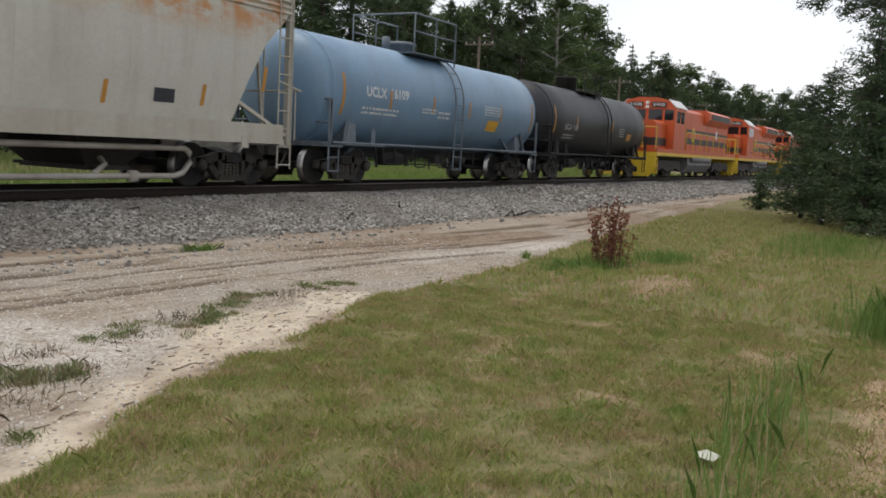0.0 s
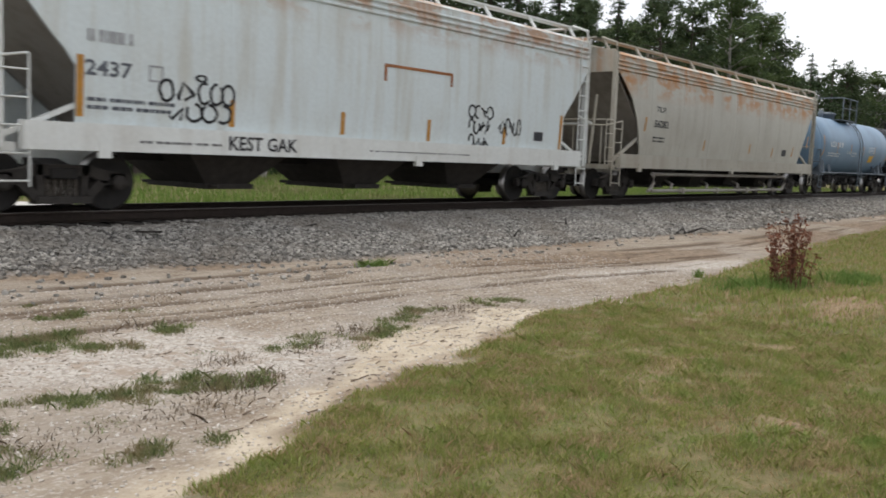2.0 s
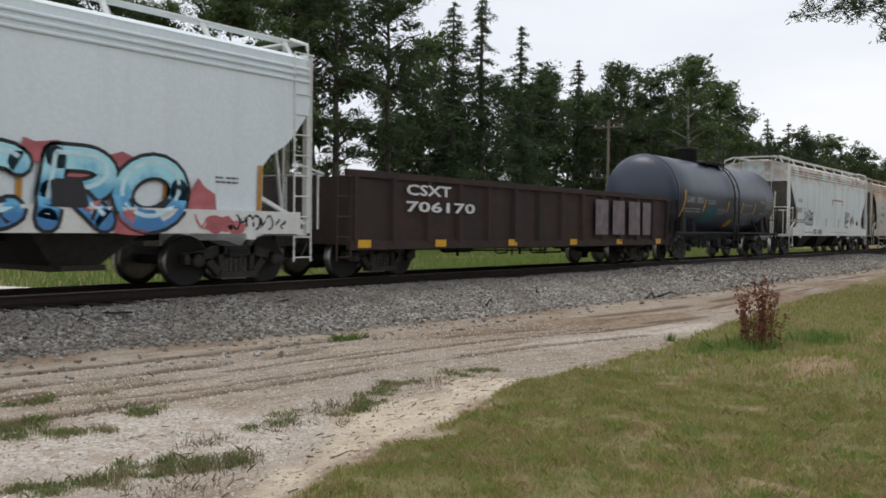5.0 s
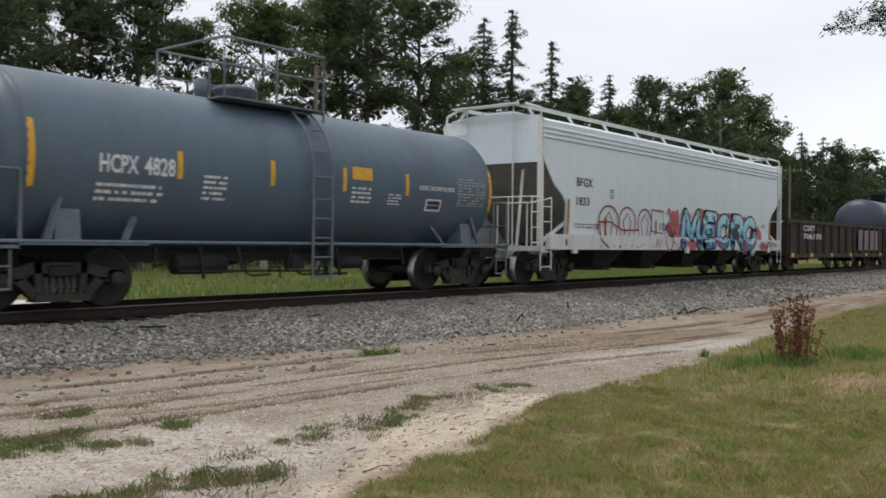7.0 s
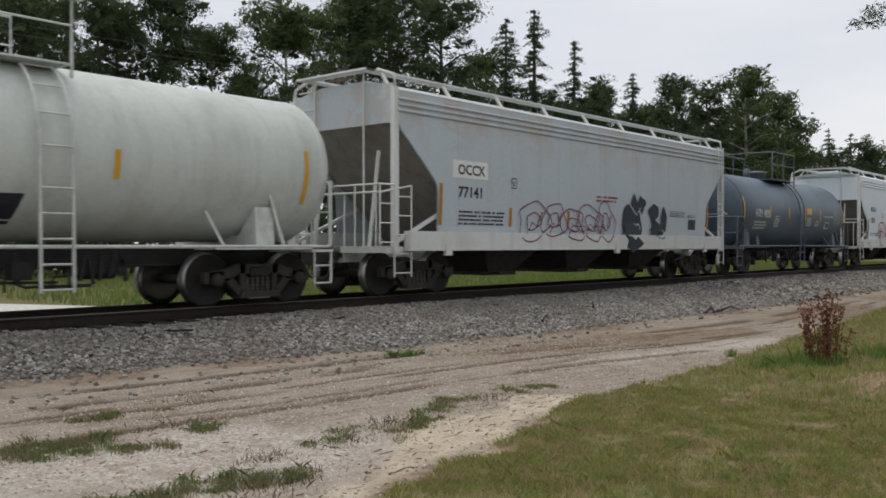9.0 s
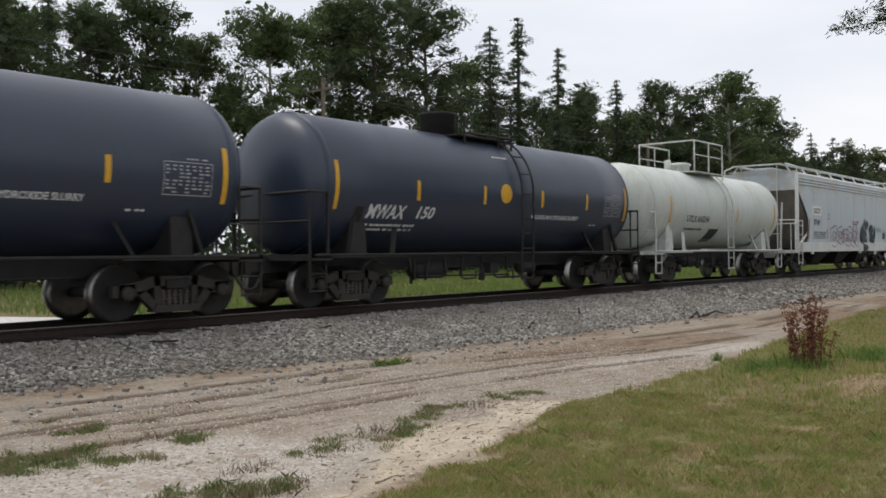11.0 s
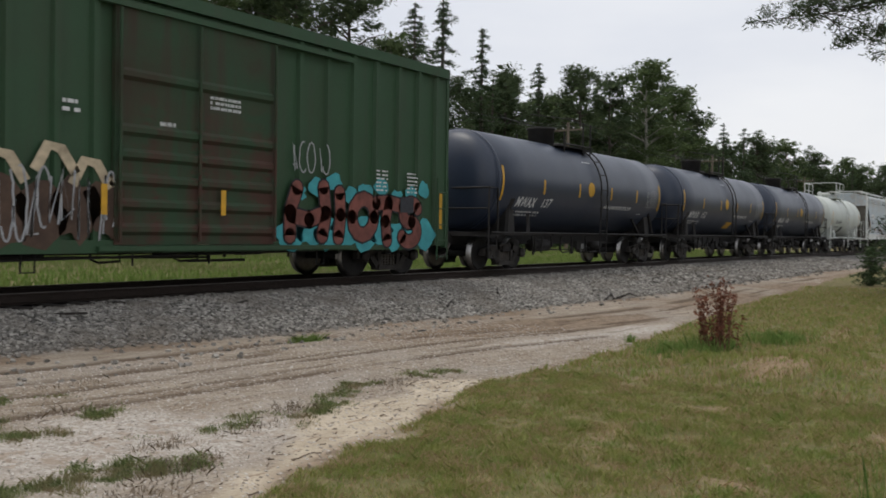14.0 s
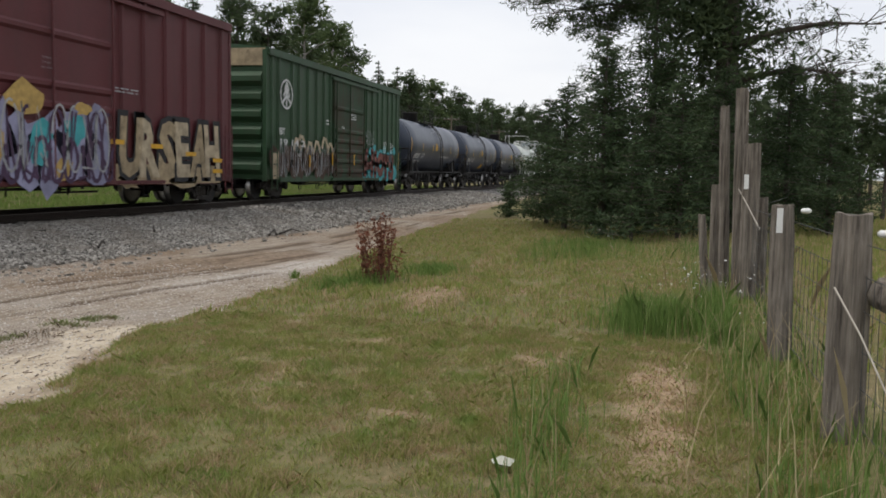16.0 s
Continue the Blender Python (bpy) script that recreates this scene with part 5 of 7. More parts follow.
def tank_car(name, s_mid, half, shell, R, zc, tr, paint_m, label, trim_m=None, platform="rails", decals=None, ladder_x=0.6, stripes=(), stripe_m=None, seed=1):
    """A tank car: half its coupled length, half the straight shell, radius and axis height, trucks at +-tr."""
    car = car_of(name, s_mid, label, "tank car")
    trim = trim_m or dark_m
    dep = 0.55 * R * 0.72
    Rh = R * 0.975
    prof = [(-shell - 0.03 - dep * math.cos(a), max(0.02, Rh * math.sin(a))) for a in [i * math.pi / 2 / 9 for i in range(10)]]
    prof += [(-shell - 0.025, Rh * 0.999), (-shell - 0.006, R * 0.997), (-shell, R)]
    prof += [(-shell + 2 * shell * i / 8, R) for i in range(1, 8)]
    prof += [(shell, R), (shell + 0.006, R * 0.997), (shell + 0.025, Rh * 0.999)]
    prof += [(shell + 0.03 + dep * math.sin(a), max(0.02, Rh * math.cos(a))) for a in [i * math.pi / 2 / 9 for i in range(10)]]
    tank = part("tank", Build().lathe(prof, "x", (0, 0, zc), 56), paint_m, car)
    for x in (-shell + 0.02, shell - 0.02):
        part("weld_ring", Build().lathe([(x - 0.03, R * 0.999), (x - 0.02, R + 0.006), (x + 0.02, R + 0.006), (x + 0.03, R * 0.999)], "x", (0, 0, zc), 56), paint_m, tank)
    part("sill", Build().box(-half + 0.5, half - 0.5, -0.22, 0.22, 0.70, 1.0), dark_m, car)
    for s in (-1, 1):
        b = Build().prism([(-1.25, 0.98), (1.25, 0.98), (1.2, zc - R * 0.55), (0.7, zc - R * 0.92), (-0.7, zc - R * 0.92), (-1.2, zc - R * 0.55)], "x", s * tr - 0.2, s * tr + 0.2)
        b.bar((s * (tr - 0.9), -1.28, 1.05), (s * (tr - 1.15), -1.12, zc - R * 0.62), 0.1, 0.05)
        b.bar((s * (tr + 0.35), -1.30, 1.05), (s * (tr + 0.1), -1.2, zc - R * 0.35), 0.1, 0.05)
        part("saddle", b, trim, car)
        e = s * (half - 0.62)
        b = Build().box(min(e, s * (tr - 1.2)), max(e, s * (tr - 1.2)), -1.48, -0.9, 0.98, 1.05).box(min(e, e - s * 0.5), max(e, e - s * 0.5), -1.48, 1.48, 0.93, 1.05)
        b.box(min(e, s * (tr - 1.2)), max(e, s * (tr - 1.2)), 0.9, 1.48, 0.98, 1.05)
        part("end_platform", b, trim, car)
        b = Build()
        xi = s * (shell + 0.1)
        for y in (-1.42, 1.42):
            b.tube([(xi, y, 1.05), (xi, y, zc - 0.25), (e, y, zc - 0.25)], 0.03, 6)
            b.tube([(e, y, 0.35), (e, y, zc - 0.25)], 0.025, 6)
            b.tube([(e - s * 0.4, y, 0.35), (e - s * 0.4, y, 1.0)], 0.02, 5)
            b.tube([(e, y, 0.36), (e - s * 0.4, y, 0.36)], 0.02, 5).tube([(e, y, 0.68), (e - s * 0.4, y, 0.68)], 0.02, 5)
        b.tube([(e, -1.42, zc - 0.25), (e, 1.42, zc - 0.25)], 0.03, 6).tube([(e, -1.42, zc - 0.8), (e, 1.42, zc - 0.8)], 0.022, 6)
        part("end_handrail", b, trim, car)
        truck(car, s * tr)
    for y in (-1.46, 1.46):
        part("side_rail", Build().tube([(-half + 0.7, y, 1.03), (half - 0.7, y, 1.03)], 0.032, 6), trim, car)
    # dome, platform and ladder
    top = zc + R
    b = Build().lathe([(top - 0.12, 0.36), (top + 0.18, 0.36), (top + 0.2, 0.42), (top + 0.26, 0.42), (top + 0.30, 0.3), (top + 0.33, 0.05)], "z", (ladder_x - 0.9, 0, 0), 18)
    b.lathe([(top + 0.0, 0.12), (top + 0.35, 0.12), (top + 0.38, 0.05)], "z", (ladder_x - 1.6, 0.1, 0), 10)
    if platform == "box":
        b = Build().lathe([(top - 0.12, 0.3), (top + 0.06, 0.3), (top + 0.1, 0.2), (top + 0.12, 0.05)], "z", (ladder_x - 0.45, 0, 0), 16)
    part("manway", b, trim, car)
    if platform == "box":
        part("valve_housing", Build().lathe([(top - 0.1, 0.42), (top + 0.42, 0.42), (top + 0.44, 0.46), (top + 0.50, 0.46), (top + 0.52, 0.2)], "z", (ladder_x - 1.55, 0, 0), 16), trim, car)
    px0, px1 = (ladder_x - 1.9, ladder_x + 0.45)
    yo, yi = (1.02, 0.45) if platform == "rails" else (0.86, 0.5)
    b = Build().box(px0, px1, -yo, -yi, top - 0.11, top - 0.08).box(px0, px1, yi, yo, top - 0.11, top - 0.08)
    for x in (px0 + 0.1, (px0 + px1) / 2, px1 - 0.1):
        b.bar((x, -yo, top - 0.10), (x, yo, top - 0.10), 0.05, 0.04)
    part("platform", b, trim if platform == "rails" else dark_m, car)
    b = Build()
    hh = 0.95 if platform == "rails" else 0.55
    for y in (-yo, yo):
        if platform == "rails":
            b.tube([(px0, y, top - 0.1), (px0, y, top + hh), (px1, y, top + hh), (px1, y, top - 0.3)], 0.028, 6)
            b.tube([((px0 + px1) / 2, y, top - 0.1), ((px0 + px1) / 2, y, top + hh)], 0.024, 6).tube([(px0, y, top + hh * 0.5), (px1, y, top + hh * 0.5)], 0.018, 5)
        else:
            for x in (px0 + 0.3, ladder_x - 0.27, ladder_x + 0.27):
                b.tube([(x, y, top - 0.35), (x, y, top + (0.75 if x > px0 + 1 else 0.35))], 0.03, 6)
            b.tube([(px0 + 0.3, y, top - 0.02), (px1, y, top - 0.02)], 0.03, 6)
            b.tube([(px0 - 1.3, y * 0.6, top + 0.72), (px0 + 0.3, y, top + 0.75), (px1 + 0.2, y, top + 0.70)], 0.016, 5)
    if platform == "rails":
        b.tube([(px0, -1.0, top + hh), (px0, 1.0, top + hh)], 0.026, 6)
    part("platform_rail", b, trim if platform == "rails" else dark_m, car)
    ang = [0.62 + i * 0.16 for i in range(11)]
    for s in (-1, 1):
        b = Build()
        for dx in (-0.24, 0.24):
            arc = [(ladder_x + dx, s * (R + 0.12) * math.sin(a), zc + (R + 0.12) * math.cos(a)) for a in ang if a < 1.75]
            b.tube(arc + [(ladder_x + dx, s * (R + 0.12), zc - 0.4), (ladder_x + dx, s * 1.5, 0.38)], 0.026, 6)
        for a in ang[::2]:
            if a < 1.75:
                y, z = s * (R + 0.12) * math.sin(a), zc + (R + 0.12) * math.cos(a)
                b.tube([(ladder_x - 0.24, y, z), (ladder_x + 0.24, y, z)], 0.018, 5)
        for z in np.arange(0.42, zc - 0.3, 0.36):
            b.tube([(ladder_x - 0.24, s * 1.5, z), (ladder_x + 0.24, s * 1.5, z)], 0.018, 5)
        part("ladder", b, trim if platform == "rails" else dark_m, car)
    part("outlet", Build().lathe([(0.62, 0.12), (0.7, 0.2), (0.9, 0.22), (zc - R + 0.06, 0.34)], "z", (ladder_x - 1.0, 0, 0), 14), dark_m, car)
    under_gear(car, tr - 1.5, seed)
    couplers(car, half)
    side = lambda z: -math.sqrt(max(0.01, R * R - min(abs(z - zc), R * 0.99) ** 2))
    for x, z0, z1 in stripes:
        Ink(side).rect(x - 0.05, x + 0.05, z0, z1).done("reflector", stripe_m or yellow_m, car, "yellow reflector strip")
    if decals:
        decals(car, lambda lift=0.006: Ink(side, lift))
    return car


# tank car paints
blue_m = paint("blue_tank_paint", (0.15, 0.25, 0.36), (0.10, 0.10, 0.10), 0.30, 0.42, 0, streak=0.25)
teal_m = paint("slate_blue_tank_paint", (0.075, 0.115, 0.155), (0.06, 0.06, 0.06), 0.4, 0.42, 0, streak=0.35)
navy_m = paint("dark_blue_tank_paint", (0.026, 0.037, 0.063), (0.032, 0.035, 0.045), 0.3, 0.36, 0, streak=0.3)
black_m = paint("black_tank_paint", (0.010, 0.011, 0.014), (0.018, 0.017, 0.016), 0.35, 0.5, 0, streak=0.3)
cream_m = paint("off_white_tank_paint", (0.56, 0.60, 0.56), (0.25, 0.22, 0.17), 0.3, 0.5, 0, streak=0.3)
trim_grey = plain("grey_blue_trim", (0.12, 0.145, 0.17), 0.6, 0.25, 6)

STR7 = lambda xs, hi=2.54, lo=2.10: [(x, lo if 0 < i < len(xs) - 1 else lo - 0.25, hi if 0 < i < len(xs) - 1 else hi + 0.27) for i, x in enumerate(xs)]


def black_marks(car, ink):
    ink().text("UCLX 1100", -4.6, -3.2, 1.95, 2.18).bars(-4.6, -3.4, 1.62, 1.84, 2, 1).bars(2.0, 2.7, 1.9, 2.3, 4, 2).done("lettering", grey_ink, car)
    ink().rect(3.2, 3.8, 1.75, 2.05).done("placard", orange_m, car)


def blue_marks(car, ink):
    ink().text("UCLX", -4.59, -3.67, 2.20, 2.46).text("16109", -3.44, -2.59, 2.22, 2.48).bars(-4.7, -3.0, 1.78, 2.0, 2, 3).bars(-1.8, -1.0, 1.95, 2.12, 2, 4).bars(-0.9, -0.2, 1.85, 2.1, 2, 5).bars(2.0, 3.2, 2.1, 2.42, 4, 6).done("lettering", white_ink, car)
    ink().rect(2.33, 3.1, 1.62, 1.95).done("placard", yellow_m, car)


def gamx_marks(car, ink):
    ink().text("GAMX", -4.60, -3.78, 2.10, 2.34).text("5801", -3.66, -3.02, 2.11, 2.35).bars(-4.6, -3.05, 1.78, 1.98, 2, 8).bars(-2.5, -1.7, 2.12, 2.3, 2, 9).bars(1.5, 2.5, 2.14, 2.24, 2, 10).bars(-1.3, -0.5, 1.75, 2.0, 4, 11).text("FRA A/P", 3.55, 4.1, 2.3, 2.42).done("lettering", grey_ink, car)
    ink().table(4.22, 5.15, 2.09, 2.6, 7, 6, 12).bars(4.4, 5.1, 1.85, 2.0, 2, 24, 0.5).rect(3.75, 4.1, 1.55, 1.6).rect(3.75, 4.1, 1.85, 1.9).rect(3.75, 3.79, 1.6, 1.85).rect(4.06, 4.1, 1.6, 1.85).done("data_panel", grey_ink, car)
    ink(0.008).scrawl(-3.1, -1.4, 1.42, 2.0, 9, 0.05, 5).scrawl(-2.5, -1.5, 1.6, 2.0, 5, 0.05, 6).done("graffiti", plain("teal_spray", (0.03, 0.19, 0.20), 0.7), car, "teal spray-can tag")
    ink(0.008).scrawl(1.43, 3.5, 1.36, 1.86, 11, 0.045, 7).done("graffiti", plain("pale_spray", (0.36, 0.36, 0.42), 0.7), car, "pale grey spray-can tag")
    ink().rect(0.40, 0.85, 1.28, 1.56).done("placard", yellow_m, car)


def hcpx_marks(car, ink):
    ink().text("HCPX", -4.39, -3.74, 2.08, 2.37).text("4828", -3.64, -3.08, 2.08, 2.37).bars(-4.42, -3.26, 1.66, 1.98, 3, 13).bars(-2.52, -2.05, 1.75, 2.2, 5, 14).bars(0.94, 1.5, 1.85, 2.2, 4, 15).bars(2.0, 2.4, 1.85, 2.1, 4, 16).text("LIQUID CALCIUM CHLORIDE", 2.95, 4.15, 2.19, 2.30).done("lettering", white_ink, car)
    ink().table(4.27, 5.3, 1.92, 2.46, 7, 6, 17).bars(4.3, 4.9, 2.5, 2.56, 1, 21).done("data_panel", grey_ink, car)
    ink().rect(0.94, 1.5, 2.30, 2.55).done("placard", yellow_m, car, "orange placard")
    ink().rect(3.2, 3.72, 1.76, 2.02).done("placard", white_ink, car)
    ink(0.009).rect(3.25, 3.67, 1.80, 1.98).done("placard", black_ink, car)


def mwax_marks(num):
    def marks(car, ink):
        ink().text("MWAX", -4.76, -3.66, 1.76, 2.04, 0.022, 0.06).text(num, -3.25, -2.73, 1.78, 2.04, 0.022, 0.06).bars(-4.8, -3.2, 1.52, 1.70, 2, 18, 0.5).text("MAGNESIUM HYDROXIDE SLURRY", 1.01, 3.2, 1.87, 1.98).bars(3.9, 4.3, 1.75, 1.82, 1, 19).bars(-0.4, 0.2, 3.3, 3.36, 1, 30).done("lettering", white_ink, car)
        ink().table(4.48, 5.40, 2.02, 2.56, 8, 7, 20).bars(4.9, 5.36, 2.60, 2.65, 1, 21).done("data_panel", grey_ink, car)
        ink().disc(-0.17, 2.44, 0.23).done("orange_dot", yellow_m, car, "round orange dot")
        if num == "152":
            ink().rect(0.55, 1.35, 1.38, 1.66, 0.2).done("placard", yellow_m, car)
        ink().rect(-5.1, -4.87, 1.68, 1.98).done("placard_holder", dark_m, car)
        b = Build()
        v, f = text_shape("MWAX " + num)
        lo, hi = v.min(0), v.max(0)
        u = (v - lo) / (hi - lo)
        hx = lambda y, z: -5.83 - 0.56 * math.sqrt(max(0, 1 - (y * y + (z - 2.45) ** 2) / 2.05)) - 0.012
        b.add([(hx(0.15 - a * 0.75, 2.72 + 0.13 * c), 0.15 - a * 0.75, 2.72 + 0.13 * c) for a, c in u], f)
        part("lettering", b, white_ink, car)
    return marks


def utlx_marks(car, ink):
    ink().text("UTLX 660244", -2.95, -1.2, 1.98, 2.2).bars(-2.9, -1.5, 1.72, 1.86, 1, 22).done("lettering", black_ink, car)
    ink().rect(-1.0, -0.2, 1.35, 1.78, 0.2).done("placard", black_ink, car)


tank_car("tank_car", 36.85, 6.75, 5.85, 1.40, 2.29, 4.9, black_m, "dull black tank car with small grey lettering", platform="box", decals=black_marks, ladder_x=0.3, stripes=STR7([-5.6, -3.3, 1.0, 5.6], 2.5, 2.05), stripe_m=orange_m, seed=2)
tank_car("tank_car", 23.35, 6.75, 5.95, 1.40, 2.29, 4.95, blue_m, "faded light blue tank car with white lettering", trim_grey, "rails", blue_marks, 0.1, STR7([-5.55, -3.45, -1.2, 1.0, 3.2, 5.7], 2.42, 1.95), orange_m, 3)
tank_car("tank_car", -26.15, 6.45, 5.35, 1.42, 2.43, 4.45, navy_m, "dark navy tank car with pale and teal spray tags", None, "box", gamx_marks, 0.25, STR7([-4.74, -2.78, -0.28, 1.36, 2.9, 5.33], 2.28, 1.83), yellow_m, 4)
tank_car("tank_car", -74.6, 6.75, 5.5, 1.40, 2.29, 4.8, teal_m, "slate blue tank car with white lettering and yellow reflectors", trim_grey, "rails", hcpx_marks, 0.05, STR7([-5.43, -2.99, -1.06, 0.73, 2.56, 5.5], 2.51, 2.06), yellow_m, 5)
tank_car("tank_car", -104.9, 6.05, 5.3, 1.36, 2.47, 4.05, cream_m, "off-white tank car with a caged platform on top", plain("white_trim", (0.55, 0.57, 0.54), 0.6, 0.2, 6), "rails", utlx_marks, 0.2, STR7([-4.2, 1.2, 4.9], 2.5, 2.05), yellow_m, 6)
for s_mid, num in ((-117.85, "150"), (-131.75, "152"), (-145.8, "137")):
    tank_car("tank_car", s_mid, 7.0, 5.83, 1.42, 2.47, 4.92, navy_m, "matt dark blue slurry tank car with an orange dot", None, "box", mwax_marks(num), 0.55, STR7([-5.66, -3.31, -1.0, 1.38, 3.53, 5.66], 2.58, 2.16), yellow_m, 7)


# ---- covered hoppers ----
def hopper_car(s_mid, half, h, tr, eave, body_m, sill_m, label, decals, curved, bays, ends, panel=3.15):
    """A covered hopper: half its coupled length, h half the side's length, trucks at +-tr, height of the eave."""
    car = car_of("hopper_car", s_mid, label, "hopper car")
    zs0 = 1.33
    if curved:
        def side(z):
            u = min(max((z - zs0) / (eave - zs0), 0), 1)
            return -(1.42 + 0.20 * math.sin(math.pi * (0.12 + 0.72 * u)))
    else:
        def side(z):
            u = min(max((z - zs0) / (eave - zs0), 0), 1)
            return -(1.52 + 0.07 * math.sin(math.pi * (0.1 + 0.75 * u)))
    zl = [zs0 + (eave - zs0) * i / 14 for i in range(15)]

    def inset(z):
        """How far the sheet's end stands in from the corner post."""
        return float(np.interp(z, [e[0] for e in ends], [e[1] for e in ends]))
    for s in (-1, 1):
        v, f = [], []
        nxs = 10
        for z in zl:
            for k in range(nxs + 1):
                v.append(((-1 + 2 * k / nxs) * (h - inset(z)), s * -side(z), z))
        n = nxs + 1
        f = [(i * n + k, i * n + k + 1, (i + 1) * n + k + 1, (i + 1) * n + k) for i in range(len(zl) - 1) for k in range(nxs)]
        b = Build().add(v, f, True)
        b.add([(x, y - s * 0.04, z) for x, y, z in v], f, True)
        part("side_sheet", b, body_m, car)
        part("side_sill", Build().prism([(-h + 0.35, 1.34), (-h + 0.35, 0.94), (h - 0.35, 0.94), (h - 0.35, 1.34)], "y", s * 1.50, s * 1.66), sill_m, car)
        for k in range(3):
            z = eave - 0.42 + k * 0.12
            part("roof_corrugation", Build().tube([(-h + 0.08, s * -side(z) * 1.005, z), (h - 0.08, s * -side(z) * 1.005, z)], 0.035, 6), body_m, car)
        for x in (-h + 1.55, -h + 8.6, h - 1.55):
            part("jacking_lug", Build().box(x - 0.1, x + 0.1, min(s * 1.6, s * 1.68), max(s * 1.6, s * 1.68), 0.84, 1.06), sill_m, car)
    b = Build().prism([(-1.56, eave - 0.02), (-1.2, eave + 0.14), (-0.6, eave + 0.24), (0.6, eave + 0.24), (1.2, eave + 0.14), (1.56, eave - 0.02)], "x", -h + 0.02, h - 0.02)
    part("roof", b, body_m, car)
    part("hatch", Build().box(-h + 0.4, h - 0.4, -0.4, 0.4, eave + 0.23, eave + 0.34), body_m, car, "long roof hatch")
    b = Build()
    for s in (-1, 1):
        b.box(-h - 0.25, h + 0.25, min(s * 0.78, s * 1.05), max(s * 0.78, s * 1.05), eave + 0.40, eave + 0.44)
        n = int(2 * h / 1.8)
        for k in range(n + 1):
            x = -h + 0.2 + (2 * h - 0.4) * k / n
            b.bar((x, s * 1.25, eave + 0.05), (x, s * 1.0, eave + 0.42), 0.10, 0.04)
    b.box(-h - 0.3, -h - 0.02, -1.05, 1.05, eave + 0.40, eave + 0.44).box(h + 0.02, h + 0.3, -1.05, 1.05, eave + 0.40, eave + 0.44)
    part("running_board", b, sill_m, car)
    for s in (-1, 1):
        part("end_sheet", Build().prism([(s * (h - 0.02), eave + 0.12), (s * (h - 0.02), panel), (s * (h - 0.06), panel), (s * (h - 0.06), eave + 0.12)], "y", -1.5, 1.5), body_m, car)
        part("slope_sheet", Build().prism([(s * (h - 0.05), panel + 0.02), (s * (h - 2.9), 1.1), (s * (h - 2.95), 1.15), (s * (h - 0.10), panel + 0.09)], "y", -1.48, 1.48), slope_m, car, "sloping end sheet with brown dirt and shade in its paint")
        b = Build()
        for y in (-1.52, 1.52):
            b.box(min(s * h, s * (h - 0.12)), max(s * h, s * (h - 0.12)), y - 0.06, y + 0.06, 0.95, eave + 0.05)
            b.bar((s * (h - 0.02), y * 0.55, 1.0), (s * (h - 0.3), y * 0.55, 3.0), 0.055)
            b.bar((s * (h - 0.05), y, 1.1), (s * (h - 1.9), y * 0.95, 1.9), 0.07)
        b.box(min(s * (half - 0.75), s * (h - 2.4)), max(s * (half - 0.75), s * (h - 2.4)), -0.25, 0.25, 0.7, 1.02)
        b.box(min(s * (half - 0.7), s * (h - 0.3)), max(s * (half - 0.7), s * (h - 0.3)), -1.52, 1.52, 0.90, 1.03)
        part("end_frame", b, sill_m, car)
        for y in (-1.6, 1.6):
            part("ladder", ladder_build(s * h - 0.03, s * h - s * 0.46, y, 0.42, 2.25 if s < 0 else eave + 0.1, 0.38), sill_m, car)
        b = Build()
        for y in (-1.4, -0.5, 0.5, 1.4):
            b.tube([(s * (h + 0.35), y, 1.03), (s * (h + 0.35), y, 2.1)], 0.02, 5)
        b.tube([(s * (h + 0.35), -1.55, 2.1), (s * (h + 0.35), 1.55, 2.1)], 0.024, 5).tube([(s * (h - 0.45), -1.6, 2.25), (s * (h + 0.35), -1.55, 2.1)], 0.02, 5)
        for y in (-0.75, 0.75):
            b.tube([(s * (h + 0.05), y, 1.0), (s * (h + 0.05), y, eave + 0.42)], 0.022, 5)
        for z in np.arange(1.3, eave + 0.2, 0.38):
            b.tube([(s * (h + 0.05), 0.75, z), (s * (h + 0.05), 1.25, z)], 0.018, 5)
        part("end_rail", b, sill_m, car)
        truck(car, s * tr)
    # a caged step beside the corner post, at the end that comes last
    b = ladder_build(-h - 0.44, -h - 0.02, -1.6, 1.03, 2.25, 0.38)
    b.tube([(-h - 0.44, -1.6, 2.25), (-h - 0.44, -0.2, 2.25)], 0.02, 5).tube([(-h - 0.44, -1.6, 2.25), (-h - 0.02, -1.6, 2.25)], 0.02, 5)
    b.tube([(-h - 0.44, -0.9, 1.03), (-h - 0.44, -0.9, 2.25)], 0.018, 5)
    part("step_cage", b, sill_m, car)
    for s in (-1, 1):
        for k in range(1, 8):
            x = -h + 2 * h * k / 8
            part("weld_seam", Build().tube([(x, s * (-side(z) - 0.004), z) for z in zl], 0.011, 4), body_m, car)
        for x in (-h + 0.06, h - 0.06):
            part("grab_rail", Build().tube([(x, s * 1.56, eave - 0.1), (x, s * 1.5, eave + 0.3), (x, s * 1.05, eave + 0.45)], 0.035, 6), sill_m, car)
    span = tr - 1.5
    w = 2 * span / bays
    for k in range(bays):
        x = -span + (k + 0.5) * w
        b = Build()
        t0, t1, z0, z1 = w * 0.43, w * 0.13, 1.3, 0.40
        v = [(x - t0, -1.45, z0), (x + t0, -1.45, z0), (x + t0, 1.45, z0), (x - t0, 1.45, z0), (x - t1, -0.8, z1), (x + t1, -0.8, z1), (x + t1, 0.8, z1), (x - t1, 0.8, z1)]
        b.add(v, [(0, 1, 5, 4), (1, 2, 6, 5), (2, 3, 7, 6), (3, 0, 4, 7), (4, 5, 6, 7)])
        b.box(x - t1 - 0.08, x + t1 + 0.08, -0.9, 0.9, 0.34, 0.43)
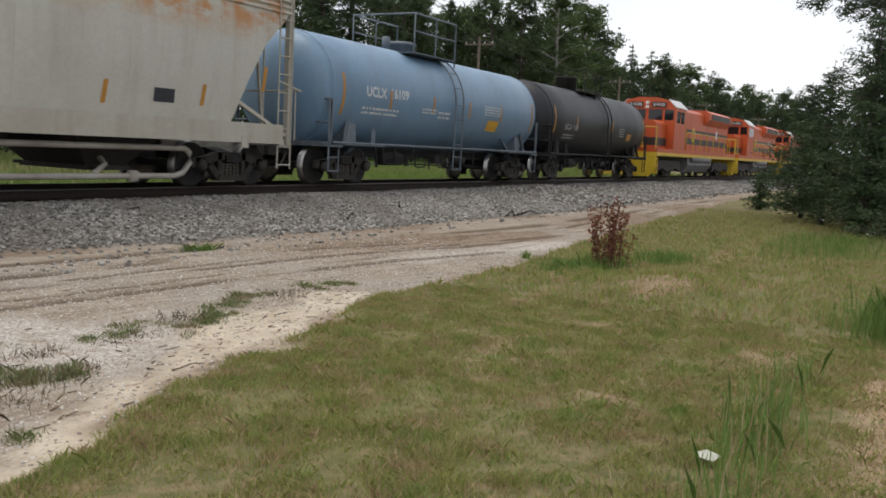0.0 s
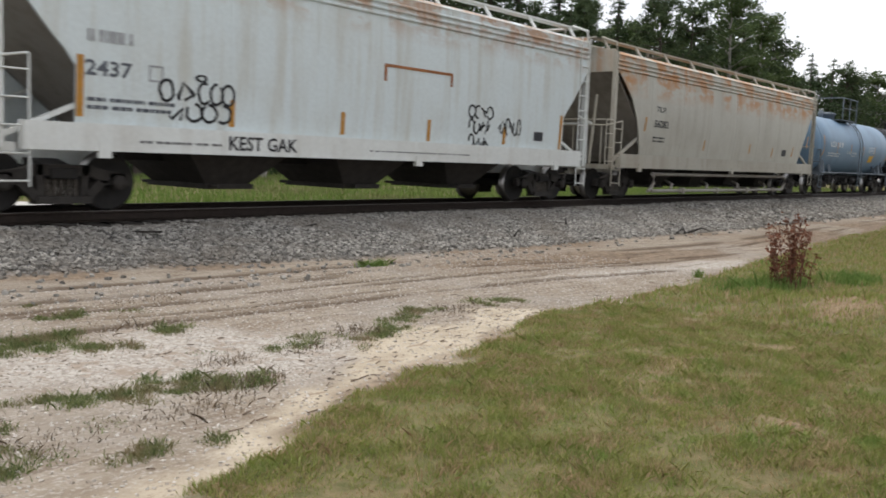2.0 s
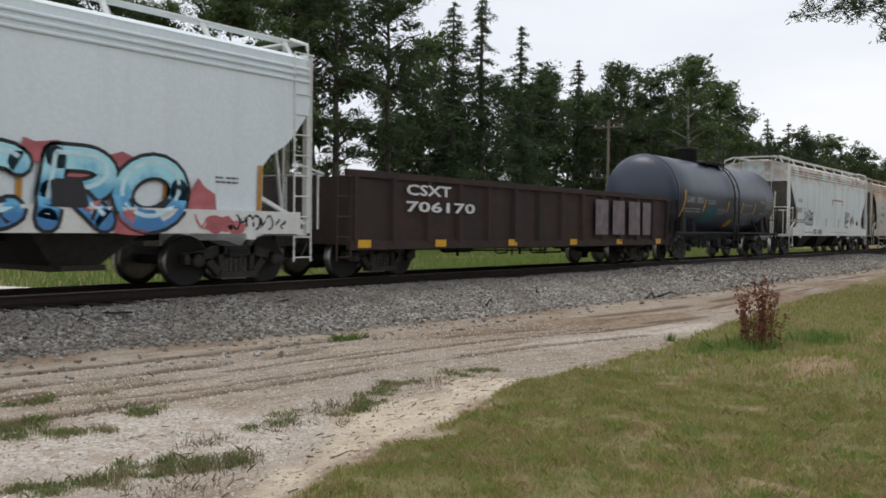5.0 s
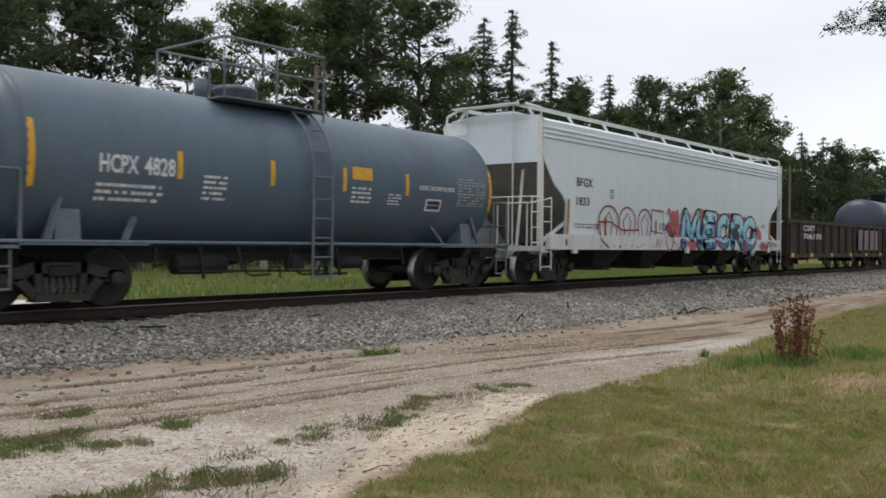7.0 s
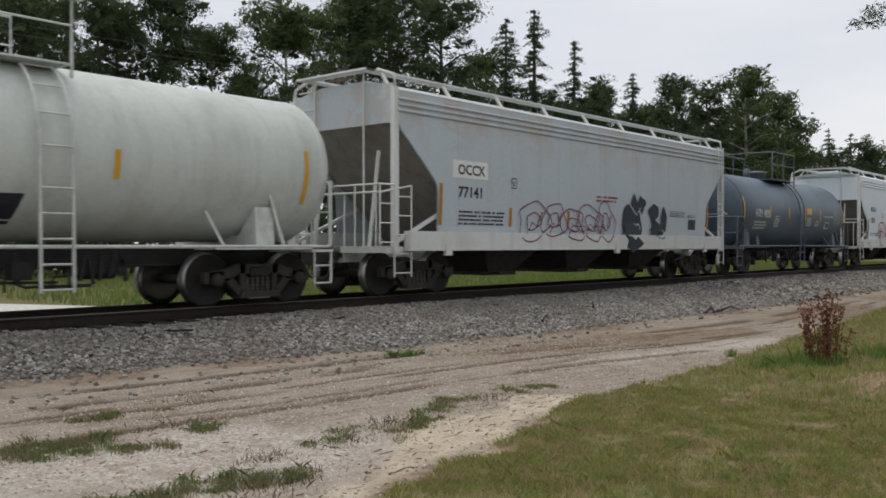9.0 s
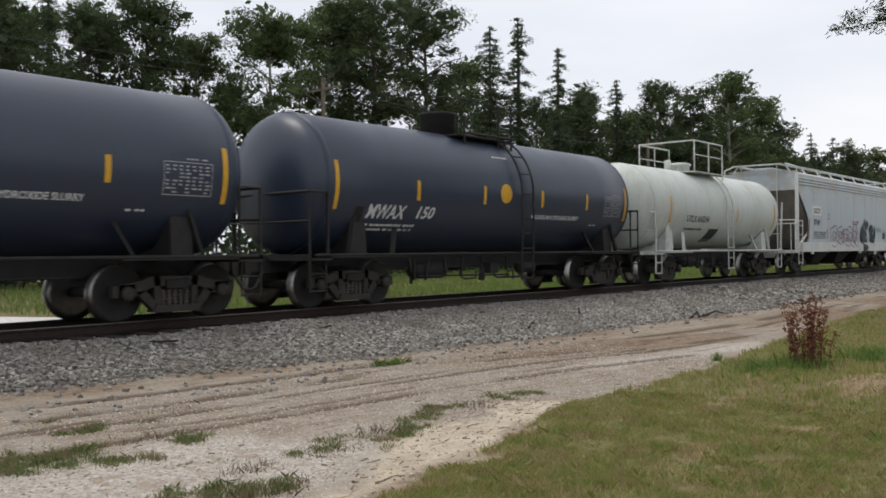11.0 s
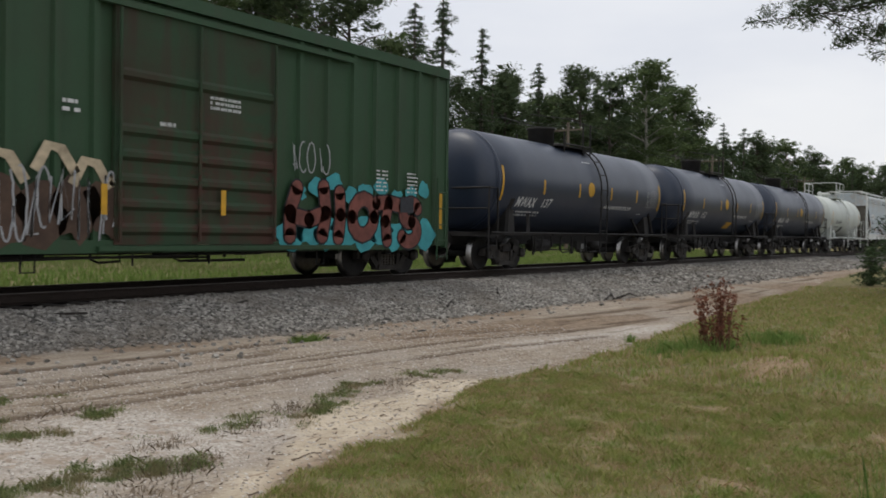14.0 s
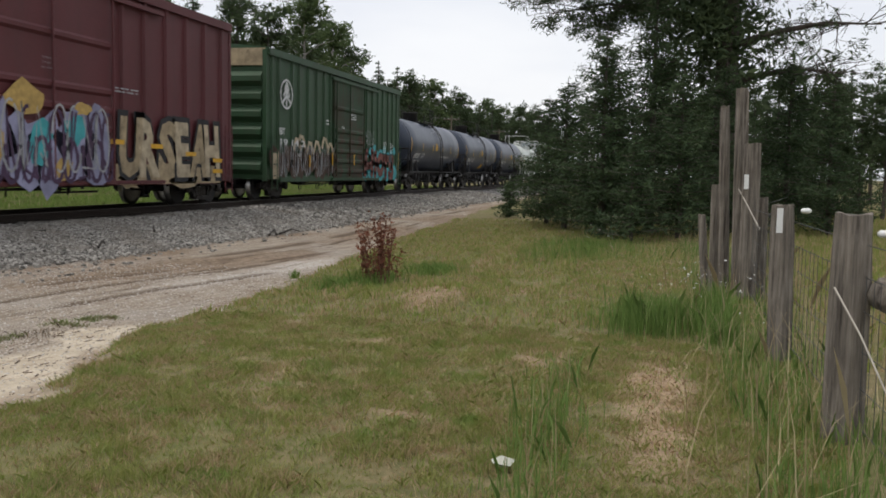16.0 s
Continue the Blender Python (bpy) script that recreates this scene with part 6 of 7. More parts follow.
        b.tube([(x - t1, -1.15, 0.40), (x - t1, 1.15, 0.40)], 0.035, 6)
        part("hopper_chute", b, iron_m, car)
    part("centre_sill", Build().box(-half + 0.7, half - 0.7, -0.2, 0.2, 0.80, 1.02), dark_m, car)
    couplers(car, half)
    decals(car, lambda lift=0.008: Ink(side, lift), lambda lift=0.008: Ink(lambda z: -1.66, lift))
    return car


tilx_m = paint("grey_beige_hopper_paint", (0.47, 0.46, 0.405), (0.22, 0.17, 0.11), 0.3, 0.55, 0.95, (2.9, 3.4), 0.25, rust_col=(0.42, 0.20, 0.07))
gccx_m = paint("white_hopper_rusted", (0.60, 0.66, 0.67), (0.36, 0.30, 0.2), 0.22, 0.55, 0.8, (3.3, 3.9), 0.4, rust_col=(0.36, 0.17, 0.06))
bfgx_m = paint("white_hopper_clean", (0.67, 0.75, 0.785), (0.48, 0.49, 0.42), 0.12, 0.5, 0, streak=0.15)
occx_m = paint("pale_grey_hopper_paint", (0.48, 0.545, 0.585), (0.38, 0.35, 0.27), 0.14, 0.55, 0.28, (2.9, 3.6), 0.2, rust_col=(0.44, 0.24, 0.08))
white_sill = paint("white_sill_paint", (0.66, 0.68, 0.66), (0.30, 0.24, 0.17), 0.22, 0.6, 0, streak=0.25)
# brown dirt and the shade under the hopper's end, both in the colour
slope_m = paint("dirty_shaded_slope_paint", (0.25, 0.23, 0.205), (0.10, 0.075, 0.055), 0.6, 0.75, 0, streak=0.5)
beige_sill = paint("beige_sill_paint", (0.42, 0.40, 0.34), (0.2, 0.15, 0.1), 0.4, 0.6, 0, streak=0.4)
spray_black = plain("black_spray", (0.015, 0.015, 0.018), 0.7, 0.2)
spray_red = plain("red_spray", (0.28, 0.03, 0.05), 0.7, 0.25)
spray_plum = plain("plum_spray", (0.22, 0.06, 0.10), 0.7, 0.25)


def tilx_marks(car, ink, sill):
    ink().text("TILX", -6.33, -5.69, 2.64, 2.80).text("56282", -6.40, -5.44, 2.18, 2.40).bars(-6.4, -5.6, 1.75, 1.95, 2, 31).done("lettering", black_ink, car)
    for x, z0, z1 in ((-7.0, 2.03, 2.45), (-2.6, 1.6, 1.95), (1.5, 1.6, 1.95), (6.2, 1.6, 2.0), (7.9, 2.0, 2.5), (3.9, 1.5, 1.9)):
        ink().rect(x - 0.05, x + 0.05, z0, z1, 0.1).done("reflector", orange_m, car, "faded orange reflector strip")
    ink().rect(5.0, 5.5, 1.6, 1.85).done("placard", black_ink, car)


def gccx_marks(car, ink, sill):
    ink().bars(-6.41, -5.63, 2.52, 2.70, 1, 32, 0.95).done("lettering", grey_ink, car, "faded lettering")
    ink().text("2437", -6.44, -5.68, 2.03, 2.26).bars(-6.4, -4.9, 1.55, 1.78, 2, 33).done("lettering", plain("dark_grey_lettering", (0.10, 0.11, 0.13), 0.6), car)
    for x, z0, z1 in ((-6.51, 1.43, 2.31), (-3.82, 1.41, 1.85), (-1.25, 1.40, 1.82), (1.27, 1.37, 1.82), (4.0, 1.4, 1.8), (6.45, 1.35, 2.21)):
        ink().rect(x - 0.055, x + 0.055, z0, z1).done("reflector", orange_m, car, "rusty orange reflector strip")
    ink(0.011).scrawl(-5.2, -3.8, 1.75, 2.08, 6, 0.05, 41).scrawl(-5.0, -3.85, 1.46, 1.74, 4, 0.05, 42).disc(-4.45, 2.15, 0.12, 0.06, 0.5).scrawl(2.6, 3.5, 1.95, 2.22, 4, 0.045, 43).scrawl(2.62, 3.4, 1.6, 1.92, 4, 0.045, 44).scrawl(2.65, 3.4, 1.25, 1.58, 4, 0.045, 45).scrawl(3.75, 4.65, 1.62, 2.0, 6, 0.04, 46).done("graffiti", spray_black, car, "black spray-can tags")
    sill().text("KEST GAK", -3.95, -2.46, 1.02, 1.26, 0.02).done("graffiti", spray_black, car, "black hand-sprayed letters")
    sill().bars(-5.6, -4.1, 1.08, 1.16, 1, 34).bars(-0.6, 2.6, 1.1, 1.15, 1, 35).done("lettering", plain("sill_lettering", (0.16, 0.16, 0.16), 0.6), car)
    ink().rect(-0.18, 1.95, 2.78, 2.84).rect(-0.18, -0.10, 2.5, 2.84).rect(1.90, 1.98, 2.55, 2.84).done("rust_scar", plain("bare_rust", (0.30, 0.12, 0.045), 0.85, 0.4), car, "rusty weld scar")
    ink().rect(5.25, 5.65, 1.53, 1.75).done("placard", black_ink, car)
    ink().rect(-5.4, -5.15, 2.02, 2.05).rect(-5.4, -5.15, 2.24, 2.27).rect(-5.4, -5.37, 2.05, 2.24).rect(-5.18, -5.15, 2.05, 2.24).done("mark_box", grey_ink, car)


def bfgx_marks(car, ink, sill):
    ink().text("BFGX", -7.14, -6.30, 2.62, 2.86).text("1833", -7.14, -6.45, 2.12, 2.35).done("lettering", black_ink, car)
    ink().bars(-7.17, -5.8, 1.52, 1.68, 2, 36, 0.45).bars(-2.2, -1.5, 1.55, 1.8, 4, 37, 0.4).bars(6.6, 7.1, 1.8, 1.95, 2, 38).done("lettering", MATS["dark_grey_lettering"], car)
    for x, z0, z1 in ((-7.54, 1.34, 2.27), (-5.52, 1.33, 1.85), (-2.39, 1.40, 1.85), (0.55, 1.4, 1.85), (3.2, 1.4, 1.85), (5.6, 1.4, 1.8), (7.57, 1.35, 2.15)):
        ink(0.024).rect(x - 0.05, x + 0.05, z0, z1).done("reflector", orange_m, car, "orange-brown reflector strip")
    flat = lambda lift: Ink(lambda z: -1.60 if z > 1.34 else -1.66, lift)
    # hollow red letters
    g = flat(0.010)
    for x, w, s in ((-5.4, 1.1, 1.0), (-4.3, 1.0, 1.0), (-3.2, 0.9, 0.95)):
        g.line([(x - w / 2, 1.0), (x - w / 2 + 0.1, 1.35)] + [(x - w / 2 * math.cos(k * math.pi / 8), 1.75 + 0.42 * s * math.sin(k * math.pi / 8)) for k in range(9)] + [(x + w / 2 - 0.1, 1.4), (x + w / 2, 1.0)], 0.05)
        g.line([(x - 0.2, 1.05), (x - 0.15, 1.4), (x - 0.25, 1.75), (x, 2.0), (x + 0.22, 1.75), (x + 0.1, 1.4), (x + 0.2, 1.02)], 0.045)
    g.line([(-2.75, 2.15), (-1.95, 2.13), (-1.95, 1.45), (-2.75, 1.5), (-2.75, 2.15)], 0.05).line([(-6.1, 1.65), (-5.9, 1.2), (-5.5, 1.0)], 0.05).line([(-6.0, 1.7), (-5.3, 1.72), (-4.6, 1.5), (-3.6, 1.52)], 0.045)
    g.disc(-1.6, 1.3, 0.28, 0.42, 0.84).line([(-2.6, 1.0), (-2.45, 1.25), (-2.35, 1.0), (-2.2, 1.25)], 0.035)
    g.done("graffiti", spray_red, car, "hollow dark red spray-painted letters")
    pink = flat(0.009)
    for i, (x, z, rx, rz) in enumerate(((-1.1, 1.95, 0.35, 0.3), (-0.9, 1.4, 0.45, 0.45), (-0.3, 2.0, 0.35, 0.25), (-1.45, 1.65, 0.2, 0.22), (0.9, 2.12, 0.5, 0.2), (2.3, 2.0, 0.6, 0.25), (3.5, 2.1, 0.4, 0.2), (4.7, 2.0, 0.4, 0.2), (6.3, 1.4, 0.3, 0.4), (6.6, 1.1, 0.3, 0.18), (5.0, 1.1, 0.6, 0.2), (2.6, 1.2, 0.5, 0.2), (-1.55, 2.15, 0.12, 0.1), (7.0, 1.05, 0.2, 0.12), (4.0, 1.6, 0.5, 0.4), (0.0, 1.1, 0.5, 0.2))):
        pink.blob(x, z, rx, rz, 50 + i)
    pink.done("graffiti", plain("pink_red_spray", (0.42, 0.12, 0.13), 0.7, 0.35, 4), car, "ragged pink-red background cloud")
    ll = [("M", -0.75, 0.95, 1.0, 2.22), ("E", 0.95, 2.20, 1.02, 2.20), ("C", 2.15, 3.45, 1.02, 2.14), ("R", 3.40, 4.75, 1.0, 2.16), ("O", 4.60, 6.05, 1.0, 2.12)]
    gm_, nd, ln, bs = nodes("blue_fade_spray")
    tc = nd.new("ShaderNodeTexCoord").outputs["Object"]
    sp = nd.new("ShaderNodeSeparateXYZ")
    ln.new(tc, sp.inputs[0])
    wob = mathn(nd, ln, "ADD", sp.outputs[2], mathn(nd, ln, "MULTIPLY", noise_node(nd, ln, tc, 2.5, 3), 1.3))
    rp = nd.new("ShaderNodeValToRGB")
    rp.color_ramp.interpolation = "EASE"
    rp.color_ramp.elements[0].position, rp.color_ramp.elements[0].color = 0.20, (0.05, 0.19, 0.42, 1)
    rp.color_ramp.elements[1].position, rp.color_ramp.elements[1].color = 0.85, (0.36, 0.68, 0.76, 1)
    el = rp.color_ramp.elements.new(0.5)
    el.color = (0.11, 0.38, 0.58, 1)
    mr = nd.new("ShaderNodeMapRange")
    mr.inputs[1].default_value, mr.inputs[2].default_value = 1.55, 2.85
    ln.new(wob, mr.inputs[0])
    ln.new(mr.outputs[0], rp.inputs[0])
    ln.new(rp.outputs[0], bs.inputs["Base Color"])
    bs.inputs["Roughness"].default_value = 0.6
    hi_m = plain("pale_blue_spray", (0.50, 0.70, 0.76), 0.6, 0.15)
    arc = lambda cx, cz, rx, rz, a0, a1, n=14: [(cx + rx * math.cos(a0 + (a1 - a0) * k / n), cz + rz * math.sin(a0 + (a1 - a0) * k / n)) for k in range(n + 1)]
    shapes = {"M": [[(0.05, 0), (0.14, 1), (0.50, 0.28), (0.86, 1), (0.95, 0)]], "E": [[(0.1, 0), (0.1, 1)], [(0.1, 1), (0.95, 0.98)], [(0.1, 0.52), (0.75, 0.54)], [(0.1, 0.0), (0.95, 0.03)]],
              "C": [arc(0.55, 0.5, 0.45, 0.5, 0.9, 5.4)], "R": [[(0.1, 0), (0.1, 1)], [(0.1, 1)] + arc(0.5, 0.72, 0.42, 0.28, 1.57, -1.57) + [(0.1, 0.45)], [(0.45, 0.45), (0.95, 0.0)]], "O": [arc(0.5, 0.5, 0.45, 0.5, 0, 6.5, 20)]}
    for ch, x0, x1, z0, z1 in ll:
        for lift, w, mat, lab in ((0.013, 0.45, spray_black, "black outline of a block letter"), (0.018, 0.33, gm_, "blue fading block letter"), (0.022, 0.07, hi_m, "pale blue highlight")):
            k = flat(lift)
            for stroke in shapes[ch]:
                pts = []
                for a, c in zip(stroke[:-1], stroke[1:]):
                    n = 6 if len(stroke) < 8 else 1
                    pts += [(a[0] + (c[0] - a[0]) * q / n, a[1] + (c[1] - a[1]) * q / n) for q in range(n)]
                pts.append(stroke[-1])
                sx, sz = x0 + 0.14, x1 - 0.16
                up = 0.07 if w < 0.1 else 0.0
                pts = [(sx + (sz - sx) * u + 0.16 * (v - 0.5), z0 + 0.14 + (z1 - z0 - 0.26) * v + up) for u, v in pts]
                k.line(pts, w)
                if w > 0.1:
                    for p in [pts[0], pts[-1]] + ([pts[6 * q] for q in range(1, len(stroke) - 1)] if len(stroke) < 8 else []):
                        k.disc(p[0], p[1], w / 2, None, 0.0, 10)
            k.done("graffiti", mat, car, lab)
    sill(0.012).scrawl(6.9, 8.1, 1.02, 1.26, 8, 0.035, 61).scrawl(-1.5, -1.15, 1.3, 1.5, 2, 0.04, 62).done("graffiti", spray_black, car, "small black tag")
    ink().rect(-5.32, -5.1, 2.38, 2.40).rect(-5.32, -5.1, 2.6, 2.62).rect(-5.32, -5.3, 2.4, 2.6).rect(-5.12, -5.1, 2.4, 2.6).text("C", -5.25, -5.17, 2.44, 2.56).done("mark_box", black_ink, car)
    sill().disc(-7.75, 1.13, 0.05, 0.1).done("slot", black_ink, car)


def occx_marks(car, ink, sill):
    ink(0.006).rect(-6.05, -4.84, 2.5, 2.88).done("nameplate", plain("white_plate", (0.75, 0.75, 0.73), 0.5, 0.06), car)
    ink(0.011).text("OCCX", -5.88, -4.95, 2.57, 2.80).text("77141", -5.86, -5.05, 2.08, 2.32).bars(-5.83, -4.2, 1.5, 1.84, 4, 71, 0.5).bars(4.0, 5.0, 1.9, 2.1, 4, 72, 0.4).bars(5.2, 5.7, 1.9, 2.0, 2, 73, 0.4).done("lettering", black_ink, car)
    ink().bars(-0.2, 0.9, 2.2, 2.4, 2, 74, 0.5).done("lettering", spray_red, car)
    for x, z0, z1 in ((-6.43, 1.48, 2.36), (-3.96, 1.48, 1.91), (-1.52, 1.5, 1.9), (1.3, 1.5, 1.9), (3.75, 1.48, 1.9), (6.6, 1.55, 2.33)):
        ink().rect(x - 0.055, x + 0.055, z0, z1).done("reflector", orange_m, car, "orange-brown reflector strip")
    flat = lambda lift: Ink(lambda z: -1.60 if z > 1.34 else -1.66, lift)
    g = flat(0.010)
    for i, (x, w) in enumerate(((-3.1, 1.15), (-2.2, 0.95), (-1.35, 0.9), (-0.5, 1.05), (0.25, 0.8))):
        for k, (rx, rz) in enumerate(((0.56, 0.46), (0.26, 0.20))):
            g.line([(x + w * rx * (1 + 0.22 * math.cos(3 * a * math.tau / 24 + i * 1.7)) * math.cos(a * math.tau / 24), 1.62 + 0.06 * math.sin(i * 2.1) + rz * (1 + 0.20 * math.sin(2 * a * math.tau / 24 + i)) * math.sin(a * math.tau / 24)) for a in range(25)], 0.034)
        g.line([(x - w * 0.3, 1.32), (x - w * 0.05, 1.6), (x + w * 0.12, 1.5), (x + w * 0.34, 1.86)], 0.03)
    g.scrawl(-1.4, 0.2, 1.4, 1.55, 5, 0.025, 75)
    g.done("graffiti", spray_plum, car, "looping plum spray-painted letters")
    flat(0.012).blob(1.7, 1.7, 0.55, 0.75, 76).blob(1.7, 1.1, 0.5, 0.25, 77).blob(2.2, 2.2, 0.25, 0.25, 78).blob(3.0, 2.0, 0.35, 0.28, 79).blob(3.05, 1.5, 0.30, 0.26, 80).blob(3.55, 1.8, 0.2, 0.35, 81).blob(3.3, 1.35, 0.25, 0.15, 82).done("graffiti", plain("blue_black_spray", (0.025, 0.035, 0.045), 0.7), car, "two dark bubble letters")
    flat(0.015).scrawl(1.4, 2.1, 1.35, 1.65, 3, 0.03, 83).line([(1.5, 2.2), (1.9, 1.9), (2.15, 2.1)], 0.03).done("graffiti", white_ink, car, "white inner lines")
    ink().rect(5.25, 5.74, 1.53, 1.84).done("placard", black_ink, car)
    ink().rect(-3.96, -3.74, 2.36, 2.38).rect(-3.96, -3.74, 2.58, 2.6).rect(-3.96, -3.94, 2.38, 2.58).rect(-3.76, -3.74, 2.38, 2.58).text("C", -3.9, -3.8, 2.42, 2.52).done("mark_box", black_ink, car)


tilx = hopper_car(6.75, 9.65, 8.85, 7.6, 4.10, tilx_m, beige_sill, "grey-beige covered hopper with rust blooms under the roof", tilx_marks, True, 4, ((1.3, 1.8), (2.2, 1.4), (2.92, 0.95), (3.69, 0.1)), 3.6)
pipe_m = paint("pale_pipe_paint", (0.36, 0.34, 0.30), (0.14, 0.10, 0.07), 0.5, 0.6, 0, streak=0.4)
for z, x0, x1 in ((0.78, -5.9, 5.95), (0.26, -5.9, 5.7)):
    part("discharge_pipe", Build().tube([(x0, -1.38, z), (0, -1.38, z), (x1, -1.38, z)], 0.055, 10), pipe_m, tilx, "long pale air pipe under the sill")
for x in (-5.9, 5.95):
    part("pipe_bend", Build().tube([(x, -1.38, 0.78), (x + 0.12, -1.38, 0.70), (x + 0.14, -1.38, 0.52), (x - 0.05, -1.38, 0.32), (x - 0.25, -1.38, 0.26)], 0.055, 8), pipe_m, tilx)
for x in (-4.2, -1.4, 1.4, 4.2):
    part("pipe_valve", Build().tube([(x - 0.35, -1.38, 0.30), (x, -1.25, 0.46), (x + 0.1, -1.0, 0.56)], 0.05, 8).lathe([(0.16, 0.08), (0.18, 0.11), (0.34, 0.11), (0.36, 0.08)], "z", (x + 0.5, -1.38, 0), 10), pipe_m, tilx)
hopper_car(-11.3, 8.4, 7.72, 6.5, 4.19, gccx_m, white_sill, "white covered hopper with rust streaks and black tags", gccx_marks, False, 3, ((1.3, 1.15), (2.2, 1.15), (2.6, 0.75), (3.4, 0.1), (3.6, 0.06)), 3.47)
hopper_car(-58.35, 9.5, 8.85, 7.5, 4.21, bfgx_m, white_sill, "white covered hopper with a large blue and pink graffiti", bfgx_marks, False, 4, ((1.3, 1.2), (2.25, 1.2), (2.6, 0.6), (3.16, 0.13), (3.3, 0.06)), 3.15)
hopper_car(-90.1, 8.7, 7.82, 6.55, 4.16, occx_m, white_sill, "pale grey covered hopper with plum and black graffiti", occx_marks, False, 3, ((1.3, 1.33), (2.3, 1.3), (2.6, 1.0), (3.45, 0.08)), 3.5)


# ---- gondola ----
gon_m = paint("rusty_brown_gondola_paint", (0.022, 0.014, 0.012), (0.042, 0.024, 0.017), 0.6, 0.75, 0.5, (0.2, 0.6), 0.5, rust_col=(0.055, 0.024, 0.014))
gon = car_of("gondola_car", -40.65, "rusty dark brown open gondola with white lettering", "gondola car")
b = Build().box(-7.75, 8.0, -1.5, -1.44, 0.72, 2.1).box(-7.75, 8.0, 1.44, 1.5, 0.72, 2.1).box(-7.75, -7.69, -1.44, 1.44, 0.72, 2.1).box(7.94, 8.0, -1.44, 1.44, 0.72, 2.1).box(-7.69, 7.94, -1.44, 1.44, 0.9, 0.98)
part("body", b, gon_m, gon)
for s in (-1, 1):
    part("top_chord", Build().box(-7.8, 8.05, s * 1.5 - 0.07, s * 1.5 + 0.07, 2.1, 2.24), gon_m, gon)
    part("side_sill", Build().box(-7.75, 8.0, s * 1.52 - 0.06, s * 1.52 + 0.06, 0.62, 0.80), gon_m, gon)
    for k in range(14):
        x = -7.6 + k * (15.45 / 13)
        part("rib", Build().prism([(x - 0.09, s * 1.49), (x + 0.09, s * 1.49), (x + 0.05, s * 1.60), (x - 0.05, s * 1.60)], "z", 0.75, 2.12), gon_m, gon)
    truck(gon, s * 6.3 + 0.1)
    part("end_ladder", ladder_build(s * 7.9 - 0.3, s * 7.9 + 0.1, -1.63, 0.4, 2.1, 0.4), gon_m, gon)
part("centre_sill", Build().box(-7.6, 7.9, -0.3, 0.3, 0.55, 0.9), dark_m, gon)
under_gear(gon, 4.6, 9)
couplers(gon, 8.15)
gs = lambda lift=0.008: Ink(lambda z: -1.5, lift)
gs(0.11).text("CSXT", -6.05, -4.45, 1.78, 2.02).text("706170", -6.05, -3.5, 1.42, 1.66).done("lettering", white_ink, gon)
gs(0.105).rect(2.6, 3.4, 0.95, 1.98).rect(3.7, 4.5, 0.95, 1.98).rect(4.8, 5.6, 0.95, 1.98).rect(5.8, 6.4, 0.95, 1.98).done("graffiti", plain("faded_mauve_spray", (0.20, 0.16, 0.17), 0.8, 0.4, 3), gon, "faded mauve graffiti panel")
for x in (-7.35, -4.8, -1.8, 1.33, 4.2, 7.06):
    gs(0.09).rect(x - 0.2, x + 0.2, 0.66, 0.82).done("reflector", yellow_m, gon, "yellow reflector square")

# ---- boxcars ----
green_m = paint("dark_green_boxcar_paint", (0.022, 0.066, 0.026), (0.040, 0.034, 0.022), 0.3, 0.6, 0.0, (0.0, 1.0), 0.35)
maroon_m = paint("maroon_boxcar_paint", (0.10, 0.020, 0.024), (0.05, 0.022, 0.02), 0.35, 0.6, 0.0, (0.0, 1.0), 0.3)
rusty_m = paint("rusted_door_paint", (0.022, 0.056, 0.024), (0.046, 0.023, 0.015), 0.9, 0.75, 1.0, (3.6, 2.2), 0.8, rust_col=(0.06, 0.026, 0.016))


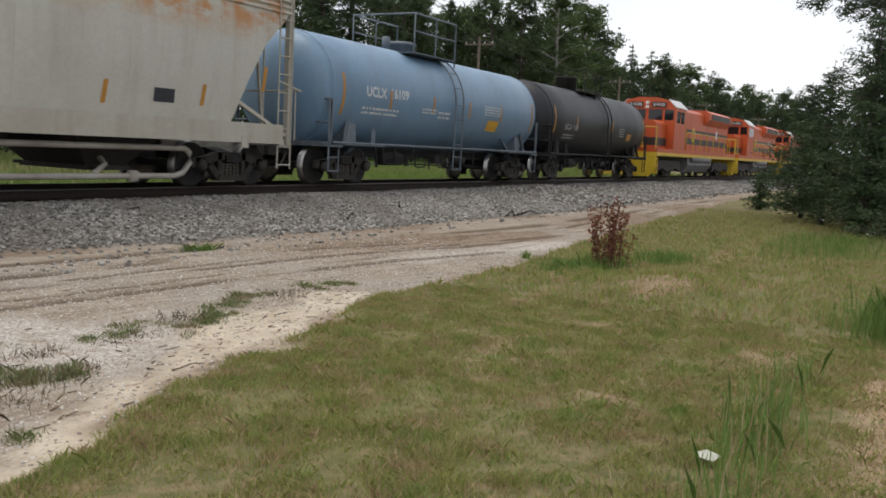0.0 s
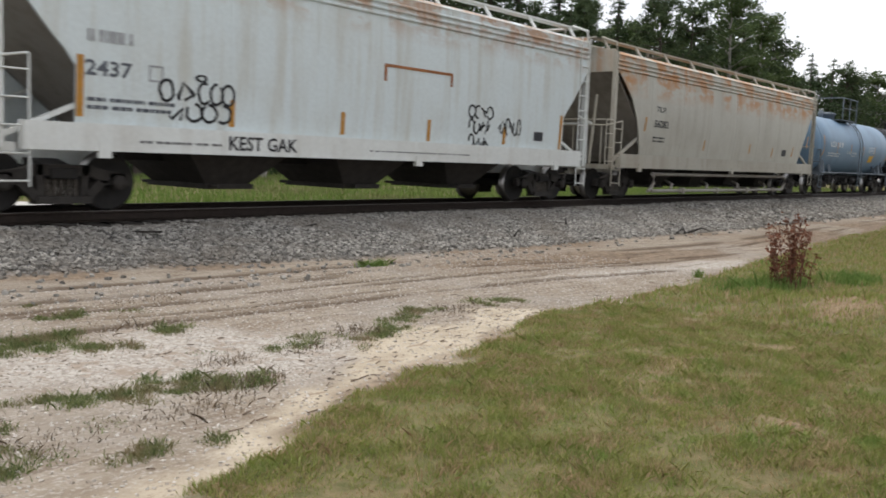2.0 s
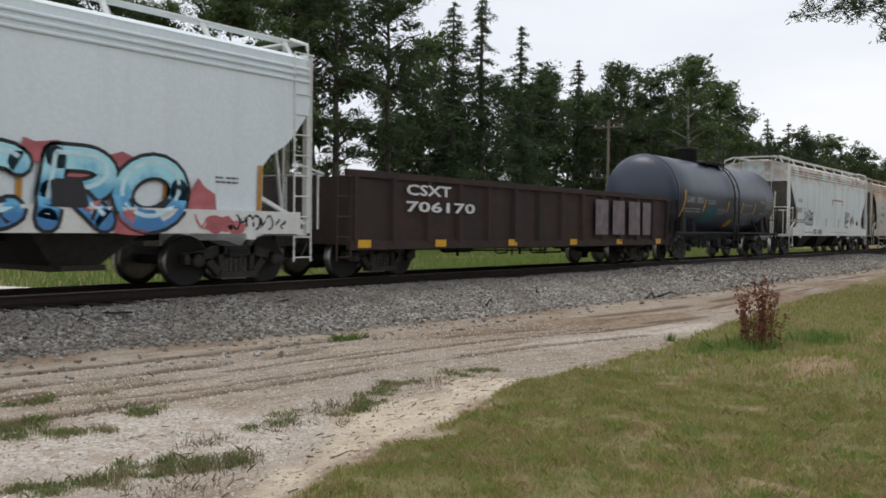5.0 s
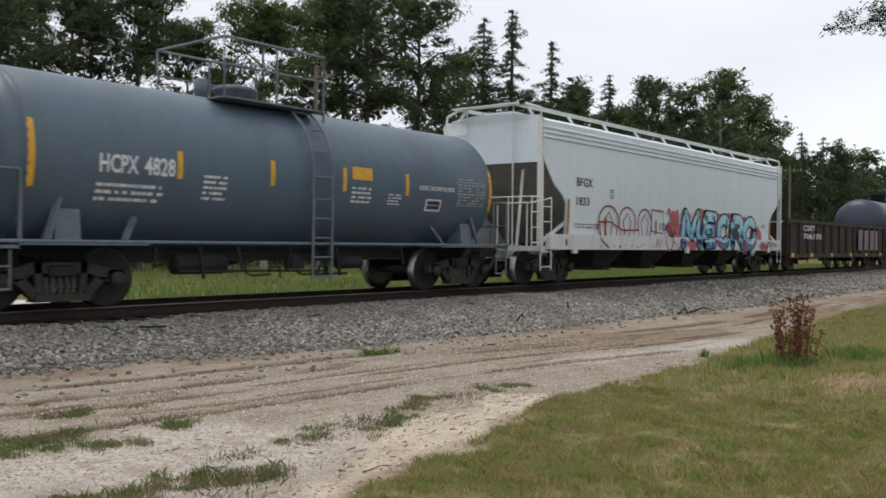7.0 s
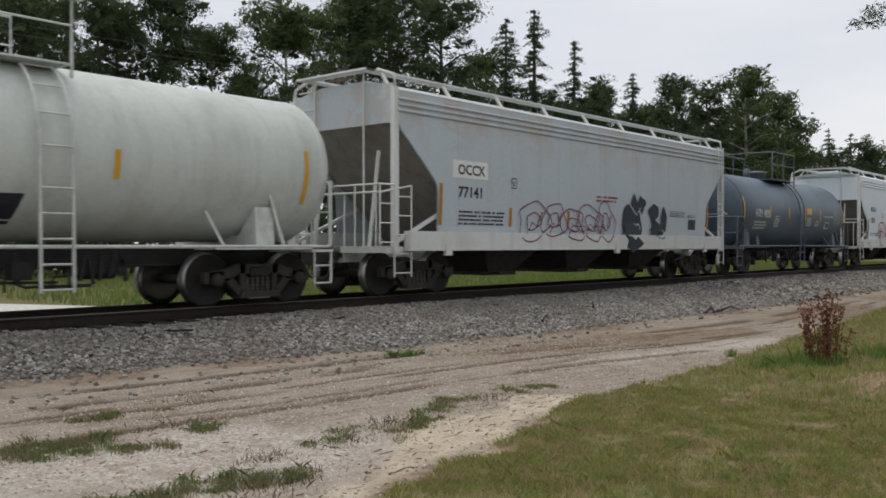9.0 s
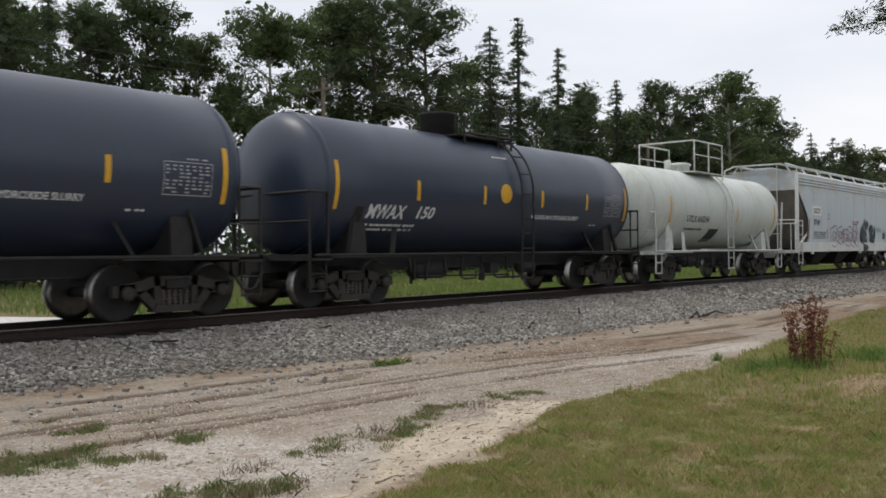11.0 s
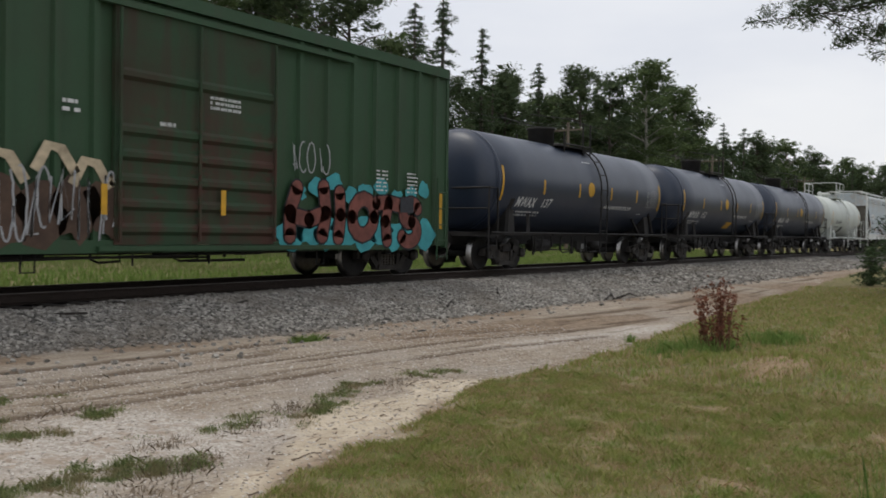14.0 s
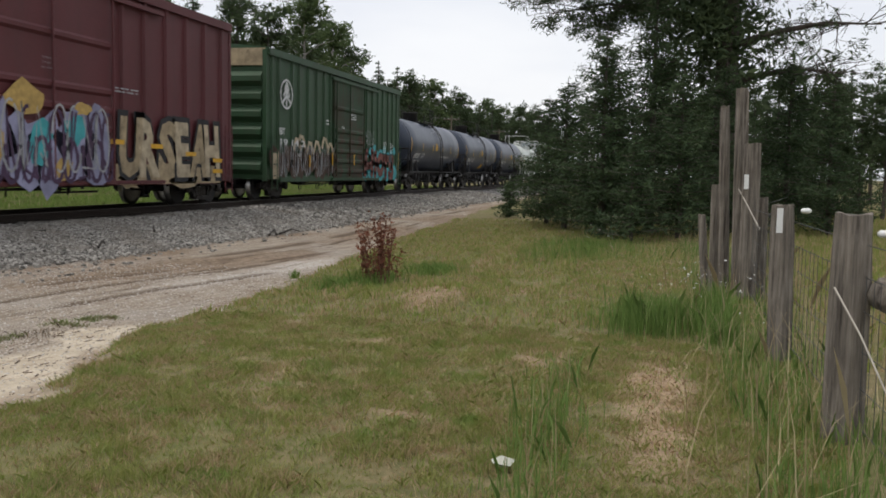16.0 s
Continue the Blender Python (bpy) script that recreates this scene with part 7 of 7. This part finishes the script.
def box_car(s_mid, x0, x1, z0, z1, trucks, body_m, door, ribs, label, decals, end_m, door_m):
    car = car_of("box_car", s_mid, label, "boxcar")
    part("body", Build().box(x0, x1, -1.5, 1.5, z0, z1), body_m, car)
    part("roof", Build().prism([(-1.58, z1), (-1.58, z1 + 0.07), (0, z1 + 0.22), (1.58, z1 + 0.07), (1.58, z1)], "x", x0 - 0.03, x1 + 0.03), body_m, car)
    for s in (-1, 1):
        part("roof_edge", Build().box(x0, x1, min(s * 1.5, s * 1.61), max(s * 1.5, s * 1.61), z1 - 0.16, z1 + 0.02), body_m, car)
        part("side_sill", Build().box(x0 + 0.9, x1 - 0.9, min(s * 1.5, s * 1.58), max(s * 1.5, s * 1.58), z0 - 0.08, z0 + 0.12), body_m, car)
        for x in ribs:
            part("rib", Build().prism([(x - 0.085, s * 1.5), (x + 0.085, s * 1.5), (x + 0.05, s * 1.57), (x - 0.05, s * 1.57)], "z", z0 + 0.02, z1 - 0.15), body_m, car)
        d0, d1 = door
        dp = part("door", Build().box(d0, d1, min(s * 1.51, s * 1.60), max(s * 1.51, s * 1.60), z0 + 0.05, z1 - 0.35), door_m, car, "sliding door with raised panels")
        for k in range(6):
            z = z0 + 0.2 + k * (z1 - z0 - 0.6) / 9 if k < 5 else z1 - 1.5
            part("panel_ridge", Build().prism([(s * 1.6, z), (s * 1.66, z + 0.06), (s * 1.66, z + 0.14), (s * 1.6, z + 0.2)], "x", d0 + 0.08, d1 - 0.08), door_m, dp)
        for x in (d0 + 0.05, (d0 + d1) / 2 - 0.1, d1 - 0.05):
            part("lock_bar", Build().tube([(x, s * 1.68, z0 + 0.1), (x, s * 1.68, z1 - 0.4)], 0.03, 6), door_m, dp)
        part("door_track", Build().box(d0 - 0.3, d1 + 2.2, min(s * 1.57, s * 1.66), max(s * 1.57, s * 1.66), z1 - 0.36, z1 - 0.26), body_m, car)
        part("door_track", Build().box(d0 - 0.3, d1 + 2.2, min(s * 1.57, s * 1.66), max(s * 1.57, s * 1.66), z0 - 0.05, z0 + 0.03), body_m, car)
    for x, s in ((x0, -1), (x1, 1)):
        n = 6
        for k in range(n):
            z = z0 + 0.15 + k * (z1 - z0 - 0.75) / n
            hgt = (z1 - z0 - 0.9) / n
            part("end_corrugation", Build().prism([(x, z), (x + s * 0.16, z + hgt * 0.3), (x + s * 0.16, z + hgt * 0.6), (x, z + hgt * 0.9)], "y", -1.35, 1.35), body_m, car)
        part("end_panel", Build().box(min(x, x + s * 0.06), max(x, x + s * 0.06), -1.45, 1.45, z1 - 0.5, z1 + 0.05), end_m, car)
        for y in (-1.45, 1.45):
            part("corner_post", Build().box(min(x, x + s * 0.10), max(x, x + s * 0.10), y - 0.07, y + 0.07, z0 - 0.05, z1), body_m, car)
        part("end_ladder", ladder_build(x - s * 0.08, x - s * 0.5, -1.64, 0.36, z0 + 1.6, 0.38), body_m, car)
        part("end_sill", Build().box(min(x - s * 1.2, x + s * 0.35), max(x - s * 1.2, x + s * 0.35), -0.6, 0.6, 0.68, z0 + 0.02), dark_m, car)
    for x in trucks:
        truck(car, x)
    part("centre_sill", Build().box(x0 + 0.2, x1 - 0.2, -0.3, 0.3, 0.55, z0), dark_m, car)
    mid = (trucks[0] + trucks[1]) / 2
    under_gear(car, abs(trucks[1] - trucks[0]) / 2 - 1.6, 10)
    b = Build()
    for x in (x0 + 2.9, x0 + 4.6, x1 - 4.4):
        b.tube([(x, -1.4, z0), (x, -1.4, 0.34), (x + 0.22, -1.4, 0.34), (x + 0.22, -1.4, z0)], 0.02, 5)
    b.tube([(x0 + 2.9, -1.38, 0.5), (x1 - 4, -1.38, 0.62)], 0.022, 5)
    part("brake_rod", b, dark_m, car)
    for s, x in ((-1, x0), (1, x1)):
        b = Build().box(min(x, x + s * 0.75), max(x, x + s * 0.75), -0.1, 0.1, 0.72, 0.94)
        b.prism([(x + s * 0.65, -0.16), (x + s * 0.95, -0.14), (x + s * 0.9, 0.16), (x + s * 0.65, 0.14)], "z", 0.66, 1.0)
        part("coupler", b, iron_m, car)
    decals(car, lambda lift: Ink(lambda z: -1.5, lift))
    return car


tan_m = plain("tan_spray", (0.36, 0.28, 0.17), 0.75, 0.5, 4)
cream_spray = plain("cream_spray", (0.46, 0.38, 0.26), 0.75, 0.45, 4)
turq_m = plain("turquoise_spray", (0.05, 0.33, 0.36), 0.7, 0.3, 3)
brick_m = plain("brick_red_spray", (0.19, 0.06, 0.045), 0.7, 0.5, 4)
grime_m = plain("brown_stain", (0.075, 0.045, 0.03), 0.8, 0.5, 2)
lav_m = plain("lavender_spray", (0.27, 0.27, 0.40), 0.7, 0.35, 2)
plum_m = plain("dark_purple_spray", (0.06, 0.03, 0.07), 0.7, 0.3, 3)


def green_marks(car, ink):
    # round emblem with a plain tree shape
    ink(0.10).disc(-6.27, 3.55, 0.53, 0.50, 0.86, 28).rect(-6.32, -6.22, 3.15, 3.95).done("emblem", white_ink, car, "white round emblem with a tree shape")
    e = ink(0.105)
    for z, w in ((3.80, 0.16), (3.60, 0.26), (3.38, 0.34)):
        for s in (-1, 1):
            e.line([(-6.27 + s * 0.03, z + 0.12), (-6.27 + s * w, z - 0.12)], 0.1)
    e.done("emblem", white_ink, car, "white branches of the emblem")
    ink(0.10).text("IBT", -6.86, -6.38, 2.19, 2.42).text("19 14 2", -6.77, -4.6, 1.84, 2.06).bars(-5.3, -4.9, 1.5, 1.6, 2, 101).bars(0.3, 1.0, 3.1, 3.45, 4, 102, 0.6).bars(-0.75, -0.4, 2.7, 2.85, 1, 103).bars(-2.5, -2.15, 2.75, 3.0, 2, 104).bars(4.9, 5.3, 1.9, 2.4, 6, 105, 0.4).bars(6.0, 6.4, 1.9, 2.4, 6, 106, 0.4).done("lettering", white_ink, car)
    a = ink(0.085)
    for i in range(11):
        a.blob(-7.2 + i * 0.55, 1.15 + 0.3 * random.Random(i).random(), 0.42, 0.5, 110 + i)
    for i in range(4):
        a.blob(-1.0 + i * 0.7, 1.5 + 0.5 * (i % 2), 0.5, 0.8, 130 + i)
    a.done("stain", grime_m, car, "brown rust and grime on the lower side")
    w = ink(0.092)
    for i, x in enumerate((-5.3, -4.9, -4.1, -3.4, -2.6, -2.0, -1.3)):
        z = 2.0 + 0.12 * math.sin(i * 2)
        w.line([(x - 0.32, z - 0.28), (x - 0.12, z + 0.1), (x + 0.1, z + 0.06), (x + 0.34, z - 0.3)], 0.17)
    w.rect(-7.35, -6.9, 0.72, 1.6).blob(0.3, 1.3, 0.28, 0.4, 150).blob(0.2, 0.85, 0.35, 0.12, 151)
    w.done("graffiti", cream_spray, car, "worn cream graffiti tops")
    s = ink(0.098)
    for i in range(10):
        x = -6.5 + i * 0.56
        s.scrawl(x - 0.3, x + 0.3, 0.8 + 0.2 * (i % 2), 1.9, 3, 0.035, 160 + i)
    s.done("graffiti", grey_ink, car, "pale scratched graffiti outlines")
    t = ink(0.090)
    for i in range(9):
        t.blob(2.3 + i * 0.55, 0.95 + 0.1 * (i % 2), 0.45, 0.34, 180 + i).blob(2.5 + i * 0.52, 1.75 + 0.12 * (i % 3), 0.25, 0.2, 200 + i)
    t.done("graffiti", turq_m, car, "turquoise graffiti cloud")
    curl = lambda cx, cz, rx, rz, a0, a1, n=12: [(cx + rx * math.cos(a0 + (a1 - a0) * k / n), cz + rz * math.sin(a0 + (a1 - a0) * k / n)) for k in range(n + 1)]
    bubble = [[[(0.12, 0.0), (0.10, 0.5), (0.22, 1.0)], [(0.80, 0.0), (0.86, 0.5), (0.78, 1.05)], [(0.12, 0.42), (0.5, 0.34), (0.86, 0.5)]], [[(0.4, 0.0), (0.45, 0.5), (0.35, 0.98)]], [curl(0.5, 0.5, 0.36, 0.42, 0, 6.3)],
              [[(0.1, 0.86), (0.5, 0.9), (0.95, 0.82)], [(0.5, 0.9), (0.42, 0.45), (0.5, 0.0)]], [curl(0.5, 0.70, 0.34, 0.24, 0.5, 4.4) + curl(0.46, 0.24, 0.36, 0.25, 1.3, -2.6)]]
    for i, (x0, w_) in enumerate(((2.12, 1.35), (3.45, 0.6), (3.95, 1.0), (4.75, 1.1), (5.7, 0.85))):
        for lift, w, mat, lab in ((0.096, 0.38, spray_black, "black outline of a bubble letter"), (0.101, 0.30, brick_m, "brick-red bubble letter")):
            g = ink(lift)
            for st in bubble[i]:
                pts = [(x0 + w_ * u + 0.05 * v, 0.92 + 0.92 * v - 0.03 * i) for u, v in st]
                g.line(pts, w)
                for p in (pts[0], pts[-1], pts[len(pts) // 2]):
                    g.disc(p[0], p[1], w / 2, None, 0.0, 10)
            g.done("graffiti", mat, car, lab)
    ink(0.10).scrawl(2.3, 3.4, 2.15, 2.75, 5, 0.03, 220).done("graffiti", grey_ink, car, "thin pale tag")
    ink(0.105).rect(5.75, 6.25, 1.45, 1.80).done("placard", black_ink, car)
    for x, z0, z1 in ((-4.14, 1.14, 1.56), (-1.78, 1.22, 1.70), (0.54, 1.26, 1.70), (7.34, 1.1, 1.94)):
        ink(0.19 if -1.6 < x < 1.85 else 0.10).rect(x - 0.055, x + 0.055, z0, z1).done("reflector", yellow_m, car, "yellow reflector strip")


def maroon_marks(car, ink):
    bg = ink(0.195)
    for i in range(10):
        bg.blob(-6.2 + i * 0.8, 1.4 + 0.25 * math.sin(i * 1.7), 0.65, 0.85, 230 + i)
    bg.done("graffiti", lav_m, car, "grey-lavender graffiti cloud")
    ink(0.201).blob(-1.3, 2.35, 0.6, 0.35, 250).blob(-2.4, 1.4, 0.5, 0.6, 251).blob(0.5, 2.25, 0.3, 0.15, 252).blob(-0.2, 1.0, 0.3, 0.25, 253).done("graffiti", plain("gold_spray", (0.45, 0.30, 0.09), 0.7, 0.3), car, "gold graffiti patches")
    ink(0.202).blob(0.2, 1.8, 0.4, 0.35, 254).blob(-0.9, 1.5, 0.4, 0.5, 255).done("graffiti", turq_m, car, "turquoise graffiti patches")
    ink(0.206).scrawl(-5.5, 1.6, 0.7, 2.2, 16, 0.08, 256).scrawl(-2, 1.6, 0.7, 1.6, 8, 0.10, 257).done("graffiti", plum_m, car, "dark purple graffiti outlines")
    ink(0.209).scrawl(-3.5, 1.4, 0.9, 2.3, 10, 0.05, 258).done("graffiti", grey_ink, car, "pale graffiti lines")
    ink(0.085).rect(1.85, 7.0, 0.62, 1.1).blob(2.4, 0.7, 0.5, 0.2, 259).blob(5.0, 0.7, 0.8, 0.2, 260).done("graffiti", tan_m, car, "tan graffiti base")
    for i, (ch, x0, x1) in enumerate((("U", 1.9, 2.9), ("R", 2.8, 3.8), ("S", 3.6, 4.5), ("E", 4.55, 5.3), ("A", 5.2, 6.2), ("H", 6.1, 7.0))):
        ink(0.090).text(ch, x0, x1, 0.75, 2.28, 0.10, 0.12 * (-1) ** i, 0.08).done("graffiti", spray_black, car, "black letter outline")
        ink(0.095).text(ch, x0 + 0.03, x1 - 0.03, 0.78, 2.22, 0.05, 0.12 * (-1) ** i).done("graffiti", cream_spray if i % 2 else tan_m, car, "tan graffiti letter")
    ink(0.10).bars(-0.7, -0.3, 3.0, 3.3, 3, 261).bars(1.8, 2.8, 2.75, 2.9, 2, 262).bars(0.4, 1.6, 2.35, 2.42, 1, 263).done("lettering", grey_ink, car)
    for x, z in ((1.9, 1.55), (3.6, 1.5), (5.3, 1.35), (6.8, 1.2), (6.8, 0.9)):
        ink(0.102).rect(x - 0.28, x + 0.28, z, z + 0.11).done("reflector", yellow_m, car, "yellow reflector strip")


gr = [-7.3, -6.75, -5.6, -5.0, -4.15, -3.3, -2.55, -1.9, 2.6, 3.4, 4.2, 4.95, 5.75, 6.5, 7.2]
box_car(-162.0, -7.62, 7.65, 0.70, 4.86, (-6.05, 6.05), green_m, (-1.6, 1.85), gr, "dark green boxcar with a white emblem and graffiti", green_marks, tan_m, rusty_m)
mr_ = [-8.0, -7.0, -6.0, -5.0, -4.0, -3.0, 2.25, 3.2, 4.2, 5.2, 6.2, 7.2]
box_car(-180.0, -8.6, 7.7, 0.68, 5.15, (-7.0, 6.9), maroon_m, (-2.4, 1.7), mr_, "maroon boxcar with large tan graffiti letters", maroon_marks, maroon_m, maroon_m)

# ---- locomotives ----
lo_m = paint("orange_locomotive_paint", (0.50, 0.085, 0.018), (0.10, 0.05, 0.03), 0.25, 0.42, 0, streak=0.25)
ly_m = plain("yellow_locomotive_paint", (0.60, 0.42, 0.03), 0.45, 0.12, 6)
lb_m = plain("black_locomotive_band", (0.022, 0.02, 0.02), 0.5, 0.25, 6)
glass_m, nd, ln, bs = nodes("cab_glass")
bs.inputs["Base Color"].default_value, bs.inputs["Roughness"].default_value = (0.012, 0.014, 0.016, 1), 0.06
silver_m = plain("grey_tank_paint", (0.16, 0.16, 0.16), 0.6, 0.3, 5)


def locomotive(s_mid, number):
    """A six-axle road switcher with its cab at the end that faces the train."""
    car = car_of("locomotive", s_mid, "orange and black diesel locomotive with yellow trim", "locomotive")
    part("frame", Build().box(-9.9, 9.9, -1.5, 1.5, 1.25, 1.55), lo_m, car)
    part("frame_stripe", Build().box(-9.9, 9.9, -1.53, 1.53, 1.18, 1.34), ly_m, car, "yellow sill stripe")
    part("nose", Build().prism([(-1.1, 1.55), (1.1, 1.55), (1.1, 2.85), (0.9, 3.0), (-0.9, 3.0), (-1.1, 2.85)], "x", -9.0, -6.9), lo_m, car)
    cab = part("cab", Build().prism([(-1.52, 1.55), (1.52, 1.55), (1.52, 3.7), (1.1, 4.12), (0.5, 4.26), (-0.5, 4.26), (-1.1, 4.12), (-1.52, 3.7)], "x", -6.9, -4.5), lo_m, car)
    for y0, y1 in ((-1.42, -0.95), (-0.82, -0.08), (0.08, 0.82), (0.95, 1.42)):
        part("window", Build().box(-6.92, -6.88, y0, y1, 3.08, 3.62), glass_m, cab)
    for s in (-1, 1):
        for x0, x1 in ((-6.5, -5.9), (-5.7, -5.0)):
            part("window", Build().box(x0, x1, min(s * 1.5, s * 1.535), max(s * 1.5, s * 1.535), 2.95, 3.55), glass_m, cab)
        part("sunshade", Build().prism([(s * 1.54, 3.72), (s * 1.12, 4.14), (s * 1.12, 4.17), (s * 1.56, 3.75)], "x", -6.9, -4.4), plain("pale_roof_panel", (0.55, 0.54, 0.52), 0.5, 0.1), cab, "pale grey sloped roof panel")
        part("number_board", Build().box(-6.97, -6.88, min(s * 0.25, s * 1.0), max(s * 0.25, s * 1.0), 3.74, 4.0), lb_m, cab)
        b = Build()
        v, f = text_shape(number)
        lo, hi = v.min(0), v.max(0)
        u = (v - lo) / (hi - lo)
        yy = 0.95 if s > 0 else -0.3
        b.add([(-6.976, yy - a * 0.65, 3.79 + 0.17 * c) for a, c in u], f)
        part("lettering", b, white_ink, cab)
    part("headlight", Build().lathe([(-7.0, 0.09), (-6.98, 0.10), (-6.88, 0.10)], "x", (0, 0, 3.95), 12).lathe([(-7.0, 0.09), (-6.98, 0.10), (-6.88, 0.10)], "x", (0, 0, 3.73), 12), plain("lamp_glass", (0.6, 0.6, 0.55), 0.2), cab)
    part("long_hood", Build().prism([(-0.95, 1.55), (0.95, 1.55), (0.95, 3.75), (0.75, 3.95), (-0.75, 3.95), (-0.95, 3.75)], "x", -4.5, 9.3), lo_m, car)
    part("hood_band", Build().box(-4.5, 9.3, -0.965, 0.965, 1.95, 2.30), lb_m, car, "black band along the hood")
    part("hood_band", Build().box(-4.5, 9.3, -0.965, 0.965, 2.62, 2.80), lb_m, car)
    part("nose_band", Build().box(-9.02, -6.9, -1.115, 1.115, 1.7, 2.1), lb_m, car)
    part("radiator", Build().prism([(-0.96, 3.2), (0.96, 3.2), (1.25, 3.55), (1.25, 3.95), (1.0, 4.1), (-1.0, 4.1), (-1.25, 3.95), (-1.25, 3.55)], "x", 2.2, 8.8), lo_m, car)
    part("radiator_grille", Build().box(3.0, 8.4, -1.27, 1.27, 3.58, 3.92), lb_m, car)
    part("intake_grille", Build().box(-4.3, -2.4, -0.97, 0.97, 2.95, 3.6), lb_m, car)
    for x in (-1.2, 0.4, 3.4, 5.2, 7.0):
        part("roof_fan", Build().lathe([(3.94, 0.55), (4.15, 0.55), (4.2, 0.45)], "z", (x, 0, 0), 16), lb_m, car)
    part("exhaust_stack", Build().box(-0.6, -0.2, -0.2, 0.2, 3.95, 4.3), lb_m, car)
    for k in range(9):
        x = -2.1 + k * 1.2
        part("hood_door", Build().box(x, x + 1.1, -0.985, 0.985, 1.62, 1.93), lo_m, car)
    Ink(lambda z: -0.97).disc(-0.4, 2.5, 0.42, 0.42, 0.62).done("emblem", ly_m, car, "plain yellow round emblem")
    Ink(lambda z: -0.97).rect(5.6, 6.1, 2.45, 2.95).done("lettering_panel", white_ink, car)
    part("fuel_tank", Build().prism([(-1.35, 1.15), (1.35, 1.15), (1.4, 0.75), (1.1, 0.35), (-1.1, 0.35), (-1.4, 0.75)], "x", -3.0, 3.0), silver_m, car)
    part("air_reservoir", Build().lathe([(-2.4, 0.1), (-2.3, 0.2), (2.3, 0.2), (2.4, 0.1)], "x", (0, -1.35, 1.08), 12), silver_m, car)
    for s in (-1, 1):
        x = s * 9.95
        part("pilot_plate", Build().prism([(-1.5, 1.35), (1.5, 1.35), (1.5, 0.55), (1.2, 0.12), (-1.2, 0.12), (-1.5, 0.55)], "x", min(x, x + s * 0.06), max(x, x + s * 0.06)), ly_m, car, "yellow pilot plate")
        for y in (-1.45, 1.45):
            b = Build()
            for z in (0.3, 0.65, 1.0, 1.3):
                b.box(min(x, x - s * 0.55), max(x, x - s * 0.55), min(y, y * 0.66), max(y, y * 0.66), z, z + 0.04)
            b.box(min(x - s * 0.55, x - s * 0.6), max(x - s * 0.55, x - s * 0.6), min(y, y * 0.66), max(y, y * 0.66), 0.25, 1.3)
            part("step_well", b, ly_m, car)
        b = Build()
        for y in (-1.45, -0.75, 0.75, 1.45):
            b.tube([(x, y, 1.5), (x, y, 2.6)], 0.025, 5)
        b.tube([(x, -1.45, 2.6), (x, -0.5, 2.6)], 0.022, 5).tube([(x, 0.5, 2.6), (x, 1.45, 2.6)], 0.022, 5)
        part("end_railing", b, ly_m, car, "yellow end handrail")
    for s in (-1, 1):
        b = Build()
        for k in range(9):
            xx = -4.0 + k * 1.7
            b.tube([(xx, s * 1.47, 1.5), (xx, s * 1.47, 2.55)], 0.022, 5)
        b.tube([(-4.0, s * 1.47, 2.55), (9.6, s * 1.47, 2.55)], 0.022, 5).tube([(-4.4, s * 1.5, 2.9), (-4.0, s * 1.47, 2.0), (-4.0, s * 1.47, 1.55)], 0.022, 5)
        part("side_railing", b, ly_m, car)
    for s in (-1, 1):
        t_ = truck(car, s * 6.4, (-1.75, 0.0, 1.75))
        for y in (-1, 1):
            part("bogie_frame", Build().prism([(-2.4, 0.35), (-2.4, 0.75), (-1.9, 0.95), (1.9, 0.95), (2.4, 0.75), (2.4, 0.35), (1.3, 0.55), (0.6, 0.4), (-0.6, 0.4), (-1.3, 0.55)], "y", y * 1.1, y * 1.25), iron_m, t_)
    couplers(car, 10.45)
    return car


locomotive(54.55, "3408")
locomotive(75.3, "3406")
locomotive(96.1, "3405")


def motions():
    """The train rolls ahead at a steady speed, and its wheels turn."""
    for car, s_mid in CARS:
        walk(car, [(t, pose(s_mid + SPEED * t, TRACK_Y, RAIL_Z)) for t in (0.0, 4.0, 8.0, 12.0, 16.0)])
    turn = math.degrees(SPEED / 0.457) / FPS
    for w in SPIN:
        x, y, z = w.location
        walk(w, [(k / FPS, pose(x, y, z, 0, (turn * k) % 360, 0)) for k in range(16 * FPS + 1)])


motions()
